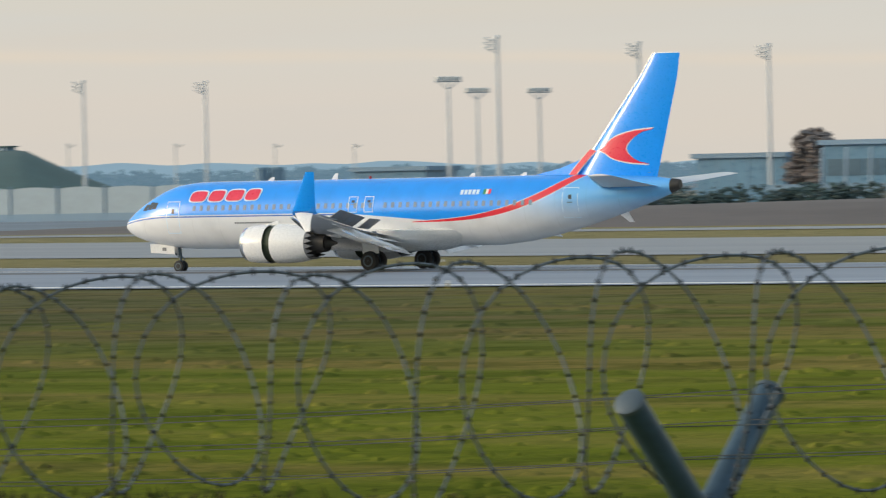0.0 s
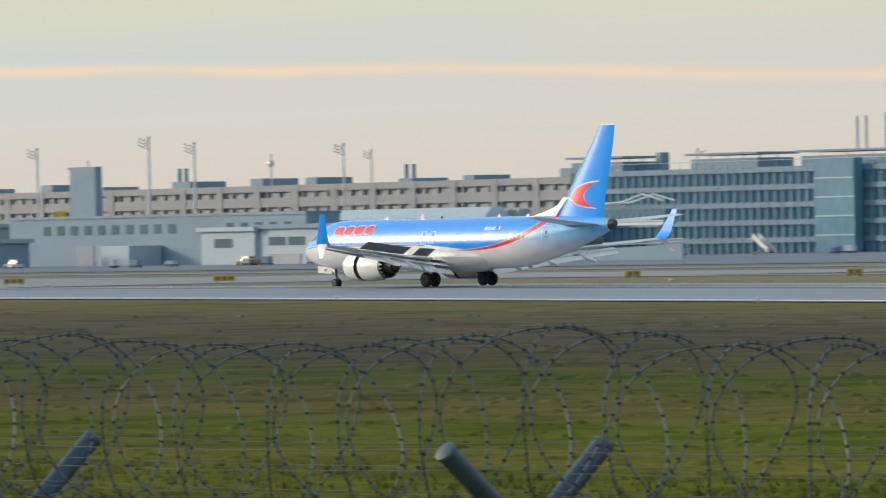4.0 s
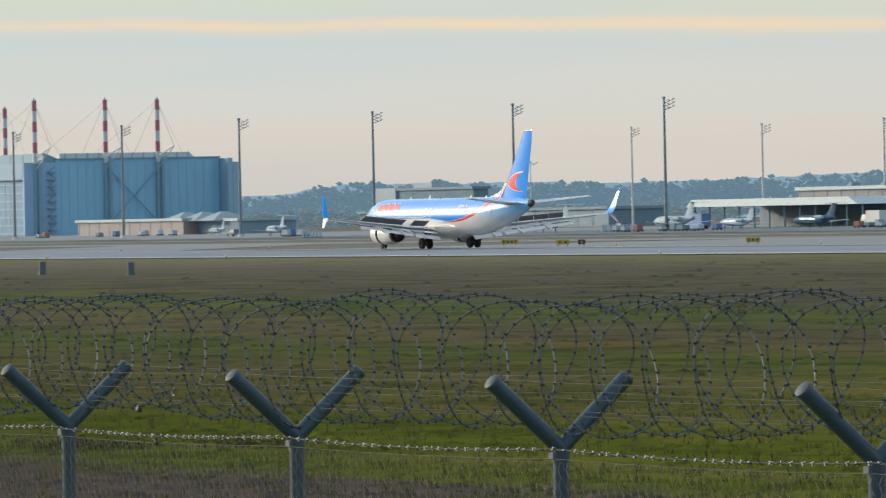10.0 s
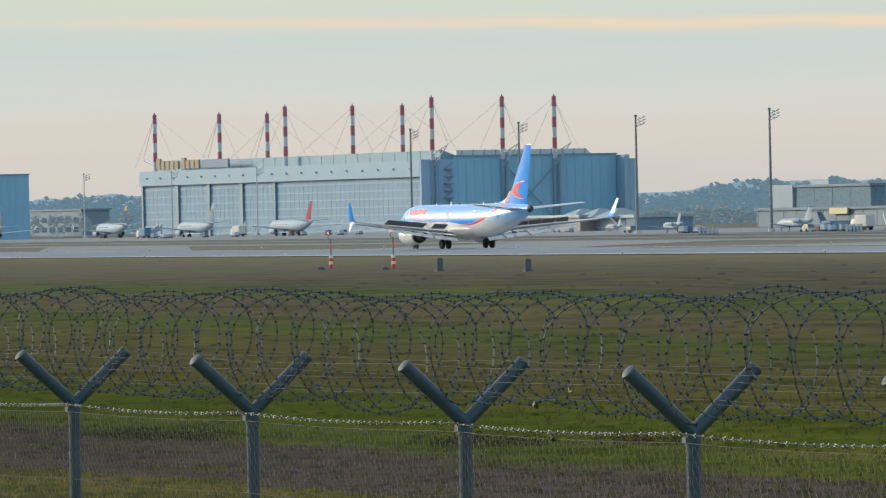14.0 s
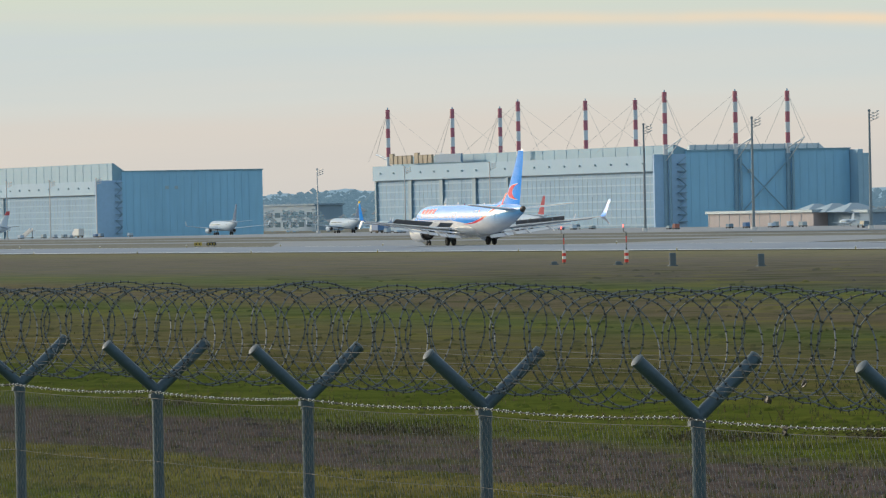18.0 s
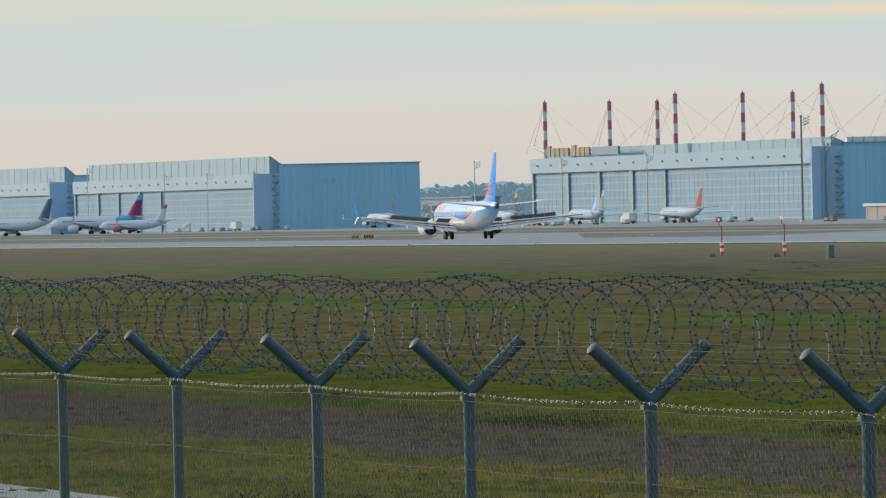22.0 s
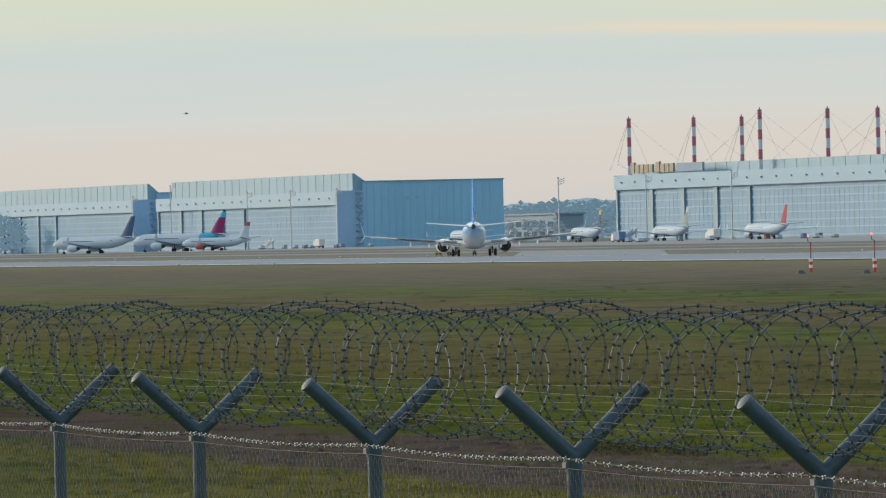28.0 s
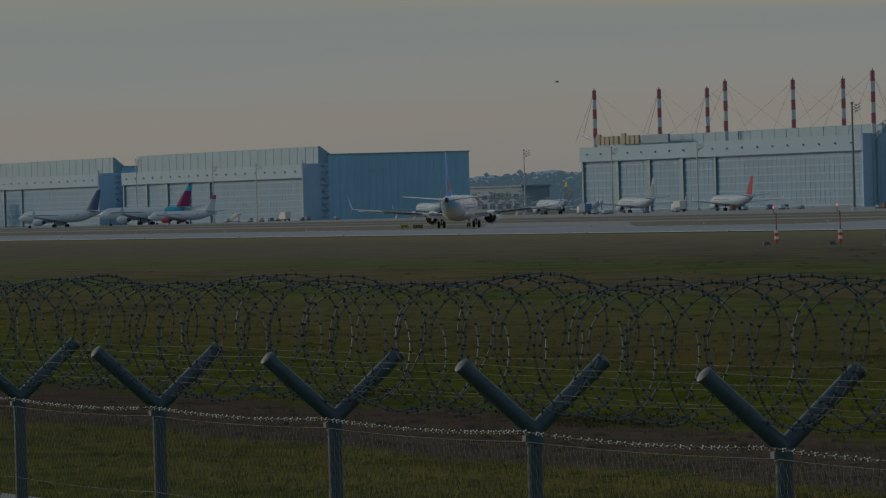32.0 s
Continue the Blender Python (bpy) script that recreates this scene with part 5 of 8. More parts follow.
def light_mast(x, y, top, dark=False, arms=3, face=1, tee=False, thin=1.0):
    zb = ground_z(x, y)
    ms = MAST_DARK if dark else MAST_STEEL
    h = top - zb
    m = thing("light_mast", ("dark" if dark else "grey") + " steel apron light mast with " + ("a wide crossbar of" if tee else "side-mounted") + " floodlights", "light mast",
              pose(x, y, zb - 0.02, 0, 0, 60), "apron light masts")
    part("pole", Mesh().tube([(0, 0, 0), (0, 0, h * 0.5), (0, 0, h)], [0.42 * thin, 0.34 * thin, 0.25 * thin], 10), ms, m, smooth=True)
    part("base_plinth", Mesh().tube([(0, 0, 0), (0, 0, 0.9)], 0.85, 8), MAST_STEEL, m)
    if tee:
        part("crossbar", Mesh().tube([(-3.0, 0, h - 0.3), (3.0, 0, h - 0.3)], 0.18, 6), ms, m)
        for k in range(6):
            part("floodlight", Mesh().bevel_box(-2.9 + k * 1.02, -2.2 + k * 1.02, -0.5, 0.4, h - 0.1, h + 0.75, 0.15), FLOOD, m)
        part("brace", Mesh().tube([(0, 0, h - 2.0), (2.4, 0, h - 0.3)], 0.12, 5), ms, m)
        part("brace", Mesh().tube([(0, 0, h - 2.0), (-2.4, 0, h - 0.3)], 0.12, 5), ms, m)
    else:
        part("head_box", Mesh().bevel_box(-0.35, 0.35, -0.35, 0.35, h, h + 0.6, 0.1), ms, m)
        for k in range(arms):
            z = h - 0.2 - k * 0.8
            arm = part("arm", Mesh().tube([(0, 0, z - 0.7), (face * 2.2, 0, z + 0.15)], 0.08, 5), ms, m)
            for j in range(2):
                xx = face * (1.0 + j * 1.2)
                part("floodlight", Mesh().bevel_box(xx - 0.34, xx + 0.34, -0.3, 0.25, z - 0.12 + j * 0.35, z + 0.12 + j * 0.35, 0.06), FLOOD, arm)
    return m


# bearing, elevation of the top, distance, look
for az, el, r, dark in ((66.57, 0.806, 1798, 1), (65.59, 0.848, 1705, 1), (64.53, 0.890, 1615, 1), (63.32, 0.929, 1550, 1), (62.05, 0.973, 1490, 1), (60.68, 1.005, 1440, 1),
                        (59.80, 0.752, 1760, 0), (58.70, 0.779, 1700, 0), (56.25, 0.838, 1640, 0), (54.97, 0.860, 1610, 0), (53.96, 0.948, 1480, 0), (53.55, 0.890, 1560, 0), (52.2, 0.86, 1560, 0),
                        (51.95, 0.80, 1900, 0)):
    light_mast(*at(az, r), high(el, az, r), bool(dark), face=-1 if az < 57.5 else 1)
light_mast(*at(60.98, 1900), high(0.745, 60.98, 1900))
light_mast(*at(61.9, 2150), high(0.45, 61.9, 2150), thin=0.6, arms=1)
for az, el, y in ((68.74, 0.466, 885), (67.97, 0.49, 885), (69.53, 0.464, 860), (72.34, 0.40, 880), (71.95, 0.40, 880), (71.53, 0.416, 880), (73.03, 0.473, 870), (73.37, 0.384, 880)):
    r = y / math.cos(radians(az))
    light_mast(*at(az, r), high(el, az, r), thin=0.75)
for az, el, r in ((49.0, 0.75, 1620), (46.43, 0.70, 1650), (44.27, 0.65, 1750), (42.10, 0.60, 1700), (40.82, 0.56, 1750), (40.04, 0.545, 1780), (39.08, 0.52, 1800), (38.02, 0.484, 1850),
                  (35.93, 0.437, 1900), (34.96, 0.42, 1950), (34.06, 0.40, 2000), (33.34, 0.386, 2050)):
    light_mast(*at(az, r), high(el, az, r), thin=0.8, arms=1)
for az, el, r in ((40.53, 1.174, 1220), (39.71, 1.121, 1250), (38.36, 1.09, 1270), (35.78, 1.0, 1350), (34.68, 0.975, 1380), (32.03, 1.33, 1080), (30.75, 1.25, 1120), (29.58, 1.21, 1150)):
    light_mast(*at(az, r), high(el, az, r), face=-1)
for az, el, r in ((37.25, 1.150, 1150), (32.48, 0.965, 1300), (32.22, 0.86, 1420), (31.66, 0.85, 1420)):
    light_mast(*at(az, r), high(el, az, r), tee=True)
for az in (40.86, 40.35):
    x, y = at(az, 1900)
    c = thing("chimney", "slim blue-grey steel chimney beyond the apron", "chimney", pose(x, y, ground_z(x, y)))
    part("flue", Mesh().tube([(0, 0, 0), (0, 0, high(0.45, az, 1900) + 1)], 1.7, 12), STEEL_BLUE, c, smooth=True)
    part("flue_rim", Mesh().tube([(0, 0, high(0.45, az, 1900) + 1), (0, 0, high(0.45, az, 1900) + 1.6)], 1.85, 12), COLUMN, c)

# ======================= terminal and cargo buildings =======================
# haze's blue tint is put into these base colours, slot shade too
CREAM = mat("hazed_cream_concrete", (0.259, 0.273, 0.302), 0.7, var=0.10, scale=0.08, stretch=(1, 1, 0.5))
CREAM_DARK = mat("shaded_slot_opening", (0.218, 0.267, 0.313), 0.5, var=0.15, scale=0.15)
GREY_WALL = mat("hazed_grey_wall", (0.165, 0.256, 0.345), 0.7, var=0.08, scale=0.06)
GREY_DARK = mat("hazed_dark_grey_wall", (0.132, 0.219, 0.3), 0.6, var=0.10, scale=0.06)
WHITE_WALL = mat("hazed_white_wall", (0.347, 0.436, 0.519), 0.7, var=0.07, scale=0.08)
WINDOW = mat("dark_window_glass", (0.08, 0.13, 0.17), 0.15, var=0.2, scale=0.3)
TEAL_GLASS = mat("hazed_teal_curtain_glass", (0.111, 0.242, 0.339), 0.22, var=0.22, scale=0.08, stretch=(1, 1, 0.3))
HAZE_STEEL = mat("hazed_bridge_steel", (0.42, 0.49, 0.53), 0.5, 0.1, var=0.08, scale=0.3)
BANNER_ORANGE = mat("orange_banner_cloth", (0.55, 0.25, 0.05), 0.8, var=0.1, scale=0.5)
TEAL_DARK = mat("hazed_teal_spandrel", (0.098, 0.204, 0.297), 0.3, var=0.2, scale=0.1)
METAL_ROOF = mat("hazed_metal_roof", (0.267, 0.349, 0.408), 0.4, 0.3, var=0.08, scale=0.1)


def windows_row(b, x0, x1, y, z0, z1, n, gap=0.4, frame_mat=None):
    """Separate panes along a south wall, each set in its own frame."""
    w = (x1 - x0) / n
    win = part("window", Mesh().box(-w * (1 - gap) / 2, w * (1 - gap) / 2, -0.12, -0.02, z0, z1), WINDOW, b)
    win.location = (x0 + w / 2, y, 0)
    for k in range(1, n):
        share(win, b, Matrix.Translation((x0 + w * (k + 0.5), y, 0)))


# long car park and terminal slab at the back
t1 = thing("terminal_building", "long cream terminal and parking building with slot openings", "building")
TY, TX0, TX1 = 1000.0, -1580.0, -1198.0
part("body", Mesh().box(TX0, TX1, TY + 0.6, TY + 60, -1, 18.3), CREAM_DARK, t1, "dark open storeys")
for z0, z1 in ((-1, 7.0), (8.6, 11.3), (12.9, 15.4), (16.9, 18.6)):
    part("storey_band", Mesh().box(TX0 - 0.4, TX1 + 0.4, TY - 0.3, TY + 0.58, z0, z1), CREAM, t1, "cream concrete parapet band tinted by haze")
pier = part("pier", Mesh().box(-1.3, 1.3, -0.45, -0.32, 6.0, 18.3), CREAM, t1)
pier.location = (TX0 + 8, TY, 0)
for k in range(1, 24):
    share(pier, t1, Matrix.Translation((TX0 + 8 + 16.4 * k, TY, 0)))
fin_ = part("slot_post", Mesh().box(-0.25, 0.25, -0.1, 0.5, 7.0, 17.0), CREAM, t1)
fin_.location = (TX0 + 3, TY, 0)
for k in range(1, 75):
    share(fin_, t1, Matrix.Translation((TX0 + 3 + 5.1 * k, TY, 0)))
rr = random.Random(9)
for k in range(12):
    x = TX0 + 10 + k * 32 + rr.uniform(-6, 6)
    w, hh = rr.uniform(3.5, 9), rr.uniform(1.2, 2.8)
    part("plant_room", Mesh().bevel_box(x, x + w, TY + 10, TY + 22, 18.3, 18.3 + hh, 0.15), GREY_WALL if k % 2 else GREY_DARK, t1)
    if k % 3 == 0:
        for j in range(2):
            part("roof_flue", Mesh().tube([(x + 1 + j * 3, TY + 12, 18.3), (x + 1 + j * 3, TY + 12, 18.3 + hh + 3.6)], 0.55, 8), GREY_DARK, t1)
for x in (-1505, -1415, -1332):
    part("roof_aerial", Mesh().tube([(x, TY + 9, 18.3), (x, TY + 9, 27)], 0.22, 6), MAST_STEEL, t1)
    part("roof_dish", Mesh().disc_x(x - 0.6, x + 0.2, TY + 9, 24.5, 0.9, 12), FLOOD, t1)

# sand-coloured cargo hall
def hall(name, label, x0, x1, y, depth, top, wall_mat, roof_mat, panels=0, zb=-1.0):
    b = thing(name, label, "building")
    part("wall", Mesh().box(x0, x1, y, y + depth, zb, top), wall_mat, b)
    part("roof", Mesh().box(x0 - 0.8, x1 + 0.8, y - 0.8, y + depth + 0.8, top + 0.004, top + 0.9), roof_mat, b)
    if panels:
        seam = part("wall_seam", Mesh().box(-0.08, 0.08, -0.10, -0.01, zb, top - 0.1), GREY_WALL, b)
        seam.location = (x0 + 1, y, 0)
        for k in range(1, panels):
            share(seam, b, Matrix.Translation((x0 + 1 + (x1 - x0 - 2) * k / panels, y, 0)))
    return b


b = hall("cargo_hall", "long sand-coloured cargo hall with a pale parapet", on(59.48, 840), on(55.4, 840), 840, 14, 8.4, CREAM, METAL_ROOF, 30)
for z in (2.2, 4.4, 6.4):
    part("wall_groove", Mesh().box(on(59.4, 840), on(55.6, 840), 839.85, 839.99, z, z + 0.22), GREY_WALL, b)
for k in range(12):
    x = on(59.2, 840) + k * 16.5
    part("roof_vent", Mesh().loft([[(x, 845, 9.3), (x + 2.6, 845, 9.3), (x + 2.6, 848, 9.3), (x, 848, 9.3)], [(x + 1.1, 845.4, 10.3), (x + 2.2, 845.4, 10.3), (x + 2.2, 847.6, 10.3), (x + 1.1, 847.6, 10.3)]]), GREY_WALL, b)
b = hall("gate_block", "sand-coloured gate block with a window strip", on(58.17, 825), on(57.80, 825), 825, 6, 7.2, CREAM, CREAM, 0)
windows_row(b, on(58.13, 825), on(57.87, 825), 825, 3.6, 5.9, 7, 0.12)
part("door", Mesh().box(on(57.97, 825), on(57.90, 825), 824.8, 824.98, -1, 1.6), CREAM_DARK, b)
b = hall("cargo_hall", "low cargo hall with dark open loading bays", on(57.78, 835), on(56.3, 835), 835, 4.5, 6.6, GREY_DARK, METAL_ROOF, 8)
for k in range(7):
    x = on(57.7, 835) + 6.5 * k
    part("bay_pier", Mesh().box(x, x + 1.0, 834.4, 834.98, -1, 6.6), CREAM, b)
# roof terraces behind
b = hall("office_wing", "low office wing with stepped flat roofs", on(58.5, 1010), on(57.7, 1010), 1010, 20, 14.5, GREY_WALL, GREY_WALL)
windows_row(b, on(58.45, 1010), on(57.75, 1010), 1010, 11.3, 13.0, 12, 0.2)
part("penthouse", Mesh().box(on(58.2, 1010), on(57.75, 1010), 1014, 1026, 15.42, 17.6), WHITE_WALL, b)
# apron canopy
cn = thing("apron_canopy", "pale blue canopy roof on slim columns by the apron", "canopy")
cx0, cx1, cy = on(60.5, 770), on(58.95, 770), 770
part("roof", Mesh().loft([[(cx0, cy, 4.6), (cx1, cy, 4.6), (cx1, cy + 22, 4.6), (cx0, cy + 22, 4.6)], [(cx0 + 1, cy + 1, 6.4), (cx1 - 6, cy + 1, 6.4), (cx1 - 6, cy + 20, 6.4), (cx0 + 1, cy + 20, 6.4)]]), SKYLIGHT, cn, "pale translucent roof")
for k in range(12):
    x = cx0 + 1 + (cx1 - cx0 - 2) * k / 11
    part("column", Mesh().tube([(x, cy + 2, -1), (x, cy + 2, 4.6)], 0.22, 8), GREY_DARK, cn)
part("rear_wall", Mesh().box(cx0, cx1, cy + 21, cy + 21.6, -1, 4.6), GREY_DARK, cn)

# grey cargo centre with square windows
g = thing("cargo_centre", "two-storey grey cargo centre with square windows", "building")
gx0, gx1, gy = on(55.23, 800), on(52.55, 800), 800
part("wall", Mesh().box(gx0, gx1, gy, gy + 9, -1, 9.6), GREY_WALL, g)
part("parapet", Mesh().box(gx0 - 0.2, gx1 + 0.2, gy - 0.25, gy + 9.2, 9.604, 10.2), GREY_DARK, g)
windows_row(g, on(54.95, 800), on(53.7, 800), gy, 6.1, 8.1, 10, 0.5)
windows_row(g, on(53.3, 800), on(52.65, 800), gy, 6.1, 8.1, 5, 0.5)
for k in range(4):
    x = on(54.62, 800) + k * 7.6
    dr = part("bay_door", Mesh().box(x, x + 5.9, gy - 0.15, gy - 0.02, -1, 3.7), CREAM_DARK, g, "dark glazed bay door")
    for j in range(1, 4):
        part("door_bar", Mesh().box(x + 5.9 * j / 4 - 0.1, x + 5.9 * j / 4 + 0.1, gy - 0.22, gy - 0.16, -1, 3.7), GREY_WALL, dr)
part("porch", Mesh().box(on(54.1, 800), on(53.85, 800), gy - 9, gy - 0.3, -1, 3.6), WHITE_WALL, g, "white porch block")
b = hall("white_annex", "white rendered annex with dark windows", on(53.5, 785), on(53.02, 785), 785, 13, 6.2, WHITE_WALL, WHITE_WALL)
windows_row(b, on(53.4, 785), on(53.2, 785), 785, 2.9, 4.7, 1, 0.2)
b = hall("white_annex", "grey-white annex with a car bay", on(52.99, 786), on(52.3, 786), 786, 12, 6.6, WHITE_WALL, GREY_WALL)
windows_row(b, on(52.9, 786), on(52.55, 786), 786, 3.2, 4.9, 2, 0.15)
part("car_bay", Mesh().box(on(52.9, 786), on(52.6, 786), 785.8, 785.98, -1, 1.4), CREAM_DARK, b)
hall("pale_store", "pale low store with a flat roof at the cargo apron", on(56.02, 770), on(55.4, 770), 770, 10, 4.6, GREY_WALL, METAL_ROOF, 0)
# lift tower
tw = thing("tower_block", "plain pale grey windowless tower with a dark slot", "tower")
tx0, tx1 = on(54.67, 880), on(54.45, 880)
part("shaft", Mesh().box(tx0, tx1, 880, 882, -1, 22.6), GREY_WALL, tw)
part("slot", Mesh().box(tx0 - 1.2, tx0 - 0.02, 880.6, 883, -1, 22.0), GREY_DARK, tw, "dark recessed slot")
part("slot_cap", Mesh().box(tx0 - 2.0, tx0 - 0.02, 880.5, 883, 22.05, 22.6), GREY_WALL, tw)
part("tower_door", Mesh().box(tx0 + 4, tx0 + 5.6, 879.85, 879.98, 8, 11), CREAM_DARK, tw)
# long metal roofs between
for az0, az1, y, top in ((56.4, 55.0, 915, 8.5),):
    hall("metal_shed", "long low shed with a pale ribbed metal roof", on(az0, y), on(az1, y), y, 40, top, GREY_DARK, METAL_ROOF, 12)

# glazed office block
ob_ = thing("office_block", "five-storey teal glass office block with roof plant", "building")
ox0, ox1, oy = on(50.10, 940.0), on(46.58, 940.0), 940.0
ztop = high(0.60, 48, 1400)
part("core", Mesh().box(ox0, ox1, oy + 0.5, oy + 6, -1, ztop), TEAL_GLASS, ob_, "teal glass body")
for k in range(5):
    z = -1 + (ztop + 1) * (k + 1) / 5
    part("floor_band", Mesh().box(ox0 - 0.3, ox1 + 0.3, oy - 0.2, oy + 0.48, z - 1.25, z - 0.05), TEAL_DARK, ob_, "dark spandrel band")
ml = part("mullion", Mesh().box(-0.07, 0.07, -0.24, 0.4, -1, ztop), TEAL_GLASS, ob_)
ml.location = (ox0 + 2, oy, 0)
for k in range(1, 48):
    share(ml, ob_, Matrix.Translation((ox0 + 2 + (ox1 - ox0 - 4) * k / 47, oy, 0)))
part("glass_stair", Mesh().box(on(47.85, oy), on(47.5, oy), oy - 3, oy - 0.3, -1, ztop + 1.4), TEAL_GLASS, ob_, "projecting glazed stair")
for az0, az1 in ((49.93, 49.47), (48.85, 48.25), (47.85, 46.9)):
    x0, x1 = on(az0, oy + 10), on(az1, oy + 10)
    part("roof_house", Mesh().box(x0, x1, oy + 3, oy + 14, ztop, ztop + 2.2), TEAL_DARK, ob_)
    part("roof_canopy", Mesh().box(x0 - 1, x1 + 1, oy + 2, oy + 15, ztop + 3.0, ztop + 3.5), GREY_WALL, ob_)
    for k in range(5):
        x = x0 + (x1 - x0) * k / 4
        part("canopy_post", Mesh().tube([(x, oy + 9, ztop + 2.2), (x, oy + 9, ztop + 3.0)], 0.15, 5), MAST_STEEL, ob_)
for az0 in (46.6, 49.35, 49.9):
    x0 = on(az0, oy + 10)
    part("roof_chimney", Mesh().bevel_box(x0 - 1.1, x0 + 1.1, oy + 10, oy + 12.4, ztop, ztop + 4.2, 0.1), GREY_DARK, ob_)
for az0, h in ((47.7, 8), (47.62, 8), (47.44, 8.5)):
    x0 = on(az0, oy + 10)
    part("roof_aerial", Mesh().tube([(x0, oy + 15, ztop + 3.4), (x0, oy + 15, ztop + 3 + h)], 0.35, 6), MAST_STEEL, ob_)
for k in range(4):
    part("stair_band", Mesh().box(on(47.85, oy), on(47.5, oy), oy - 3.15, oy - 3.02, 3.0 + k * 4.2, 3.35 + k * 4.2), BAR_PALE, ob_, "pale band across the glazed stair")
part("end_pier", Mesh().box(ox1 - 5, ox1 + 0.2, oy - 0.6, oy + 6.2, -1, ztop + 0.2), GREY_WALL, ob_, "pale end pier")
for k in range(24):
    x = ox0 + 3 + (ox1 - ox0 - 6) * k / 23
    part("roof_rail_post", Mesh().tube([(x, oy + 1, ztop), (x, oy + 1, ztop + 1.5)], 0.07, 4), MAST_STEEL, ob_)
part("roof_rail", Mesh().tube([(ox0, oy + 1, ztop + 1.5), (ox1, oy + 1, ztop + 1.5)], 0.07, 4), MAST_STEEL, ob_)

# covered footbridge with an arched truss before the office block
fb = thing("truss_bridge", "white lattice footbridge with an arched truss", "bridge")
fx0, fx1, fy = on(50.06, 905), on(49.31, 905), 905
for dy in (0, 3.2):
    m = Mesh().tube([(fx0, fy + dy, 6.9), (fx1, fy + dy, 6.9)], 0.28, 5).tube([(fx0, fy + dy, 10.6), (fx0 + (fx1 - fx0) * 0.5, fy + dy, 11.2), (fx0 + (fx1 - fx0) * 0.75, fy + dy, 12.9), (fx1, fy + dy, 11.4)], 0.26, 5)
    for k in range(12):
        a_, b_ = fx0 + (fx1 - fx0) * k / 12, fx0 + (fx1 - fx0) * (k + 1) / 12
        m.tube([(a_, fy + dy, 6.9), (b_, fy + dy, 10.9)], 0.14, 4).tube([(b_, fy + dy, 6.9), (b_, fy + dy, 10.9)], 0.14, 4)
    part("truss", m, HAZE_STEEL, fb, "pale steel truss")
part("deck", Mesh().box(fx0, fx1, fy - 0.2, fy + 3.4, 6.1, 6.7), HAZE_STEEL, fb)
part("glazing", Mesh().box(fx0 + 0.3, fx1 - 0.3, fy + 0.5, fy + 2.7, 6.72, 9.6), TEAL_GLASS, fb, "teal glazed walkway")
for u in (0.08, 0.92):
    part("support", Mesh().tube([(fx0 + (fx1 - fx0) * u, fy + 1.6, -1), (fx0 + (fx1 - fx0) * u, fy + 1.6, 6.1)], 0.6, 8), GREY_DARK, fb)

# long low wing with a glazed roof strip between cargo centre and offices
lw = thing("service_wing", "long low blue-grey service wing with a teal glass roof strip", "building")
lx0, lx1, ly = on(53.0, 930), on(50.15, 930), 930
part("wall", Mesh().box(lx0, lx1, ly, ly + 15, -1, 8.2), TEAL_DARK, lw)
part("parapet", Mesh().box(lx0 - 0.3, lx1 + 0.3, ly - 0.4, ly + 15.2, 8.204, 8.8), GREY_WALL, lw)
part("glass_roof", Mesh().loft([[(lx0 + 4, ly + 2, 8.82), (lx1 - 34, ly + 2, 8.82), (lx1 - 34, ly + 10, 8.82), (lx0 + 4, ly + 10, 8.82)], [(lx0 + 5, ly + 6, 11.2), (lx1 - 36, ly + 6, 11.2), (lx1 - 36, ly + 9, 11.2), (lx0 + 5, ly + 9, 11.2)]]), SKYLIGHT, lw, "pale teal glass roof strip")
windows_row(lw, lx0 + 2, lx1 - 2, ly, 5.2, 6.9, 34, 0.42)
windows_row(lw, lx0 + 2, lx1 - 60, ly, 1.6, 3.6, 20, 0.35)
for k in range(9):
    x = lx1 - 56 + k * 6
    bay = part("bay_door", Mesh().box(x, x + 4.4, ly - 0.2, ly - 0.03, -1, 3.6), GREY_DARK, lw, "dark roller bay door")
    part("door_lintel", Mesh().box(x - 0.2, x + 4.6, ly - 0.5, ly - 0.03, 3.65, 4.0), GREY_WALL, bay)
for k in range(6):
    x = lx0 + 12 + k * 24
    part("roof_unit", Mesh().bevel_box(x, x + 4.5, ly + 10.5, ly + 14, 8.8, 10.6, 0.15), METAL_ROOF, lw)
# access ramp with a pale railing before it
rp = thing("access_ramp", "pale concrete access ramp with a railing", "ramp")
rx0, rx1 = on(51.0, 760), on(49.15, 760)
part("ramp_wall", Mesh().loft([[(x, 760, -1.0), (x, 760.5, -1.0), (x, 760.5, z), (x, 760, z)] for x, z in ((rx0, 0.4), (rx1, 2.2))]), GREY_WALL, rp)
part("railing", Mesh().tube([(rx0, 760.2, 1.4), (rx1, 760.2, 3.2)], 0.09, 4).tube([(rx0, 760.2, 0.9), (rx1, 760.2, 2.7)], 0.06, 4), MAST_STEEL, rp)
for k in range(15):
    x = rx0 + (rx1 - rx0) * k / 14
    part("rail_post", Mesh().tube([(x, 760.2, 0.3 + 1.8 * k / 14), (x, 760.2, 1.4 + 1.8 * k / 14)], 0.06, 4), MAST_STEEL, rp)
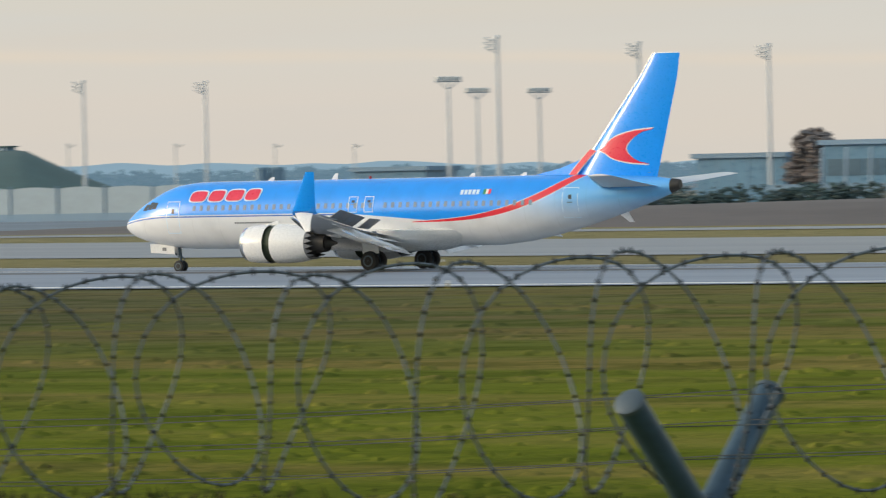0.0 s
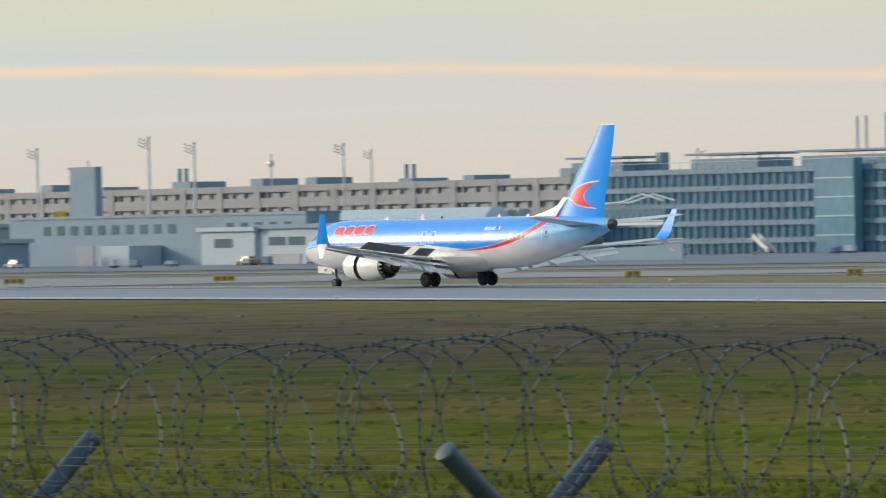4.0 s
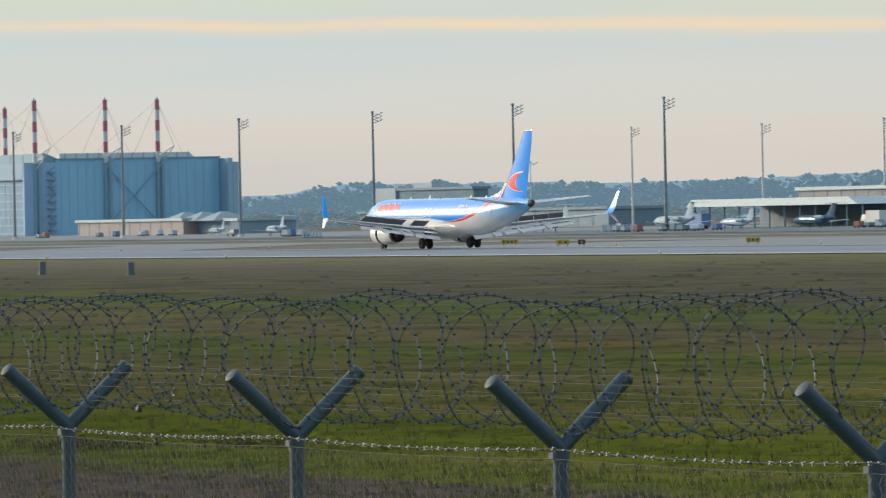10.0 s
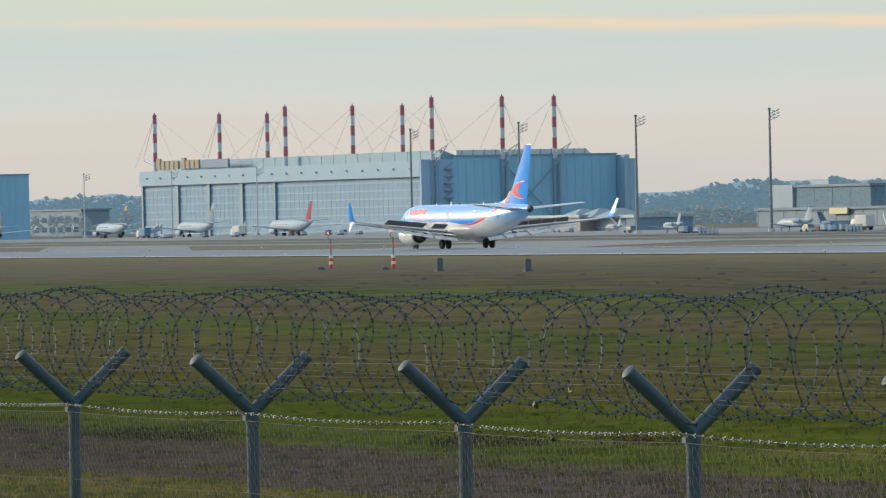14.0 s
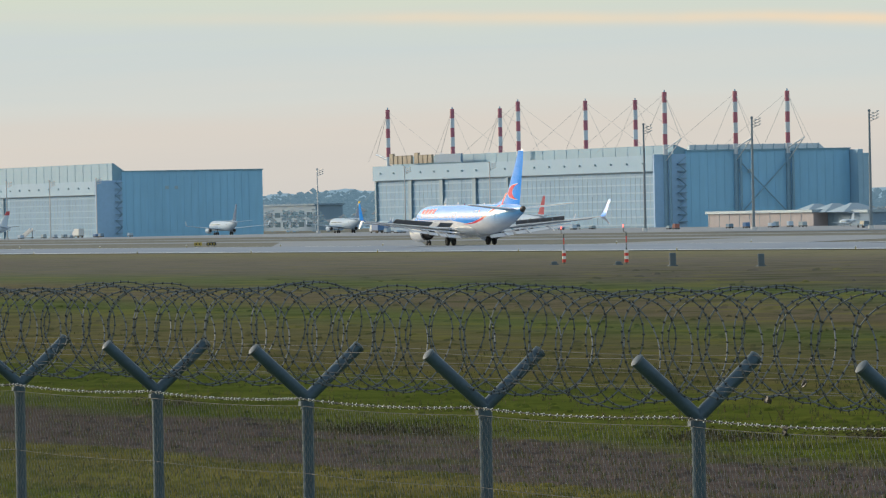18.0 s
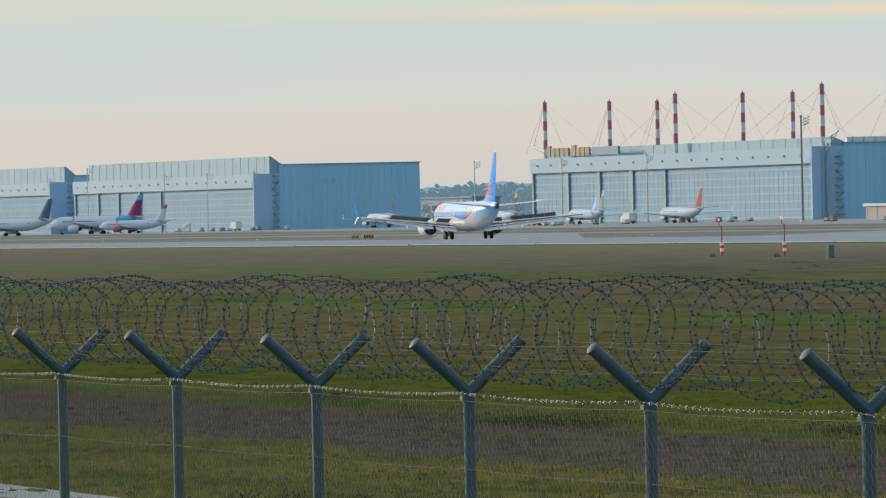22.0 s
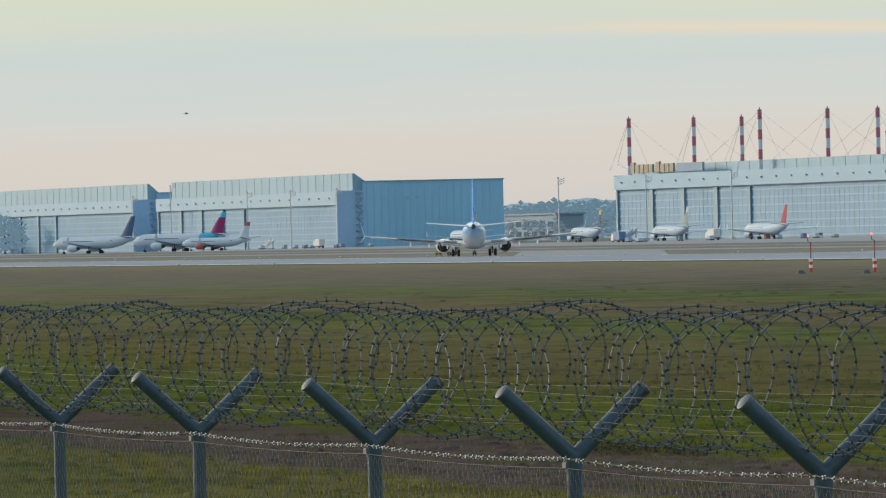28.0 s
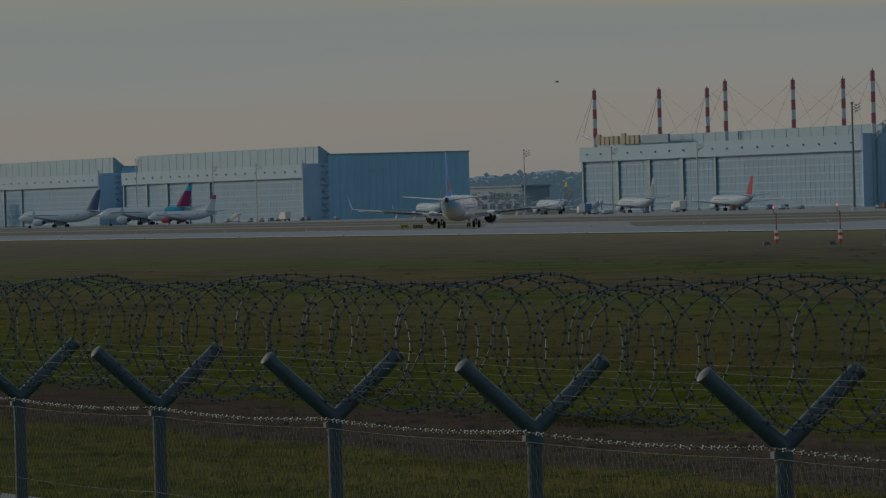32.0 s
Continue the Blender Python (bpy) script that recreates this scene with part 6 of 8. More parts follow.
for az0, pt in ((50.37, BANNER_ORANGE), (50.27, WHITE_WALL)):
    x = on(az0, 880)
    fl = thing("banner_pole", "tall upright banner on a pole", "banner", pose(x, 880, ground_z(x, 880)), "upright banners")
    part("pole", Mesh().tube([(0, 0, 0), (0, 0, 9.2)], 0.1, 6), MAST_STEEL, fl)
    part("cloth", Mesh().loft([[(0.12 + 0.15 * math.sin(z * 1.3), -0.03, z), (1.9 + 0.2 * math.sin(z * 1.1 + 1), 0.1, z), (1.9 + 0.2 * math.sin(z * 1.1 + 1), 0.16, z), (0.12 + 0.15 * math.sin(z * 1.3), 0.03, z)] for z in (3.4, 4.8, 6.2, 7.6, 9.0)]), pt, fl, "narrow upright cloth")
hall("long_shed", "long low grey shed behind the apron", on(46.4, 1150), on(44.9, 1150), 1150, 40, 8.2, GREY_WALL, GREY_DARK)
# a solid dark wall stands in for the shade under the deck
hall("parking_deck", "long low parking deck with a pale flat roof over a dark wall", on(43.35, 1250), on(38.4, 1250), 1250, 30, 7.0, WINDOW, METAL_ROOF, 40)

# long louvred blast fence along the eastern apron
bf = thing("blast_fence", "long dark blue-grey louvred blast fence along the apron", "fence")
BLAST = mat("dark_blast_fence_sheet", (0.042, 0.062, 0.085), 0.8, spec=0.1, var=0.25, scale=0.15, stretch=(1, 1, 3))
bx0, bx1, by = on(47.2, 715), on(37.4, 715), 715
part("rail", Mesh().box(bx0, bx1, by - 0.15, by + 0.15, 0.55, 0.75), COLUMN, bf)
sheet_ = part("sheet", Mesh().loft([[(0.1, -0.1, -1.1), (5.8, -0.1, -1.1), (5.8, 0.1, -1.1), (0.1, 0.1, -1.1)], [(0.1, 0.3, 0.5), (5.8, 0.3, 0.5), (5.8, 0.5, 0.5), (0.1, 0.5, 0.5)]]), BLAST, bf)
post_ = part("post", Mesh().box(-0.12, 0.12, -0.3, 0.0, -1.1, 0.9), COLUMN, bf)
sheet_.location = post_.location = (bx0, by, 0)
for k in range(1, int((bx1 - bx0) / 5.9)):
    share(sheet_, bf, Matrix.Translation((bx0 + 5.9 * k, by, 0)))
    share(post_, bf, Matrix.Translation((bx0 + 5.9 * k, by, 0)))

# small works building by the western apron
b = hall("works_building", "flat blue-grey works building with a white end", on(63.10, 1060), on(62.42, 1060), 1060, 6, high(0.225, 62.7, 2320), TEAL_DARK, GREY_DARK, 4)
part("white_end", Mesh().box(on(63.30, 1060), on(63.105, 1060), 1059, 1064, -1, high(0.25, 63.2, 2330)), WHITE_WALL, b)
part("penthouse", Mesh().box(on(62.98, 1060), on(62.82, 1060), 1061, 1065, 9, high(0.295, 62.9, 2320)), WHITE_WALL, b)
b = hall("apron_shed", "low blue-grey shed with dark bays at the apron", on(63.45, 960), on(61.2, 960), 960, 20, high(0.02, 62.3, 2060), GREY_DARK, GREY_WALL, 18)
part("lit_panel", Mesh().box(on(62.76, 960), on(62.6, 960), 958.5, 959.1, 3.2, 5.2), mat("cream_banner", (0.62, 0.55, 0.36), 0.6), b)
b = hall("brick_store", "low pinkish store building before the hangar gable", on(66.0, 845), on(65.05, 845), 845, 20, high(-0.01, 65.5, 2037), mat("pink_brick_wall", (0.36, 0.33, 0.335), 0.8, var=0.1, scale=0.3), METAL_ROOF, 10)
for k in range(3):
    x = on(65.3, 845) + k * 14
    part("tent_roof", Mesh().loft([[(x, 846, 3.6), (x + 13, 846, 3.6), (x + 13, 860, 3.6), (x, 860, 3.6)], [(x + 5.5, 852, 6.4), (x + 7, 852, 6.4), (x + 7, 854, 6.4), (x + 5.5, 854, 6.4)]]), METAL_ROOF, b)
hall("grey_store", "low grey store beside the hangar gable", on(65.03, 850), on(64.55, 850), 850, 20, high(-0.02, 64.8, 2000), GREY_WALL, METAL_ROOF, 6)
b = hall("grey_office", "pale three-storey office among trees", on(70.02, 1150), on(69.55, 1150), 1150, 15, high(0.14, 69.8, 3330), GREY_WALL, GREY_WALL)
windows_row(b, on(70.0, 1150), on(69.57, 1150), 1150, 6.0, 8.6, 6, 0.35)
windows_row(b, on(70.0, 1150), on(69.57, 1150), 1150, 1.0, 3.6, 6, 0.35)

# ======================= tower cranes =======================
CRANE = mat("pale_crane_lattice", (0.50, 0.50, 0.50), 0.5, 0.1, var=0.1, scale=0.3)
CRANE_RED = mat("faded_red_crane", (0.36, 0.25, 0.24), 0.5, var=0.1, scale=0.3)


def crane(az, r, top, back, jib, turn):
    x, y = at(az, r)
    c = thing("tower_crane", "pale lattice tower crane with a long jib", "crane", pose(x, y, ground_z(x, y), 0, 0, turn))
    h = top - 4.2
    m = Mesh()
    for sx in (-0.9, 0.9):
        for sy in (-0.9, 0.9):
            m.tube([(sx, sy, 0), (sx, sy, h)], 0.17, 4)
    for k in range(int(h / 2)):
        z = k * 2
        m.tube([(-0.9, -0.9, z), (0.9, -0.9, z + 2)], 0.1, 3)
        m.tube([(0.9, 0.9, z), (0.9, -0.9, z + 2)], 0.1, 3)
    part("mast", m, CRANE, c)
    part("tower_top", Mesh().tube([(0, 0, h), (0, 0, top)], [0.45, 0.12], 4), CRANE_RED, c)
    for nm, L_ in (("jib", jib), ("counter_jib", -back)):
        m = Mesh()
        n = max(3, int(abs(L_) / 2.5))
        m.tube([(0, -0.6, h), (L_, -0.6, h)], 0.14, 4).tube([(0, 0.6, h), (L_, 0.6, h)], 0.14, 4).tube([(0, 0, h + 1.2), (L_, 0, h + 1.2)], 0.13, 4)
        for k in range(n):
            m.tube([(L_ * k / n, -0.6, h), (L_ * (k + 0.5) / n, 0, h + 1.2), (L_ * (k + 1) / n, -0.6, h)], 0.05, 3)
        part(nm, m, CRANE, c)
    part("counterweight", Mesh().bevel_box(-back - 0.3, -back + 1.9, -0.8, 0.8, h - 1.7, h, 0.15), CRANE_RED, c)
    part("cab", Mesh().bevel_box(1.0, 3.0, -1.9, -0.7, h - 2.2, h - 0.2, 0.2), WHITE_WALL, c)
    part("pendant", Mesh().tube([(0, 0, top), (jib * 0.66, 0, h + 1.2)], 0.035, 4), CABLE, c)
    part("pendant", Mesh().tube([(0, 0, top), (-back * 0.9, 0, h + 1.0)], 0.035, 4), CABLE, c)
    part("hook_line", Mesh().tube([(jib * 0.3, 0, h), (jib * 0.3, 0, h - 6)], 0.06, 4), CABLE, c)


crane(58.08, 2150, high(0.735, 58, 2150), 8, 34, 50)
crane(57.655, 2150, high(0.865, 57.7, 2150), 8, 28, 52)


# ======================= woods, mound and bank =======================
def leaf_material(name, cols, rough=0.9, glow=None):
    m = bpy.data.materials.new(name)
    m.use_nodes = True
    nt = m.node_tree
    b = nt.nodes["Principled BSDF"]
    b.inputs["Roughness"].default_value, b.inputs["Specular IOR Level"].default_value = rough, 0.15
    g = nt.nodes.new("ShaderNodeNewGeometry")
    r = nt.nodes.new("ShaderNodeValToRGB")
    while len(r.color_ramp.elements) < len(cols):
        r.color_ramp.elements.new(0.5)
    for k, (e, c) in enumerate(zip(r.color_ramp.elements, cols)):
        e.position, e.color = k / (len(cols) - 1), (*c, 1)
    nt.links.new(g.outputs["Random Per Island"], r.inputs[0])
    nt.links.new(r.outputs[0], b.inputs["Base Color"])
    if glow:        # haze over far woods and hedges, put in as emission
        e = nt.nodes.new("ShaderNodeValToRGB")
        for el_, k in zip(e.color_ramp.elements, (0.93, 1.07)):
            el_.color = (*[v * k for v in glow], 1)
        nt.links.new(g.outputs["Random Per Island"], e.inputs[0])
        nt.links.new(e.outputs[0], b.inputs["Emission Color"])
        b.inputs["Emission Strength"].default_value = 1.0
    return m


# far wood and autumn hedge emit a blue that stands in for haze
WOOD_FAR = leaf_material("haze_glow_far_wood", [(0.018, 0.030, 0.026), (0.024, 0.036, 0.030), (0.030, 0.036, 0.032), (0.034, 0.032, 0.030)], glow=(0.118, 0.20, 0.265))
WOOD_NEAR = leaf_material("haze_glow_autumn_hedge", [(0.10, 0.14, 0.15), (0.11, 0.15, 0.155), (0.18, 0.145, 0.12), (0.22, 0.14, 0.10), (0.11, 0.15, 0.15)], glow=(0.075, 0.125, 0.16))
WOOD_HEDGE = leaf_material("dark_hedge_leaves", [(0.045, 0.075, 0.082), (0.055, 0.09, 0.085), (0.07, 0.08, 0.07), (0.05, 0.085, 0.095), (0.06, 0.095, 0.08)])
# brown leaves greyed so that the colour holds the haze
LEAF_BROWN = leaf_material("hazed_brown_autumn_leaves", [(0.17, 0.155, 0.15), (0.20, 0.165, 0.15), (0.145, 0.14, 0.14), (0.19, 0.16, 0.145)])
BARK = mat("grey_brown_bark", (0.11, 0.09, 0.075), 0.9, var=0.2, scale=1.0)


def clump(m, c, r, rng):
    """A small ragged leaf clump of eight facets."""
    a = rng.uniform(0, 3.14)
    ca, sa = math.cos(a) * r, math.sin(a) * r
    j = [rng.uniform(0.7, 1.25) for _ in range(6)]
    x, y, z = c
    m.add([(x + ca * j[0], y + sa * j[0], z), (x - sa * j[1], y + ca * j[1], z + r * 0.15), (x - ca * j[2], y - sa * j[2], z), (x + sa * j[3], y - ca * j[3], z - r * 0.1),
           (x, y, z + r * 0.62 * j[4]), (x, y, z - r * 0.6 * j[5])],
          [(0, 1, 4), (1, 2, 4), (2, 3, 4), (3, 0, 4), (1, 0, 5), (2, 1, 5), (3, 2, 5), (0, 3, 5)])


def crown_clumps(m, x, y, zb, h, w, n, rng, size=0.16):
    """Fill one tree's crown with clumps, thinner towards its top and rim."""
    lobes = [(rng.uniform(-0.35, 0.35) * w, rng.uniform(-0.35, 0.35) * w, rng.uniform(0.3, 0.70) * h, rng.uniform(0.24, 0.40)) for _ in range(5)] + [(0, 0, 0.62 * h, 0.42)]
    for _ in range(n):
        lx, ly, lz, lr = rng.choice(lobes)
        d = Vector((rng.gauss(0, 1), rng.gauss(0, 1), rng.gauss(0, 1))).normalized() * (rng.random() ** 0.4)
        clump(m, (x + lx + d.x * lr * w, y + ly + d.y * lr * w, zb + lz + d.z * lr * h * 0.62), size * w * rng.uniform(0.6, 1.3), rng)


def wood_tree(m, x, y, zb, h, w, n, rng):
    """One far broad-leaved tree: a lumpy rounded crown that reaches down to the undergrowth."""
    lobes = [(rng.uniform(-0.3, 0.3) * w, rng.uniform(0.45, 0.74) * h, rng.uniform(0.28, 0.40) * w) for _ in range(4)] + [(0, 0.70 * h, 0.36 * w), (-0.2 * w, 0.35 * h, 0.38 * w), (0.2 * w, 0.30 * h, 0.38 * w)]
    for _ in range(n):
        lx, lz, lr = rng.choice(lobes)
        d = Vector((rng.gauss(0, 1), rng.gauss(0, 1), rng.gauss(0, 1))).normalized() * (rng.random() ** 0.3)
        clump(m, (x + lx + d.x * lr, y + d.y * lr, zb + min(h, lz + d.z * min(lr, 0.26 * h))), w * rng.uniform(0.07, 0.13), rng)


def top_el(az):
    """Elevation of the wood's outline along the horizon."""
    pts = [(24, 0.20), (33, 0.18), (39, 0.19), (43, 0.22), (47, 0.20), (56, 0.30), (58.5, 0.33), (60, 0.29), (61.2, 0.27), (62.5, 0.30), (63.6, 0.31), (64.3, 0.20), (65, 0.12), (68.5, 0.26), (69.3, 0.29), (70.2, 0.24), (73, 0.26), (77, 0.24)]
    for (a, b), (c, d) in zip(pts, pts[1:]):
        if a <= az <= c:
            return b + (d - b) * (az - a) / (c - a)
    return 0.2


def far_woods():
    rng = random.Random(31)
    m = Mesh()
    az = 25.0
    while az < 77:
        r = rng.uniform(3300, 3700)
        h = (7 + r * math.tan(radians(top_el(az)))) * rng.uniform(0.94, 1.03) * (1 + 0.10 * noise.noise((az * 2.3, 1.7, 0))) + 1
        x, y = at(az, r)
        if not (47.5 < az < 55.8 or 65.4 < az < 68.2):
            wood_tree(m, x, y, -3.0, h, rng.uniform(13, 24), 100, rng)
        az += rng.uniform(0.05, 0.10)
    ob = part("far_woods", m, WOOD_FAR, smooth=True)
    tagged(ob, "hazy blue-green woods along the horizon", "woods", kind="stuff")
    m = Mesh()
    for a0, a1, lo, hi, r0 in ((59.2, 64.6, 0.05, 0.14, 2450), (69.0, 70.05, 0.06, 0.18, 3000), (38.4, 46.0, 0.02, 0.07, 2050), (64.2, 65.2, 0.0, 0.06, 2500), (28.0, 34, 0.05, 0.13, 2600)):
        az = a0
        while az < a1:
            r = r0 + rng.uniform(-60, 90)
            h = 4 + 2 + r * math.tan(radians(rng.uniform(lo, hi)))
            x, y = at(az, r)
            crown_clumps(m, x, y, -2.0, h, rng.uniform(6, 10), 60, rng, 0.12)
            az += rng.uniform(0.08, 0.17)
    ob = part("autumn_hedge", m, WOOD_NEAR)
    tagged(ob, "hedges and bushes with autumn colours under painted haze", "hedge", kind="stuff")
    m = Mesh()
    for a0, a1, lo, hi, r0 in ((38.0, 46.3, -0.03, 0.07, 1000), (27.0, 34.4, -0.07, 0.06, 930)):
        az = a0
        while az < a1:
            r = r0 + rng.uniform(-40, 60)
            h = 5 + r * math.tan(radians(rng.uniform(lo, hi) + 0.03 * noise.noise((az * 3.1, 4.0, 0))))
            x, y = at(az, r)
            wood_tree(m, x, y, -1.6, h, rng.uniform(3.5, 6.5), 60, rng)
            az += rng.uniform(0.06, 0.13)
    tagged(part("apron_hedge", m, WOOD_HEDGE), "dark green hedge and young trees along the apron road", "hedge", kind="stuff")


far_woods()


def far_ridge():
    """Plain backdrop of distance: the last hazy hills on the horizon."""
    m = Mesh()
    az, k = 20.0, 0
    while az < 84:
        el = 0.17 + 0.05 * noise.noise((az * 0.5, 3.1, 0)) + 0.03 * noise.noise((az * 2.1, 7.7, 0)) + 0.05 * smoothstep(52, 60, az) + 0.085 * (1 - smoothstep(46, 52, az)) * smoothstep(29, 36, az)
        el = max(el, top_el(az) - 0.016 + 0.02 * noise.noise((az * 3.7, 1.1, 0)) + 0.014 * noise.noise((az * 13.0, 2.3, 0)))
        for e in (-0.25, el):
            x, y = at(az, 4450)
            m.v.append((x, y, high(e, az, 4450)))
        az += 0.04
        k += 1
    m.f = [(2 * i, 2 * i + 2, 2 * i + 3, 2 * i + 1) for i in range(k - 1)]
    # the hills' haze is put in as blue base colour and emission
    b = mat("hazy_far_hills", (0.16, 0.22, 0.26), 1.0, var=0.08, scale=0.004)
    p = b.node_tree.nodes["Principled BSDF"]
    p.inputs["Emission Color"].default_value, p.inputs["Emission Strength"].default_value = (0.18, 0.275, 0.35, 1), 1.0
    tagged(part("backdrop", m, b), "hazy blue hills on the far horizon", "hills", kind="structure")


far_ridge()


def autumn_tree(az, r, h, w):
    rng = random.Random(int(az * 100))
    x, y = at(az, r)
    zb = ground_z(x, y)
    t = thing("tree", "brown autumn tree with a ragged crown", "tree", pose(x, y, zb))
    part("trunk", Mesh().tube([(0, 0, -0.2), (0.15, 0, h * 0.3), (0.05, 0.1, h * 0.75)], [0.32, 0.22, 0.06], 8), BARK, t)
    for k in range(6):
        a = k * 1.05
        part("limb", Mesh().tube([(0.1, 0, h * (0.25 + 0.06 * k)), (math.cos(a) * w * 0.3, math.sin(a) * w * 0.3, h * (0.45 + 0.07 * k))], [0.12, 0.04], 5), BARK, t)
    m = Mesh()
    wood_tree(m, 0, 0, 0.6, h, w, 900, rng)
    part("crown", m, LEAF_BROWN, t, "brown ragged foliage")


autumn_tree(29.20, 1150, high(0.44, 29.2, 1150) + 1.5, 9.5)
autumn_tree(45.7, 1500, 7.0, 6.0)

# the mound's green is blued to imitate haze in front of it
MOUND = mat("hazed_green_mound_grass", (0.070, 0.122, 0.118), 0.95, var=0.25, scale=0.06, bump=0.0)


def mound():
    m = Mesh()
    prof = [(34.9, -0.12), (35.5, 0.04), (35.95, 0.22), (36.3, 0.39), (36.42, 0.405), (36.85, 0.405), (37.05, 0.34), (37.6, 0.20), (38.2, 0.05), (39.0, -0.10)]
    n = 16
    rng = random.Random(3)
    for az, el in prof:
        ring = []
        for k in range(n + 1):
            t = k / n
            r = 1500 + 140 * (t - 0.5)
            x, y = at(az, r)
            z = max(-2.0, (high(el, az, 1500) + 2) * math.sin(math.pi * t) ** 0.7 - 2 + rng.uniform(-0.25, 0.25))
            ring.append((x, y, z))
        m.v.extend(ring)
    k = n + 1
    m.f = [(i * k + j, i * k + j + 1, (i + 1) * k + j + 1, (i + 1) * k + j) for i in range(len(prof) - 1) for j in range(n)]
    ob = part("grass_mound", m, MOUND, smooth=True)
    tagged(ob, "dark green grassy viewing mound beyond the airfield", "mound", kind="structure")
    h = thing("viewing_hut", "small flat hut on top of the mound", "hut")
    x, y = at(36.6, 1500)
    z = high(0.40, 36.6, 1500) - 0.3
    part("wall", Mesh().box(x - 5, x + 5, y - 2, y + 2, z, z + 1.1), GREY_DARK, h)
    part("roof", Mesh().box(x - 5.6, x + 5.6, y - 2.4, y + 2.4, z + 1.1, z + 1.4), MOUND, h)


mound()

BANK = mat("brown_earth_bank", (0.108, 0.094, 0.09), 0.95, var=0.3, scale=0.1, stretch=(0.4, 1, 1))


def bank():
    m = Mesh()
    xs = [-470 + 14 * k for k in range(60)]
    rng = random.Random(8)
    for x in xs:
        rise = smoothstep(-470, -330, x)
        zb = ground_z(x, 560)
        for y, z in ((575, 0.0), (583, 1.1), (592, 2.1), (602, 2.4), (625, 2.3), (640, 0)):
            m.v.append((x, y, zb + (z * rise + rng.uniform(-0.12, 0.12) if z else -0.1)))
    m.f = [(i * 6 + j, (i + 1) * 6 + j, (i + 1) * 6 + j + 1, i * 6 + j + 1) for i in range(len(xs) - 1) for j in range(5)]
    tagged(part("earth_bank", m, BANK, smooth=True), "long dark brown earth bank behind the taxiway", "earth bank", kind="structure")


bank()
MESH_DARK = mat("grey_green_fence_steel", (0.07, 0.095, 0.10), 0.6, var=0.15, scale=1.0)
bank_fence = thing("bank_fence", "grey steel fence along the earth bank", "fence", pose(0, 606, 0))
fp = part("post", Mesh().tube([(0, 0, 1.3), (0, 0, 3.5)], 0.07, 5), MESH_DARK, bank_fence)
fp.location = (-330, 0, 0)
fr = part("mesh_panel", Mesh().box(0.1, 3.9, -0.02, 0.02, 1.5, 2.6).box(0.1, 3.9, -0.03, 0.03, 2.95, 3.02).box(0.1, 3.9, -0.03, 0.03, 3.3, 3.37), MESH_DARK, bank_fence)
fr.location = (-330, 0, 0)
for k in range(1, 120):
    share(fp, bank_fence, Matrix.Translation((-330 + 4 * k, 0, 0)))
    share(fr, bank_fence, Matrix.Translation((-330 + 4 * k, 0, 0)))

# grey noise wall with humped panels, haze tinted into the panel colour
WALL_PANEL = mat("hazed_grey_wall_panel", (0.29, 0.36, 0.405), 0.7, var=0.12, scale=0.1)
nw = thing("noise_wall", "long pale grey noise wall of curved panels", "wall")
x0, x1, wy = -730.0, -590.0, 880.0
part("footing", Mesh().box(x0, x1, wy - 0.4, wy + 0.4, -1.6, 0.6), GREY_WALL, nw)
pn = None
for k in range(14):
    w = 10.0
    pts = [(0.15, 0.6)] + [(0.15 + (w - 0.3) * j / 6, 4.9 + 0.3 * math.sin(math.pi * j / 6)) for j in range(7)] + [(w - 0.15, 0.6)]
    if pn is None:
        pn = part("wall_panel", Mesh().loft([[(a, -0.2, b) for a, b in pts], [(a, 0.2, b) for a, b in pts]]), WALL_PANEL, nw)
        pn.location = (x0, wy, 0)
        po = part("wall_post", Mesh().tube([(0, -0.35, -1), (0, -0.35, 5.4)], 0.14, 6), GREY_WALL, nw)
        po.location = (x0, wy, 0)
    else:
        share(pn, nw, Matrix.Translation((x0 + w * k, wy, 0)))
        share(po, nw, Matrix.Translation((x0 + w * k, wy, 0)))

# terminal corner, pavilion and tanks east
b = hall("glazed_pavilion", "modern pavilion with dark glazing and an overhanging roof", on(29.1, 1000), on(27.6, 1000), 1000, 30, high(0.31, 28.8, 1140), TEAL_DARK, GREY_WALL, 0, -2)
windows_row(b, on(29.08, 1000), on(27.7, 1000), 1000, 4.6, 7.6, 8, 0.1)
part("terrace", Mesh().box(on(29.45, 996), on(27.5, 996), 990, 999.8, -2, 3.2), GREY_DARK, b, "dark terrace storey")
for k in range(6):
    x = on(29.1, 995) + k * 5
    part("slanted_column", Mesh().tube([(x, 994, 3.2), (x + 1.4, 992, 9.6)], 0.25, 6), WHITE_WALL, b)
hall("dark_store", "dark low store buildings by the airfield edge", on(30.25, 1020), on(29.45, 1020), 1020, 5, high(0.21, 29.8, 1170), TEAL_DARK, GREY_DARK, 5, -2)
hall("flat_pavilion", "dark pavilion under a flat roof", on(33.35, 1100), on(32.7, 1100), 1100, 12, high(0.15, 33, 1310), TEAL_DARK, GREY_DARK, 4, -2)
for k in range(2):
    x, y = at(34.18 - k * 0.14, 1300)
    tk = thing("storage_tank", "dark grey upright storage tank", "tank", pose(x, y, -2), "dark storage tanks")
    part("shell", Mesh().tube([(0, 0, 0), (0, 0, high(0.2, 34, 1300) + 2)], 1.45, 14), GREY_DARK, tk, smooth=True)
    part("rim", Mesh().tube([(0, 0, high(0.2, 34, 1300) + 1.6), (0, 0, high(0.2, 34, 1300) + 2.1)], 1.55, 14), COLUMN, tk)


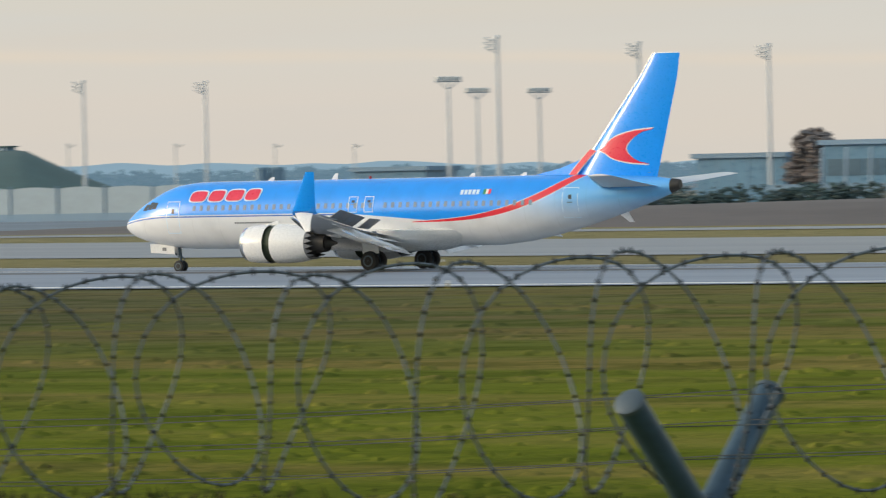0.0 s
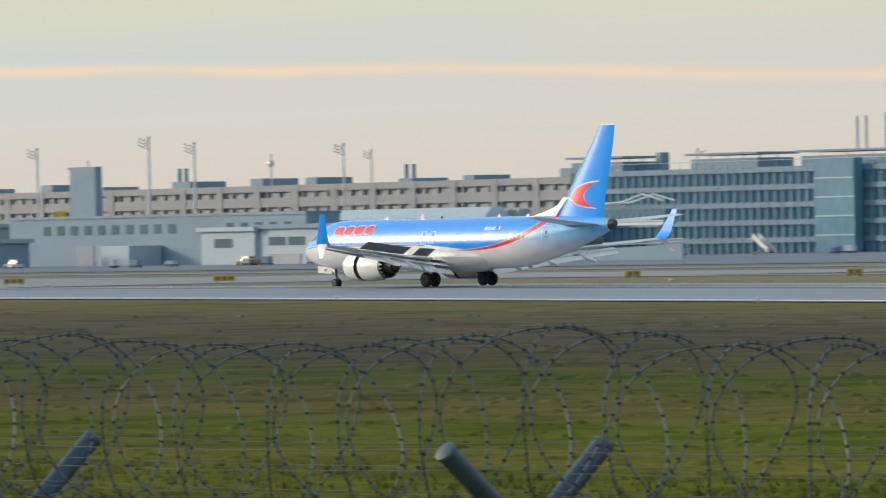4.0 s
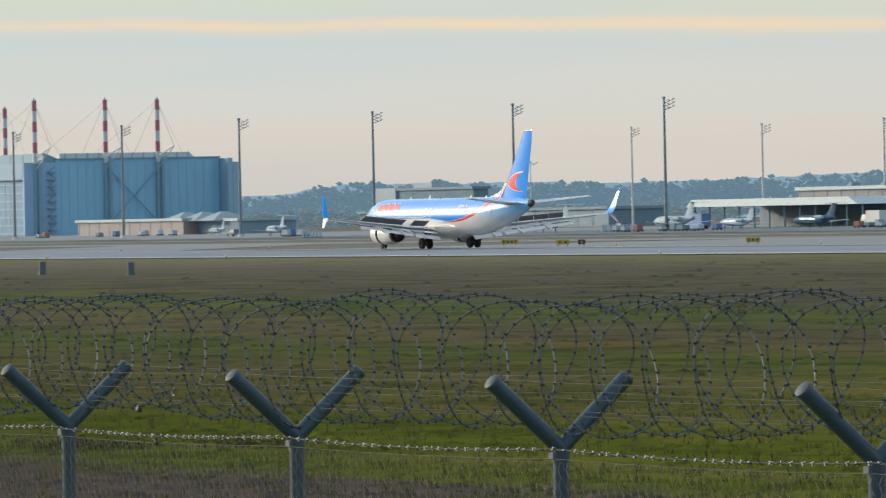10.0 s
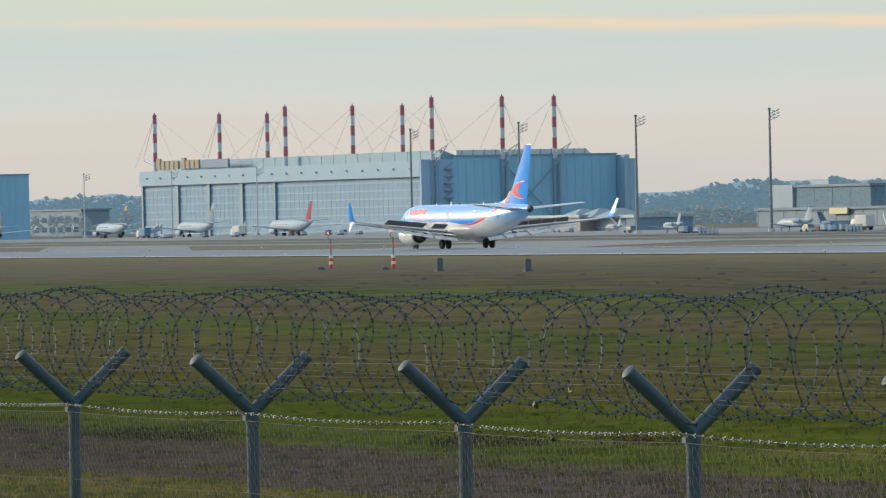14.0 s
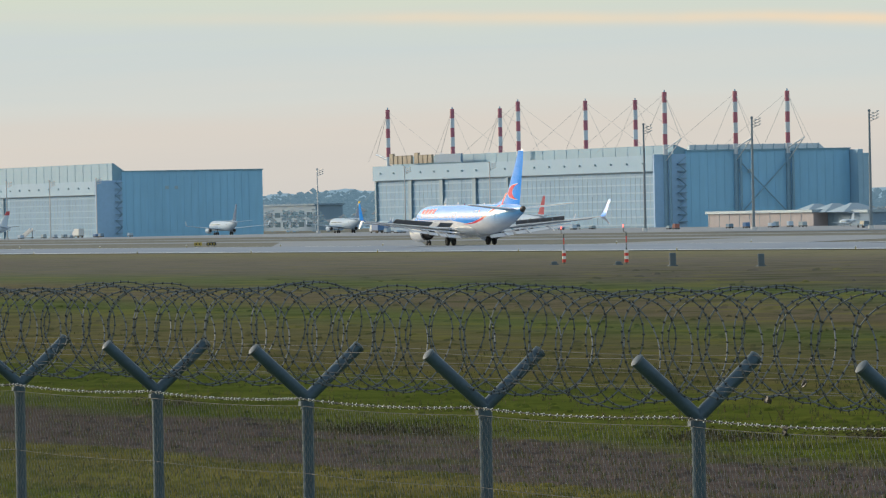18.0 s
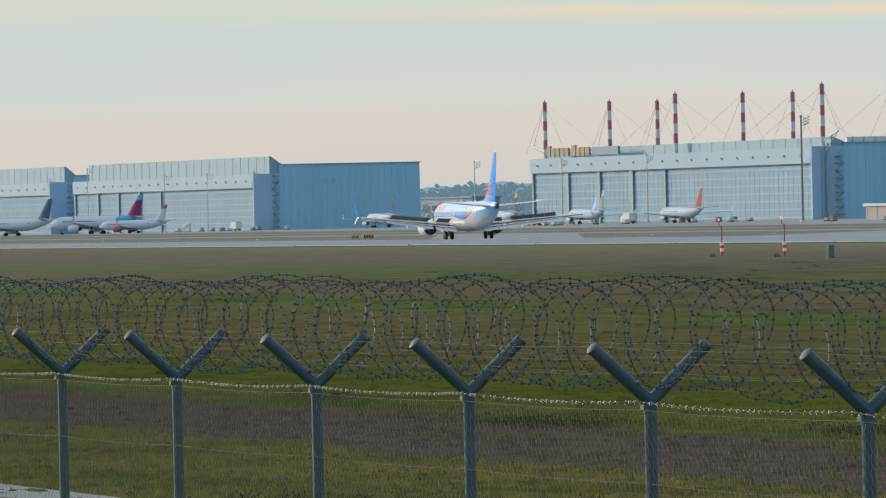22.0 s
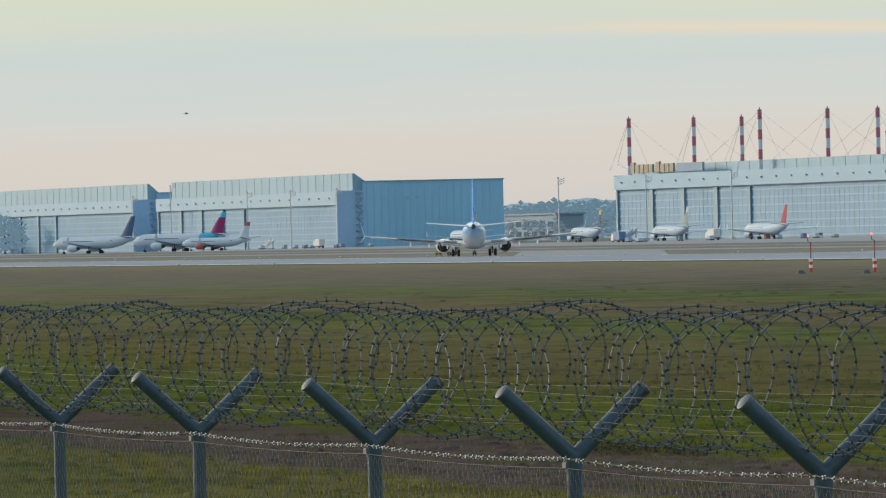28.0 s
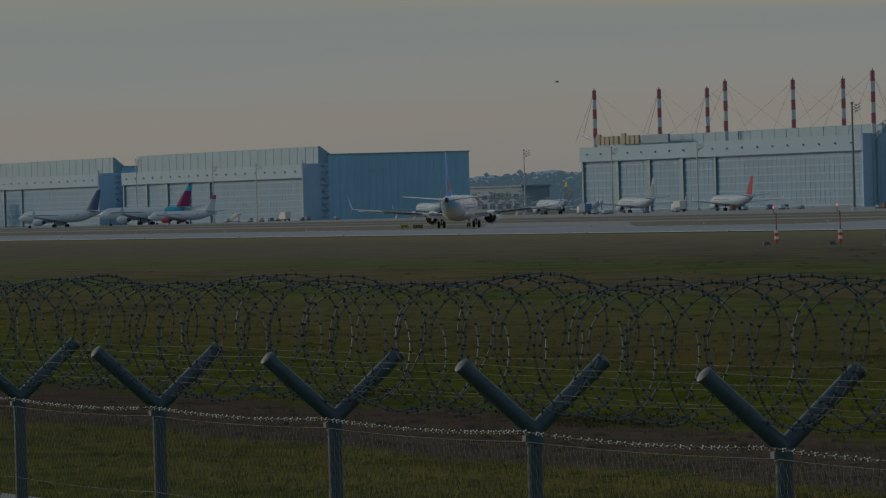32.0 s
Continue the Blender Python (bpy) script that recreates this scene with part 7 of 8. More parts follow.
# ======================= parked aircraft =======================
# white, grey, teal and purple have the distance's haze mixed in
HAZE_WHITE = mat("hazed_aircraft_white", (0.392, 0.495, 0.604), 0.6, spec=0.12, var=0.05, scale=0.5)
HAZE_GREY = mat("hazed_aircraft_wing_grey", (0.294, 0.388, 0.477), 0.6, spec=0.12, var=0.06, scale=0.5)
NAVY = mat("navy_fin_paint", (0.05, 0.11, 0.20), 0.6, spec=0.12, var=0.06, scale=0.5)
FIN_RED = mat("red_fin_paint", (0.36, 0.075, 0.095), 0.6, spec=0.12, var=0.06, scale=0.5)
FIN_TEAL = mat("hazed_teal_fin_paint", (0.04, 0.25, 0.41), 0.6, spec=0.12, var=0.06, scale=0.5)
FIN_PURPLE = mat("hazed_purple_fin_paint", (0.12, 0.095, 0.26), 0.6, spec=0.12, var=0.06, scale=0.5)
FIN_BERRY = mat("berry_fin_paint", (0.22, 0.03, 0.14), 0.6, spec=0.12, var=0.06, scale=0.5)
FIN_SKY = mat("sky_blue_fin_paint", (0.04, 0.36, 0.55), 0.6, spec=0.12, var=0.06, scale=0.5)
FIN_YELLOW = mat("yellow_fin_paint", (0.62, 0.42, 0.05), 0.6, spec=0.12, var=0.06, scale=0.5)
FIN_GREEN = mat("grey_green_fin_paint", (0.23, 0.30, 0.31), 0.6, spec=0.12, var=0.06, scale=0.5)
DARK_BELOW = mat("dark_gear_metal", (0.05, 0.055, 0.06), 0.6, var=0.1, scale=1.0)


def parked_airliner(az, r, heading, label, fin, body=None, nacelle=None, size=1.0, fin_top=None, tail_band=None, winglet=None):
    x, y = at(az, r)
    a = thing("parked_airliner", label, "airplane", pose(x, y, ground_z(x, y) + 0.08, 0, 0, heading), "parked airliners")
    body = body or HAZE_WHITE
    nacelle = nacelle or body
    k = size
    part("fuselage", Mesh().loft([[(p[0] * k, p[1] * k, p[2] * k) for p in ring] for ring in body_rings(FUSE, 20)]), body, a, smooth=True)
    for s in (-1, 1):
        part("window_band", Mesh().add([tuple(skin(xx, zz, s, 0.03) * k) for xx, zz in ((13, 3.85), (-10, 3.95), (-10, 4.2), (13, 4.15))], [(0, 1, 2, 3)]), WINDOW, a, "dark row of cabin windows")
        part("cockpit_window", Mesh().add([tuple(skin(xx, zz, s, 0.03) * k) for xx, zz in ((17.7, 3.95), (16.6, 4.0), (16.4, 4.4), (17.3, 4.4))], [(0, 1, 2, 3)]), WINDOW, a)
    rows = [(5.2, -11.9, 5.5, 0.09), (8.6, -14.5, 3.7, 0.085), (10.2, -15.8, 2.85, 0.085), (11.9, -17.1, 1.95, 0.08)]
    def up(z, xx, c, t):
        return [(p[0] * k, (p[2] - 50) * k, z * k) for p in airfoil(xx, c, 0, 50, t, n=6)]
    f = part("fin", Mesh().loft([up(*q) for q in rows[:3]]), fin, a, smooth=True)
    part("fin_tip", Mesh().loft([up(*q) for q in rows[2:]]), fin_top or fin, f, smooth=True)
    if tail_band:
        part("tail_band", Mesh().loft([[(p[0] * k, p[1] * 1.01 * k, p[2] * k + (p[2] - 4) * 0.01) for p in ring] for ring in body_rings([q for q in FUSE if -17.5 < q[0] < -8], 20)], caps=False), tail_band, a)
    for s in (-1, 1):
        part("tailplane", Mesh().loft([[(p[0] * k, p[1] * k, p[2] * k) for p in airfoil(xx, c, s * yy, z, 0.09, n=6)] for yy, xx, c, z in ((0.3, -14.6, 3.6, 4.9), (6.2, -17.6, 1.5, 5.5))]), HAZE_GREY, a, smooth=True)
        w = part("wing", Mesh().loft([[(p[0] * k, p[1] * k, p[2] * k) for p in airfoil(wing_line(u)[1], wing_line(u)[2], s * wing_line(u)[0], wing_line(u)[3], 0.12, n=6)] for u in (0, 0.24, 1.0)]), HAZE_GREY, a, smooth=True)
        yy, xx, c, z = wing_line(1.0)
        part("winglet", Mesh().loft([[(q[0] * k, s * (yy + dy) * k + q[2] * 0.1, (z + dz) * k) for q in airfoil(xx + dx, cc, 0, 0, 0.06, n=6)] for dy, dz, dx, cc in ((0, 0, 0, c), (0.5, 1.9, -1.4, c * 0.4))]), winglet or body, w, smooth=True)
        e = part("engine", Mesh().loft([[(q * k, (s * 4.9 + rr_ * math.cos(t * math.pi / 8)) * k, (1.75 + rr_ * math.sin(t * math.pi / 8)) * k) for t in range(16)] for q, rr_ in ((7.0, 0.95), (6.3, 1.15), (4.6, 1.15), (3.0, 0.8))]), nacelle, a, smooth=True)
        part("exhaust", Mesh().disc_x(3.4 * k, 2.2 * k, s * 4.9 * k, 1.75 * k, 0.72 * k, 12, 0.4 * k), DARK_BELOW, e)
        part("main_gear", Mesh().tube([(0, s * 2.9 * k, 0.5 * k), (0, s * 2.6 * k, 2.3 * k)], 0.14 * k, 6), DARK_BELOW, a)
        for d in (-0.4, 0.4):
            part("wheel", Mesh().drum_y(0, 0.55 * k, [((s * 2.9 + d - 0.2) * k, 0.55 * k), ((s * 2.9 + d + 0.2) * k, 0.55 * k)], 12), TYRE, a)
    part("nose_gear", Mesh().tube([(14.5 * k, 0, 0.3 * k), (14.6 * k, 0, 2.0 * k)], 0.1 * k, 6), DARK_BELOW, a)
    part("nose_wheel", Mesh().drum_y(14.5 * k, 0.38 * k, [(-0.3 * k, 0.38 * k), (0.3 * k, 0.38 * k)], 12), TYRE, a)
    return a


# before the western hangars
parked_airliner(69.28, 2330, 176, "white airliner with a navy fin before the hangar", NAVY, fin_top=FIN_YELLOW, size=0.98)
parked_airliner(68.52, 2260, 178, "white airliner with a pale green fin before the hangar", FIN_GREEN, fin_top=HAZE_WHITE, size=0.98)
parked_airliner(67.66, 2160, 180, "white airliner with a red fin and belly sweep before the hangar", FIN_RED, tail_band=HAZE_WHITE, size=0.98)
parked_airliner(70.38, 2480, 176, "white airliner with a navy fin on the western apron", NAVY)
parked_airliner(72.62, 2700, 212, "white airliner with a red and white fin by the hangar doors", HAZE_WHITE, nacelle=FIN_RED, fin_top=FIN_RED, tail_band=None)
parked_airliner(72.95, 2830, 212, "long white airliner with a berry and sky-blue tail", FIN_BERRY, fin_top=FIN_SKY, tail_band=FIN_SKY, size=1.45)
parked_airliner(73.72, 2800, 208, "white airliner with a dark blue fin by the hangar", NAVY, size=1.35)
# cargo apron
parked_airliner(56.77, 1390, 45, "white cargo airliner with a purple fin", FIN_PURPLE, size=0.82, tail_band=FIN_PURPLE)
parked_airliner(55.65, 1440, 45, "white airliner with a teal fin by the cargo hall", FIN_TEAL, size=1.12, tail_band=FIN_TEAL)
parked_airliner(54.05, 1490, 45, "airliner with a yellow fin behind the cargo centre", FIN_YELLOW, FIN_YELLOW, size=1.07)
parked_airliner(39.62, 1330, 186, "white airliner with an orange tail on the eastern apron", FIN_YELLOW, nacelle=FIN_YELLOW, size=0.85, tail_band=FIN_YELLOW)


def business_jet(az, r, heading, dark=False, size=1.0):
    x, y = at(az, r)
    body = NAVY if dark else HAZE_WHITE
    j = thing("business_jet", ("dark blue" if dark else "white") + " business jet with a T-tail parked on the apron", "airplane", pose(x, y, ground_z(x, y) + 0.08, 0, 0, heading), "parked business jets")
    st = [(10.5, 2.1, 0.05, 0.05), (9.6, 2.15, 0.55, 0.55), (8.2, 2.3, 0.95, 1.0), (6.0, 2.4, 1.2, 1.25), (-4.5, 2.4, 1.2, 1.25), (-8.0, 2.8, 0.8, 0.8), (-10.6, 3.2, 0.15, 0.2)]
    S = lambda ring: [(p[0] * size, p[1] * size, p[2] * size) for p in ring]
    part("fuselage", Mesh().loft([S(q) for q in body_rings(st, 16)]), body, j, smooth=True)
    f = part("fin", Mesh().loft([S([(p[0], p[2] - 50, z) for p in airfoil(xx, c, 0, 50, 0.09, n=6)]) for z, xx, c in ((3.2, -6.2, 4.0), (7.0, -9.6, 2.3))]), body, j, smooth=True)
    for s in (-1, 1):
        part("tailplane", Mesh().loft([S(airfoil(xx, c, s * yy, 7.05, 0.09, n=6)) for yy, xx, c in ((0.0, -9.5, 2.2), (3.8, -11.2, 1.0))]), body, f, smooth=True)
        part("wing", Mesh().loft([S(airfoil(xx, c, s * yy, z, 0.1, n=6)) for yy, xx, c, z in ((0.8, 2.6, 4.6, 1.5), (9.6, -3.6, 1.3, 2.3))]), HAZE_GREY, j, smooth=True)
        part("engine", Mesh().loft([S([(q, s * 1.95 + rr_ * math.cos(t * math.pi / 6), 3.1 + rr_ * math.sin(t * math.pi / 6)) for t in range(12)]) for q, rr_ in ((-3.6, 0.5), (-4.4, 0.66), (-6.4, 0.62), (-7.6, 0.4))]), HAZE_GREY, j, smooth=True)
        part("cabin_window", Mesh().add(S([(5.5, s * 1.20, 2.55), (-3.0, s * 1.20, 2.55), (-3.0, s * 1.13, 2.95), (5.5, s * 1.13, 2.95)]), [(0, 1, 2, 3)]), WINDOW, j)
        part("main_gear", Mesh().tube(S([(-0.8, s * 1.9, 0.0), (-0.8, s * 1.6, 1.6)]), 0.12 * size, 6), DARK_BELOW, j)
    part("nose_gear", Mesh().tube(S([(7.8, 0, 0.0), (7.8, 0, 1.6)]), 0.09 * size, 6), DARK_BELOW, j)
    part("cockpit_window", Mesh().loft([S(q) for q in body_rings([(9.1, 2.55, 0.55, 0.35), (8.4, 2.75, 0.78, 0.5)], 12)]), WINDOW, j)


for az, r, hd, dk, sz in ((64.22, 1640, 170, 0, 0.9), (63.12, 1540, 180, 0, 1.05), (61.75, 1490, 180, 0, 1.1), (60.62, 1440, 178, 0, 1.1), (60.05, 1420, 180, 0, 0.85), (59.35, 1430, 184, 1, 0.95),
                          (64.75, 1850, 175, 0, 0.7), (62.7, 1560, 20, 1, 0.8)):
    business_jet(az, r, hd, bool(dk), sz * 0.82)

# ======================= vehicles and apron clutter =======================
VAN_WHITE = mat("white_vehicle_paint", (0.50, 0.54, 0.56), 0.35, var=0.05, scale=1.0)
VAN_BLUE = mat("blue_vehicle_paint", (0.06, 0.16, 0.34), 0.4, var=0.05, scale=1.0)
VAN_RED = mat("red_vehicle_paint", (0.26, 0.10, 0.08), 0.4, var=0.05, scale=1.0)
VAN_YELLOW = mat("yellow_vehicle_paint", (0.60, 0.40, 0.05), 0.4, var=0.05, scale=1.0)


def vehicle(az, r, kind_, paint, label, heading=180):
    x, y = at(az, r)
    v = thing(kind_, label, kind_.replace("_", " "), pose(x, y, ground_z(x, y) + 0.09, 0, 0, heading))
    if kind_ == "truck":
        part("box_body", Mesh().bevel_box(-4.2, 1.8, -1.25, 1.25, 1.0, 3.7, 0.08), paint, v)
        cab = part("cab", Mesh().loft([[(2.0, -1.2, 0.6), (4.0, -1.2, 0.6), (4.0, 1.2, 0.6), (2.0, 1.2, 0.6)], [(2.0, -1.2, 1.7), (4.1, -1.2, 1.7), (4.1, 1.2, 1.7), (2.0, 1.2, 1.7)], [(2.1, -1.1, 2.8), (3.5, -1.1, 2.8), (3.5, 1.1, 2.8), (2.1, 1.1, 2.8)]]), VAN_WHITE, v)
        part("windscreen", Mesh().add([(4.12, -1.0, 1.75), (4.12, 1.0, 1.75), (3.56, 1.0, 2.7), (3.56, -1.0, 2.7)], [(0, 1, 2, 3)]), WINDOW, cab)
        part("chassis", Mesh().box(-4.1, 3.9, -0.9, 0.9, 0.55, 0.95), DARK_BELOW, v)
        wx = (-3.2, -2.1, 3.0)
    else:
        part("body", Mesh().loft([[(-2.2, -0.9, 0.35), (2.2, -0.9, 0.35), (2.2, 0.9, 0.35), (-2.2, 0.9, 0.35)], [(-2.25, -0.92, 0.95), (2.2, -0.92, 0.9), (2.2, 0.92, 0.9), (-2.25, 0.92, 0.95)]]), paint, v)
        part("cabin", Mesh().loft([[(-2.1, -0.86, 0.96), (1.1, -0.86, 0.96), (1.1, 0.86, 0.96), (-2.1, 0.86, 0.96)], [(-1.9, -0.75, 1.75), (0.3, -0.75, 1.75), (0.3, 0.75, 1.75), (-1.9, 0.75, 1.75)]]), WINDOW, v)
        part("roof", Mesh().bevel_box(-1.95, 0.35, -0.77, 0.77, 1.76, 1.86, 0.03), paint, v)
        wx = (-1.4, 1.4)
    for q in wx:
        for s in (-1, 1):
            part("wheel", Mesh().drum_y(q, 0.42, [(s * 0.75, 0.42), (s * 1.0, 0.42)], 12), TYRE, v)


for az, r, kd, pt, lb in ((51.17, 1200, "truck", VAN_WHITE, "white box truck on the apron road"), (51.3, 1290, "car", GREY_DARK, "dark car on the apron road"),
                          (58.3, 1400, "car", VAN_WHITE, "white car by the cargo apron"), (57.75, 1380, "car", VAN_RED, "red service car by the cargo apron"), (57.3, 1385, "car", VAN_BLUE, "blue service car by the cargo apron"),
                          (55.2, 1310, "car", VAN_WHITE, "white service car on the apron"), (53.1, 1260, "car", VAN_YELLOW, "yellow service car on the apron"),
                          (58.8, 1430, "truck", VAN_WHITE, "white box truck near the canopy"), (60.4, 1500, "truck", VAN_BLUE, "blue apron truck by parked jets"), (61.1, 1480, "car", VAN_RED, "red apron car by parked jets"),
                          (62.5, 1540, "truck", VAN_WHITE, "white box truck by parked jets"), (63.0, 1480, "car", VAN_WHITE, "white car by parked jets"), (64.6, 1700, "car", GREY_DARK, "dark car on the apron"),
                          (69.0, 2200, "truck", VAN_BLUE, "blue loader truck by the hangar"), (68.15, 2200, "truck", VAN_WHITE, "white truck by the hangar"), (67.2, 2150, "car", VAN_WHITE, "white car by the hangar"),
                          (71.7, 2600, "truck", VAN_WHITE, "white truck by the hangar doors"), (48.9, 1500, "truck", VAN_YELLOW, "yellow container truck by the office block"),
                          (42.4, 1250, "car", VAN_WHITE, "white car on the apron"), (43.3, 1260, "car", GREY_DARK, "dark car on the apron"), (46.9, 1350, "truck", VAN_WHITE, "white truck on the apron road")):
    vehicle(az, r, kd, pt, lb)


def air_stairs(az, r, turn, paint):
    x, y = at(az, r)
    s = thing("passenger_stairs", "mobile passenger stairs standing on the apron", "stairs", pose(x, y, ground_z(x, y) + 0.09, 0, 0, turn), "mobile passenger stairs")
    for q in (-0.8, 0.8):
        part("side_rail", Mesh().loft([[(0, q - 0.05, 0.4), (0, q + 0.05, 0.4), (0, q + 0.05, 1.5), (0, q - 0.05, 1.5)], [(6, q - 0.05, 3.4), (6, q + 0.05, 3.4), (6, q + 0.05, 4.6), (6, q - 0.05, 4.6)]]), paint, s)
    for k in range(12):
        part("step", Mesh().box(k * 0.5, k * 0.5 + 0.45, -0.75, 0.75, 0.5 + k * 0.25, 0.56 + k * 0.25), METAL_ROOF, s)
    part("platform", Mesh().box(6.0, 7.6, -0.85, 0.85, 3.3, 3.45), METAL_ROOF, s)
    part("prop_leg", Mesh().tube([(6.5, 0, 0), (6.5, 0, 3.3)], 0.15, 6), DARK_BELOW, s)
    part("chassis", Mesh().box(0, 6.5, -0.7, 0.7, 0.3, 0.6), DARK_BELOW, s)


for az, r, tn, pt in ((48.35, 1330, 170, VAN_WHITE), (68.95, 2230, 20, VAN_BLUE), (62.25, 1500, 160, VAN_WHITE), (72.2, 2650, 20, VAN_WHITE)):
    air_stairs(az, r, tn, pt)


def dolly_box(az, r, paint, w, h):
    x, y = at(az, r)
    c = thing("cargo_container", "small cargo container on a dolly", "container", pose(x, y, ground_z(x, y) + 0.09, 0, 0, 15), "cargo containers on dollies")
    part("box", Mesh().bevel_box(-w / 2, w / 2, -0.9, 0.9, 0.5, 0.5 + h, 0.12), paint, c)
    part("dolly", Mesh().box(-w / 2 - 0.1, w / 2 + 0.1, -0.85, 0.85, 0.25, 0.48), DARK_BELOW, c)
    for q in (-w / 3, w / 3):
        for s in (-1, 1):
            part("wheel", Mesh().drum_y(q, 0.2, [(s * 0.6, 0.2), (s * 0.8, 0.2)], 8), TYRE, c)


rr = random.Random(77)
for a0, a1, r0, n in ((63.9, 64.15, 1560, 7), (62.25, 62.9, 1480, 9), (57.2, 59.0, 1370, 14), (55.6, 56.9, 1340, 8), (52.0, 54.8, 1240, 10), (60.0, 61.4, 1400, 10), (67.0, 69.0, 2130, 10), (71.2, 72.4, 2560, 9), (65.0, 66.4, 1900, 8), (47.0, 50.0, 1330, 8)):
    for k in range(n):
        dolly_box(rr.uniform(a0, a1), r0 + rr.uniform(-15, 25), rr.choice((HAZE_WHITE, HAZE_GREY, VAN_BLUE, GREY_DARK, METAL_ROOF, VAN_RED)), rr.uniform(1.0, 2.2), rr.uniform(0.6, 1.3))
# row of pale upright blast posts by the apron
for a0, n, r in ((63.97, 6, 1420), (62.64, 5, 1430), (61.26, 9, 1420)):
    for k in range(n):
        x, y = at(a0 - k * 0.032, r)
        p_ = thing("barrier_post", "short pale barrier post at the apron edge", "post", pose(x, y, ground_z(x, y)), "pale barrier posts")
        part("shaft", Mesh().tube([(0, 0, 0), (0, 0, 1.8)], 0.28, 8), WHITE_WALL, p_)
        part("foot", Mesh().tube([(0, 0, 0), (0, 0, 0.25)], 0.45, 8), GREY_WALL, p_)

# ======================= airfield furniture =======================
SIGN_YELLOW = mat("yellow_sign_face", (0.34, 0.27, 0.05), 0.5, var=0.06, scale=2.0)
SIGN_BLACK = mat("black_sign_face", (0.02, 0.02, 0.02), 0.5, var=0.06, scale=2.0)
MARK_RED = mat("red_marker_paint", (0.60, 0.045, 0.03), 0.5, var=0.08, scale=3.0)
MARK_WHITE = mat("white_marker_paint", (0.72, 0.72, 0.70), 0.5, var=0.08, scale=3.0)
RED_LAMP = glow("red_obstacle_lamp", (1.0, 0.10, 0.06), 4.0)
CABINET = mat("grey_green_cabinet", (0.075, 0.11, 0.135), 0.6, var=0.12, scale=2.0)


def ground_place(az, y):
    return on(az, y), y


def taxi_sign(az, y, w, face, bars):
    x, y = ground_place(az, y)
    s = thing("taxiway_sign", ("yellow" if face is SIGN_YELLOW else "black") + " airfield sign board standing in the grass", "sign", pose(x, y, ground_z(x, y) + 0.05, 0, 0, 62), "airfield sign boards")
    part("board", Mesh().bevel_box(-w / 2, w / 2, -0.12, 0.12, 0.2, 0.72, 0.05), face, s)
    for k in range(bars):
        xx = -w / 2 + w * (k + 0.7) / (bars + 0.4)
        part("legend_bar", Mesh().box(xx - 0.10, xx + 0.10, -0.135, -0.122, 0.32, 0.60), SIGN_BLACK if face is SIGN_YELLOW else SIGN_YELLOW, s)
    for q in (-w / 3, w / 3):
        part("leg", Mesh().tube([(q, 0, 0), (q, 0, 0.26)], 0.05, 6), DARK_BELOW, s)


for az, y, w, f, n in ((36.8, 352, 2.4, SIGN_YELLOW, 3), (61.62, 352, 2.6, SIGN_YELLOW, 2), (61.45, 352, 1.4, SIGN_BLACK, 1), (62.1, 365, 3.4, SIGN_YELLOW, 4), (59.9, 355, 2.6, SIGN_YELLOW, 3), (58.0, 372, 3.0, SIGN_YELLOW, 2),
                       (55.2, 362, 3.6, SIGN_YELLOW, 3), (53.3, 368, 3.6, SIGN_YELLOW, 3), (49.6, 372, 2.4, SIGN_YELLOW, 2), (47.6, 375, 2.4, SIGN_YELLOW, 2), (70.62, 352, 2.2, SIGN_YELLOW, 2), (70.5, 352, 2.6, SIGN_BLACK, 3), (45.2, 352, 1.6, SIGN_BLACK, 1), (47.0, 356, 2.2, MARK_WHITE, 1)):
    taxi_sign(az, y, w * 0.62, f, n)


def edge_light(x, y):
    e = thing("runway_edge_light", "small runway edge light on a stub", "light", pose(x, y, crown(x, y) if RUN0 < y < RUN1 else ground_z(x, y)), "runway edge lights")
    part("stub", Mesh().tube([(0, 0, 0), (0, 0, 0.28)], 0.06, 6), SIGN_YELLOW, e)
    part("lens", Mesh().tube([(0, 0, 0.28), (0, 0, 0.42)], [0.12, 0.07], 8), FLOOD, e)


for k in range(26):
    edge_light(-40 - k * 45, 274.5)
    edge_light(-40 - k * 45, 344.5)


def marker_mast(az, y, top):
    x, y = ground_place(az, y)
    zb = ground_z(x, y)
    m = thing("obstacle_marker", "red and white banded marker pole with a red lamp", "marker pole", pose(x, y, zb), "red and white marker poles")
    part("pole", Mesh().tube([(0, 0, 0), (0, 0, top - 0.7)], 0.045, 8), DARK_BELOW, m)
    for k in range(4):
        part("band", Mesh().tube([(0, 0, 0.12 + k * 0.26), (0, 0, 0.375 + k * 0.26)], 0.17, 10), MARK_WHITE if k % 2 else MARK_RED, m, smooth=True)
    part("upper_band", Mesh().tube([(0, 0, top - 1.55), (0, 0, top - 1.05)], 0.055, 8), MARK_RED, m)
    br = part("bracket", Mesh().tube([(0, 0, top - 0.72), (-0.52, 0, top - 0.66), (-0.55, 0, top - 0.55), (-0.55, 0, top - 0.28)], 0.035, 6), DARK_BELOW, m)
    part("lamp", Mesh().tube([(-0.55, 0, top - 0.28), (-0.55, 0, top - 0.08)], [0.055, 0.04], 8), RED_LAMP, br, "glowing red obstacle lamp")


marker_mast(67.31, 205, 3.2)
marker_mast(66.745, 205, 3.3)


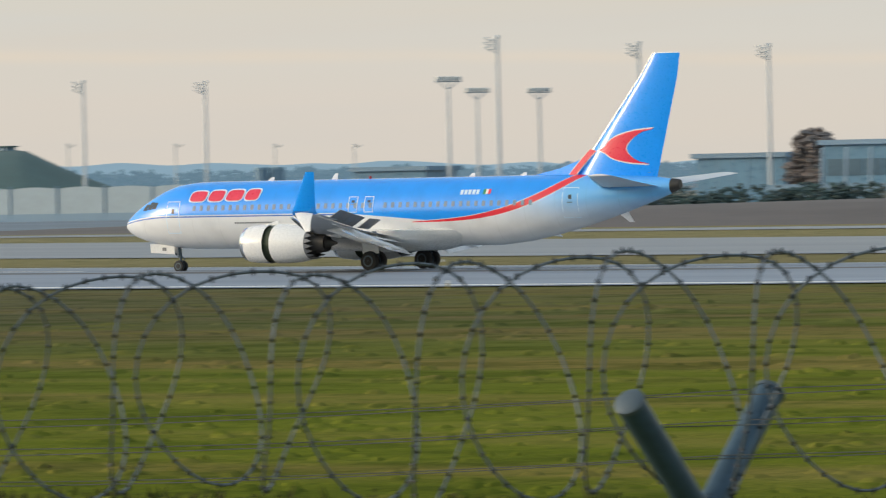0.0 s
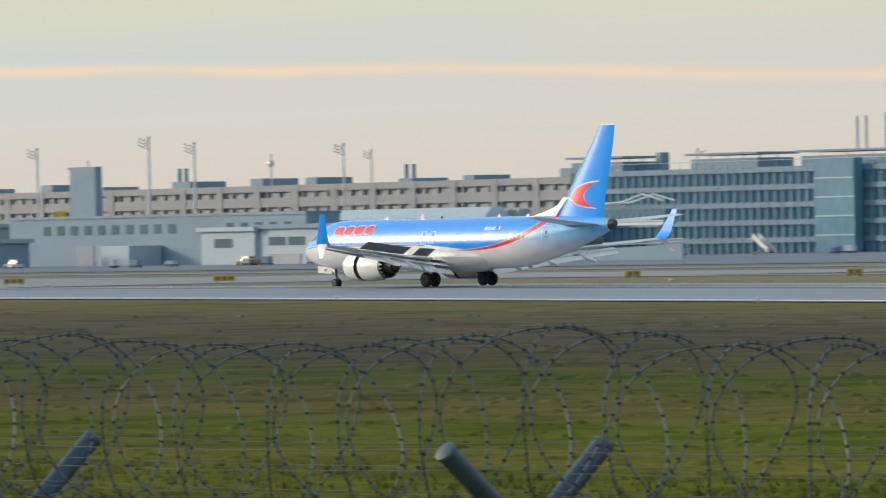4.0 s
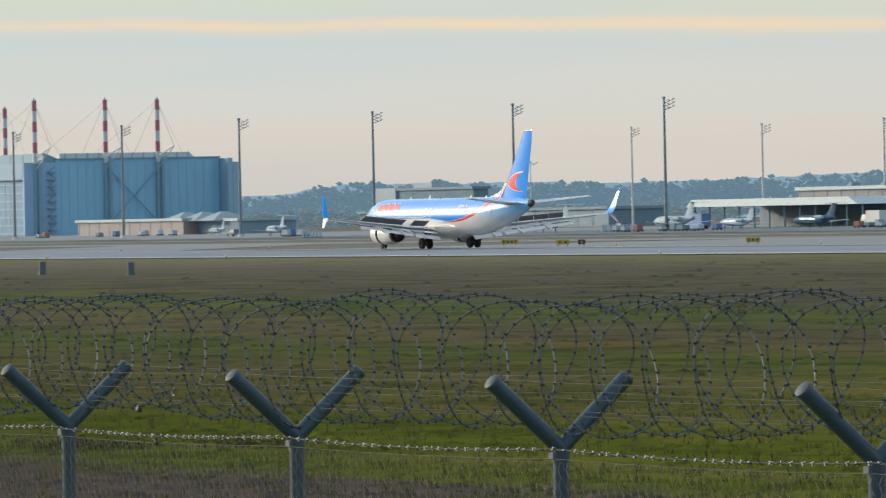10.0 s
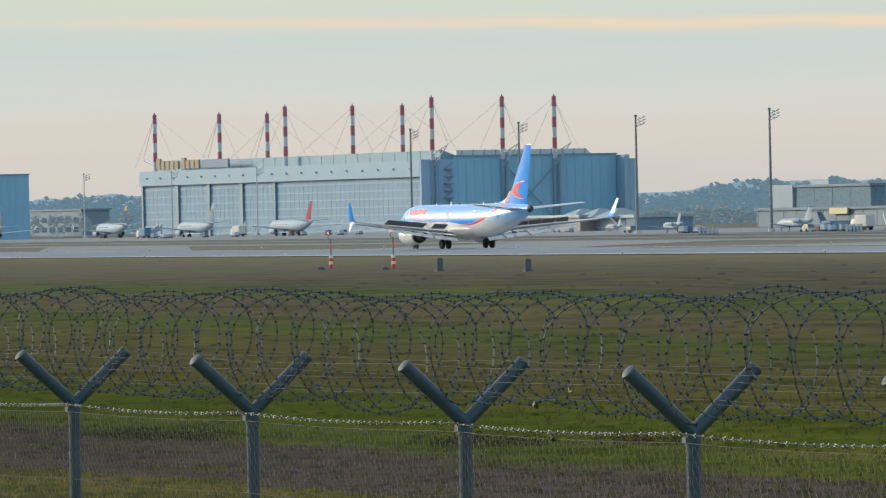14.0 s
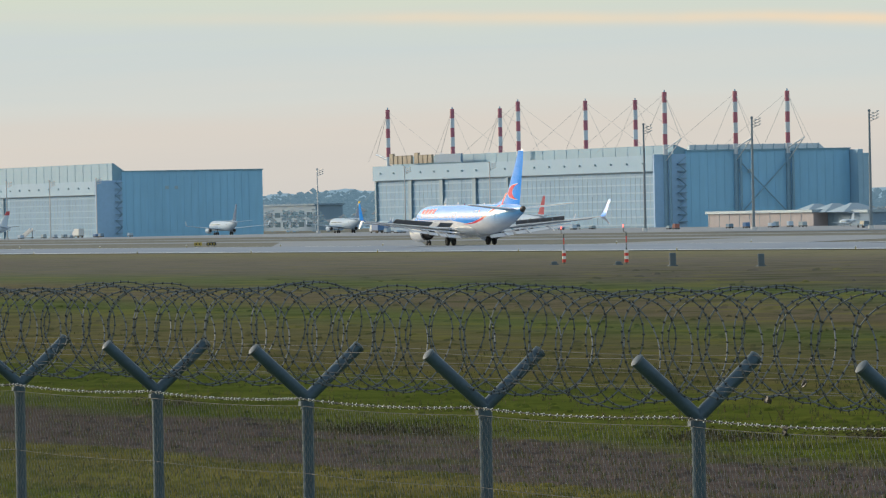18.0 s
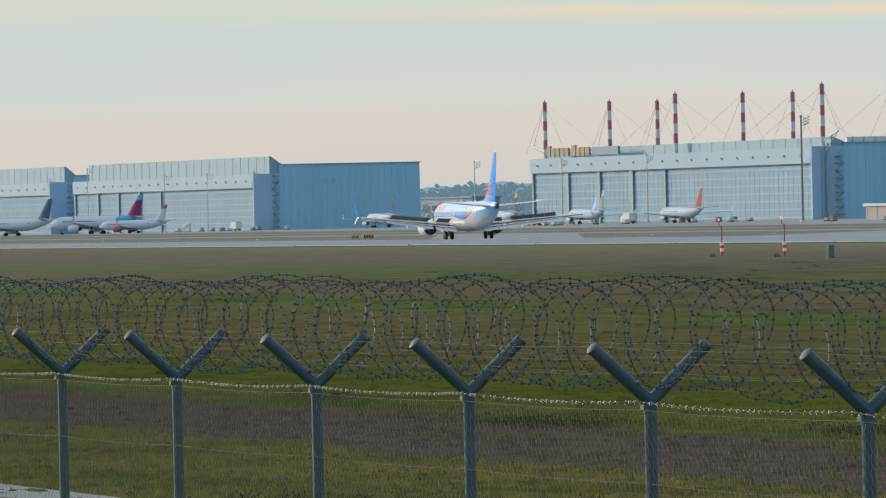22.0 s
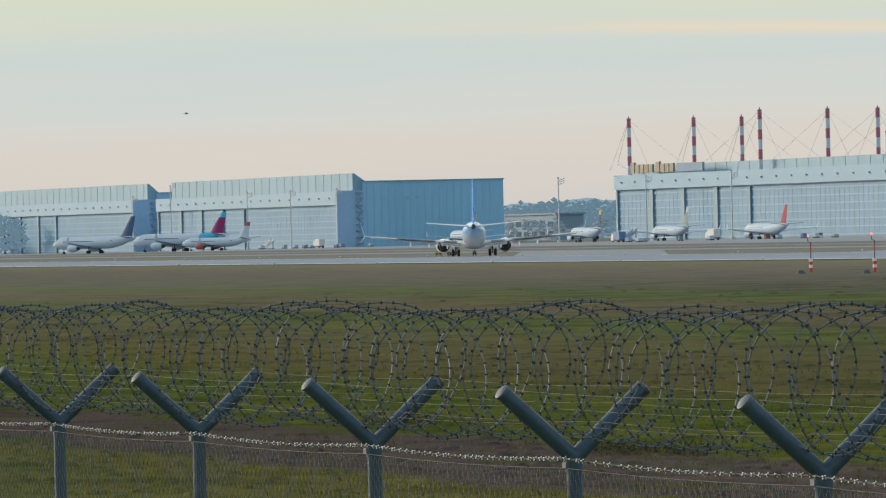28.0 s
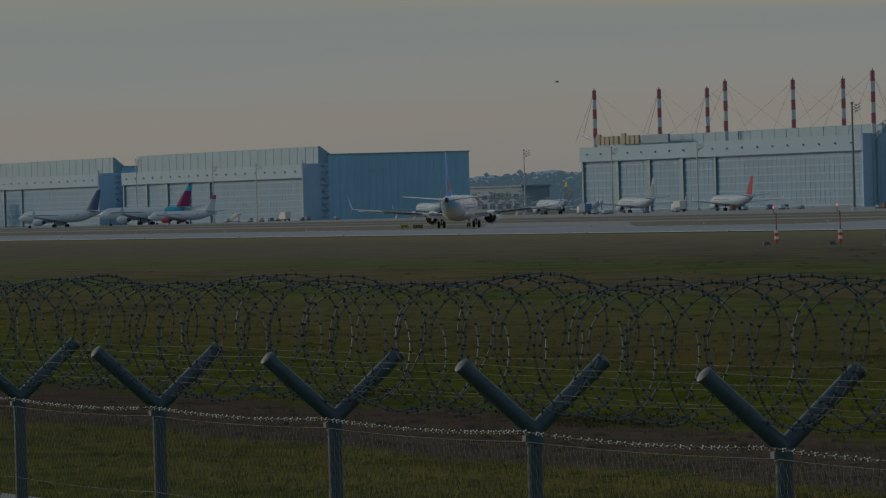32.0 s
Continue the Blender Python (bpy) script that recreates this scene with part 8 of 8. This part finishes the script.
def cabinet(az, y, w, h):
    x, y = ground_place(az, y)
    c = thing("service_cabinet", "small grey-green service cabinet in the grass", "cabinet", pose(x, y, ground_z(x, y)), "service cabinets")
    b = part("body", Mesh().bevel_box(-w / 2, w / 2, -0.25, 0.25, 0, h, 0.05), CABINET, c)
    part("door_seam", Mesh().box(-0.012, 0.012, -0.262, -0.252, 0.1, h - 0.1), DARK_BELOW, b)
    part("plinth", Mesh().box(-w / 2 - 0.08, w / 2 + 0.08, -0.33, 0.33, -0.05, 0.08), CABINET, c)


for az, y, w, h in ((66.33, 195, 0.30, 1.02), (65.53, 195, 0.24, 0.95), (67.4, 200, 0.2, 0.28), (66.82, 200, 0.2, 0.28)):
    cabinet(az, y, w, h)

# a bird far off over the apron
bird = thing("bird", "small dark bird gliding over the airfield", "bird")
BIRD = mat("dark_feathers", (0.03, 0.03, 0.03), 0.8)
part("body", Mesh().loft([[(x, r * math.cos(k), r * math.sin(k)) for k in (0, 1.05, 2.1, 3.14, 4.2, 5.2)] for x, r in ((0.35, 0.02), (0.2, 0.08), (-0.05, 0.09), (-0.35, 0.02))]), BIRD, bird, smooth=True)
for s in (-1, 1):
    part("wing", Mesh().loft([[(0.15, 0, 0.02), (-0.12, 0, 0.02), (-0.12, 0, 0.05), (0.15, 0, 0.05)], [(0.1, s * 0.35, 0.17), (-0.1, s * 0.35, 0.17), (-0.1, s * 0.35, 0.19), (0.1, s * 0.35, 0.19)],
                              [(-0.05, s * 0.7, 0.08), (-0.12, s * 0.7, 0.08), (-0.12, s * 0.7, 0.09), (-0.05, s * 0.7, 0.09)]]), BIRD, bird)
part("tail", Mesh().loft([[(-0.3, -0.04, 0), (-0.3, 0.04, 0), (-0.3, 0.04, 0.02), (-0.3, -0.04, 0.02)], [(-0.55, -0.12, 0), (-0.55, 0.12, 0), (-0.55, 0.12, 0.01), (-0.55, -0.12, 0.01)]]), BIRD, bird)

for ob in bird.children:
    ob.scale = (0.45, 0.45, 0.45)


# ======================= rough weeds and tussocks beyond the fence =======================
WEED = leaf_material("weed_blades", [(0.018, 0.030, 0.004), (0.028, 0.044, 0.005), (0.034, 0.050, 0.006), (0.024, 0.036, 0.006), (0.070, 0.066, 0.020), (0.036, 0.034, 0.012), (0.010, 0.016, 0.004)])


def tussocks():
    rng = random.Random(12)
    m = Mesh()
    for _ in range(62000):
        u = rng.random()
        y = 17.9 / (1 - u * 0.80)
        x = on(rng.uniform(28, 76), y)
        if x < -330 or (27.8 < y < 31.0 and x < -60):
            continue
        z = ground_z(x, y)
        h = rng.uniform(0.05, 0.13) * (2.0 if rng.random() < 0.05 else 1) * (1 + y / 120)
        for k in range(3):
            bx, by = x + rng.uniform(-0.10, 0.10), y + rng.uniform(-0.10, 0.10)
            w = rng.uniform(0.010, 0.024) * (1 + y / 80)
            lx, ly = rng.uniform(-0.7, 0.7) * h, rng.uniform(-0.6, 0.6) * h
            m.add([(bx - w, by, z - 0.02), (bx + w, by, z - 0.02), (bx + lx, by + ly, z + h)], [(0, 1, 2)])
    tagged(part("grass_tussocks", m, WEED), "rough autumn grass tussocks and weeds", "grass", kind="stuff")
    # low grassy humps that break up the flat field
    m = Mesh()
    for _ in range(16000):
        y = 24 / (1 - rng.random() * 0.9)
        x = on(rng.uniform(28, 76), y)
        if x < -420 or y > 240:
            continue
        z, r, h = ground_z(x, y), rng.uniform(0.08, 0.26) * (1 + y / 120), rng.uniform(0.025, 0.06) * (1 + y / 130)
        a = rng.uniform(0, 1.05)
        ring = [(x + r * rng.uniform(0.7, 1.3) * math.cos(a + 1.047 * k), y + r * rng.uniform(0.7, 1.3) * math.sin(a + 1.047 * k), z - 0.03) for k in range(6)]
        mid = [(x + (p[0] - x) * 0.55, y + (p[1] - y) * 0.55, z + h * rng.uniform(0.55, 0.95)) for p in ring]
        m.add(ring + mid + [(x, y, z + h)], [(k, (k + 1) % 6, 6 + (k + 1) % 6, 6 + k) for k in range(6)] + [(6 + k, 6 + (k + 1) % 6, 12) for k in range(6)])
    tagged(part("grass_humps", m, GRASS, smooth=True), "low rough grass humps on the airfield", "grass", kind="stuff")
    # pale seed heads among the grass by the fence
    m = Mesh()
    for _ in range(5200):
        y = 22 / (1 - rng.random() * 0.62)
        x = on(rng.uniform(52, 76), y)
        z, r = ground_z(x, y) + rng.uniform(0.05, 0.16), rng.uniform(0.008, 0.017)
        m.add([(x - r, y, z), (x + r, y, z), (x, y - r, z), (x, y + r, z), (x, y, z + r), (x, y, z - r)], [(0, 2, 4), (2, 1, 4), (1, 3, 4), (3, 0, 4), (2, 0, 5), (1, 2, 5), (3, 1, 5), (0, 3, 5)])
    tagged(part("seed_heads", m, leaf_material("dry_seed_heads", [(0.10, 0.09, 0.06), (0.22, 0.20, 0.15), (0.30, 0.28, 0.22), (0.14, 0.11, 0.05)])), "pale dry seed heads in the grass", "seed heads", kind="stuff")
    # darker dock and thistle patches
    m = Mesh()
    for az, y, n, spread in ((68.9, 55.6, 170, 1.6), (65.94, 59.7, 90, 1.3), (64.56, 62.6, 60, 1.1), (70.95, 59.7, 60, 0.9), (66.5, 34, 60, 2.0), (63.5, 30, 60, 2.0), (67.9, 29, 60, 1.5), (69.2, 33, 70, 2.4), (71.1, 32, 60, 2.0), (60.2, 150, 90, 6.0), (45.0, 130, 60, 4.0), (41.5, 110, 60, 4.0), (38.2, 95, 60, 3.0), (35.0, 85, 60, 3.0)):
        cx = on(az, y)
        for _ in range(n):
            x, yy = cx + rng.gauss(0, spread), y + rng.gauss(0, spread * 0.5)
            z, h = ground_z(x, yy), rng.uniform(0.08, 0.34)
            for _k in range(7):
                lx, ly, w = rng.gauss(0, 0.10), rng.gauss(0, 0.10), rng.uniform(0.006, 0.018)
                m.add([(x - w, yy, z - 0.02), (x + w, yy, z - 0.02), (x + lx, yy + ly, z + h * rng.uniform(0.5, 1.0))], [(0, 1, 2)])
                q = rng.uniform(0.4, 0.9)
                cx_, cy_, cz_ = x + lx * q, yy + ly * q, z + h * q
                a = rng.uniform(0, 6.28)
                m.add([(cx_, cy_, cz_), (cx_ + 0.06 * math.cos(a), cy_ + 0.06 * math.sin(a), cz_ + 0.03), (cx_ + 0.03 * math.cos(a + 0.9), cy_ + 0.03 * math.sin(a + 0.9), cz_ - 0.02)], [(0, 1, 2)])
    tagged(part("weed_patches", m, leaf_material("dry_weed_leaves", [(0.045, 0.05, 0.02), (0.05, 0.035, 0.025), (0.035, 0.05, 0.018), (0.07, 0.05, 0.035)])), "dark patches of dry weeds", "weeds", kind="stuff")


tussocks()


# ======================= what moves =======================
# seconds, place of the main gear, degrees turned off the runway towards the exit
ROLL = [(0.0, -200.2, 309.0, 0.0), (1.0, -249.6, 309.0, 0.0), (2.0, -296.6, 309.0, 0.0), (2.5, -319.6, 309.0, 0.0), (3.5, -363.0, 309.0, 0.0), (4.5, -404.5, 309.0, 0.0),
        (5.0, -424.6, 309.0, 0.0), (6.0, -463.7, 309.0, 0.0), (7.0, -500.3, 309.0, 0.0), (8.0, -534.5, 309.0, 0.0), (9.0, -566.6, 309.0, 0.0),
        (10.0, -597.2, 309.0, 0.0), (11.0, -625.2, 309.0, 0.0), (12.0, -651.0, 309.0, 0.0), (13.0, -674.8, 309.0, 0.0), (14.0, -696.5, 309.0, 0.0),
        (15.0, -716.5, 309.0, 0.0), (16.0, -735.0, 309.0, 0.0), (17.0, -753.0, 309.0, 0.0), (18.0, -770.6, 309.0, 0.5), (19.0, -788.5, 309.2, 1.5),
        (20.0, -806.2, 309.9, 3.0), (21.0, -824.1, 311.2, 5.0), (22.0, -841.9, 313.2, 8.0), (23.0, -860.2, 316.2, 11.0), (24.0, -879.0, 320.1, 13.0),
        (25.0, -897.4, 324.5, 15.0), (26.0, -913.8, 328.8, 16.5), (27.0, -926.0, 332.2, 18.3), (28.5, -941.6, 337.0, 20.6), (29.0, -946.8, 338.9, 21.5),
        (30.0, -957.6, 343.3, 23.3), (31.0, -968.4, 348.2, 25.0), (32.0, -979.0, 353.8, 25.8)]


BIRD_WAY = [(0.0, -468.0, -52.0, 12.5), (14.0, -438.5, 38.0, 12.0), (28.5, -408.7, 129.7, 12.25), (29.5, -406.7, 135.9, 12.05), (30.5, -404.5, 142.4, 11.85), (31.5, -402.3, 148.8, 11.98), (32.0, -401.0, 152.1, 11.9)]


def run_z(x, y):
    return crown(x, y) if y < RUN1 else ground_z(x, y) + 0.06


def motions():
    rows, far, last = [], [0.0], None
    for t, x, y, th in ROLL:
        rows.append((t, pose(x, y, run_z(x, min(y, 309.0 + max(0, y - 309.0) * 0.6)) - LIFT, 0, 0, 180 - th)))
        if last:
            far.append(far[-1] + math.hypot(x - last[0], y - last[1]))
        last = (x, y)
    walk(AIRLINER, rows)
    # the bird drifts east over the hangars
    walk(bird, [(t, pose(x, y, z, 0, 0, 70)) for t, x, y, z in BIRD_WAY])
    # wheels: at speed they only blur, so they turn in small even steps
    for wheel, p, r in MOVING["wheels"]:
        walk(wheel, [(t, Matrix.Translation(p) @ pose(0, 0, 0, 0, (i * 50) % 360, 0)) for i, (t, *_) in enumerate(ROLL)])
    # spoilers stand up after touchdown and fold away before the turn-off
    for sp, p, rot, sign in MOVING["spoilers"]:
        keys = ((0.0, 42.0), (23.5, 42.0), (24.3, 20.0), (25.0, 0.0), (32.0, 0.0))
        walk(sp, [(t, Matrix.Translation(p) @ rot @ pose(0, 0, 0, -a * sign, 0, 0)) for t, a in keys])

    # flaps run in while the airliner slows down
    for flap, k in MOVING["flaps"]:
        q = (0.55, 0.20) if k == 0 else (1.15, 0.55)
        walk(flap, [(0.0, pose(0, 0, 0)), (20.5, pose(0, 0, 0)), (24.5, pose(q[0], 0, q[1])), (32.0, pose(q[0], 0, q[1]))])
    # the reverser sleeves slide shut
    for sleeve in MOVING["sleeves"]:
        walk(sleeve, [(0.0, pose(0, 0, 0)), (10.5, pose(0, 0, 0)), (12.5, pose(0.49, 0, 0)), (32.0, pose(0.49, 0, 0))])


motions()
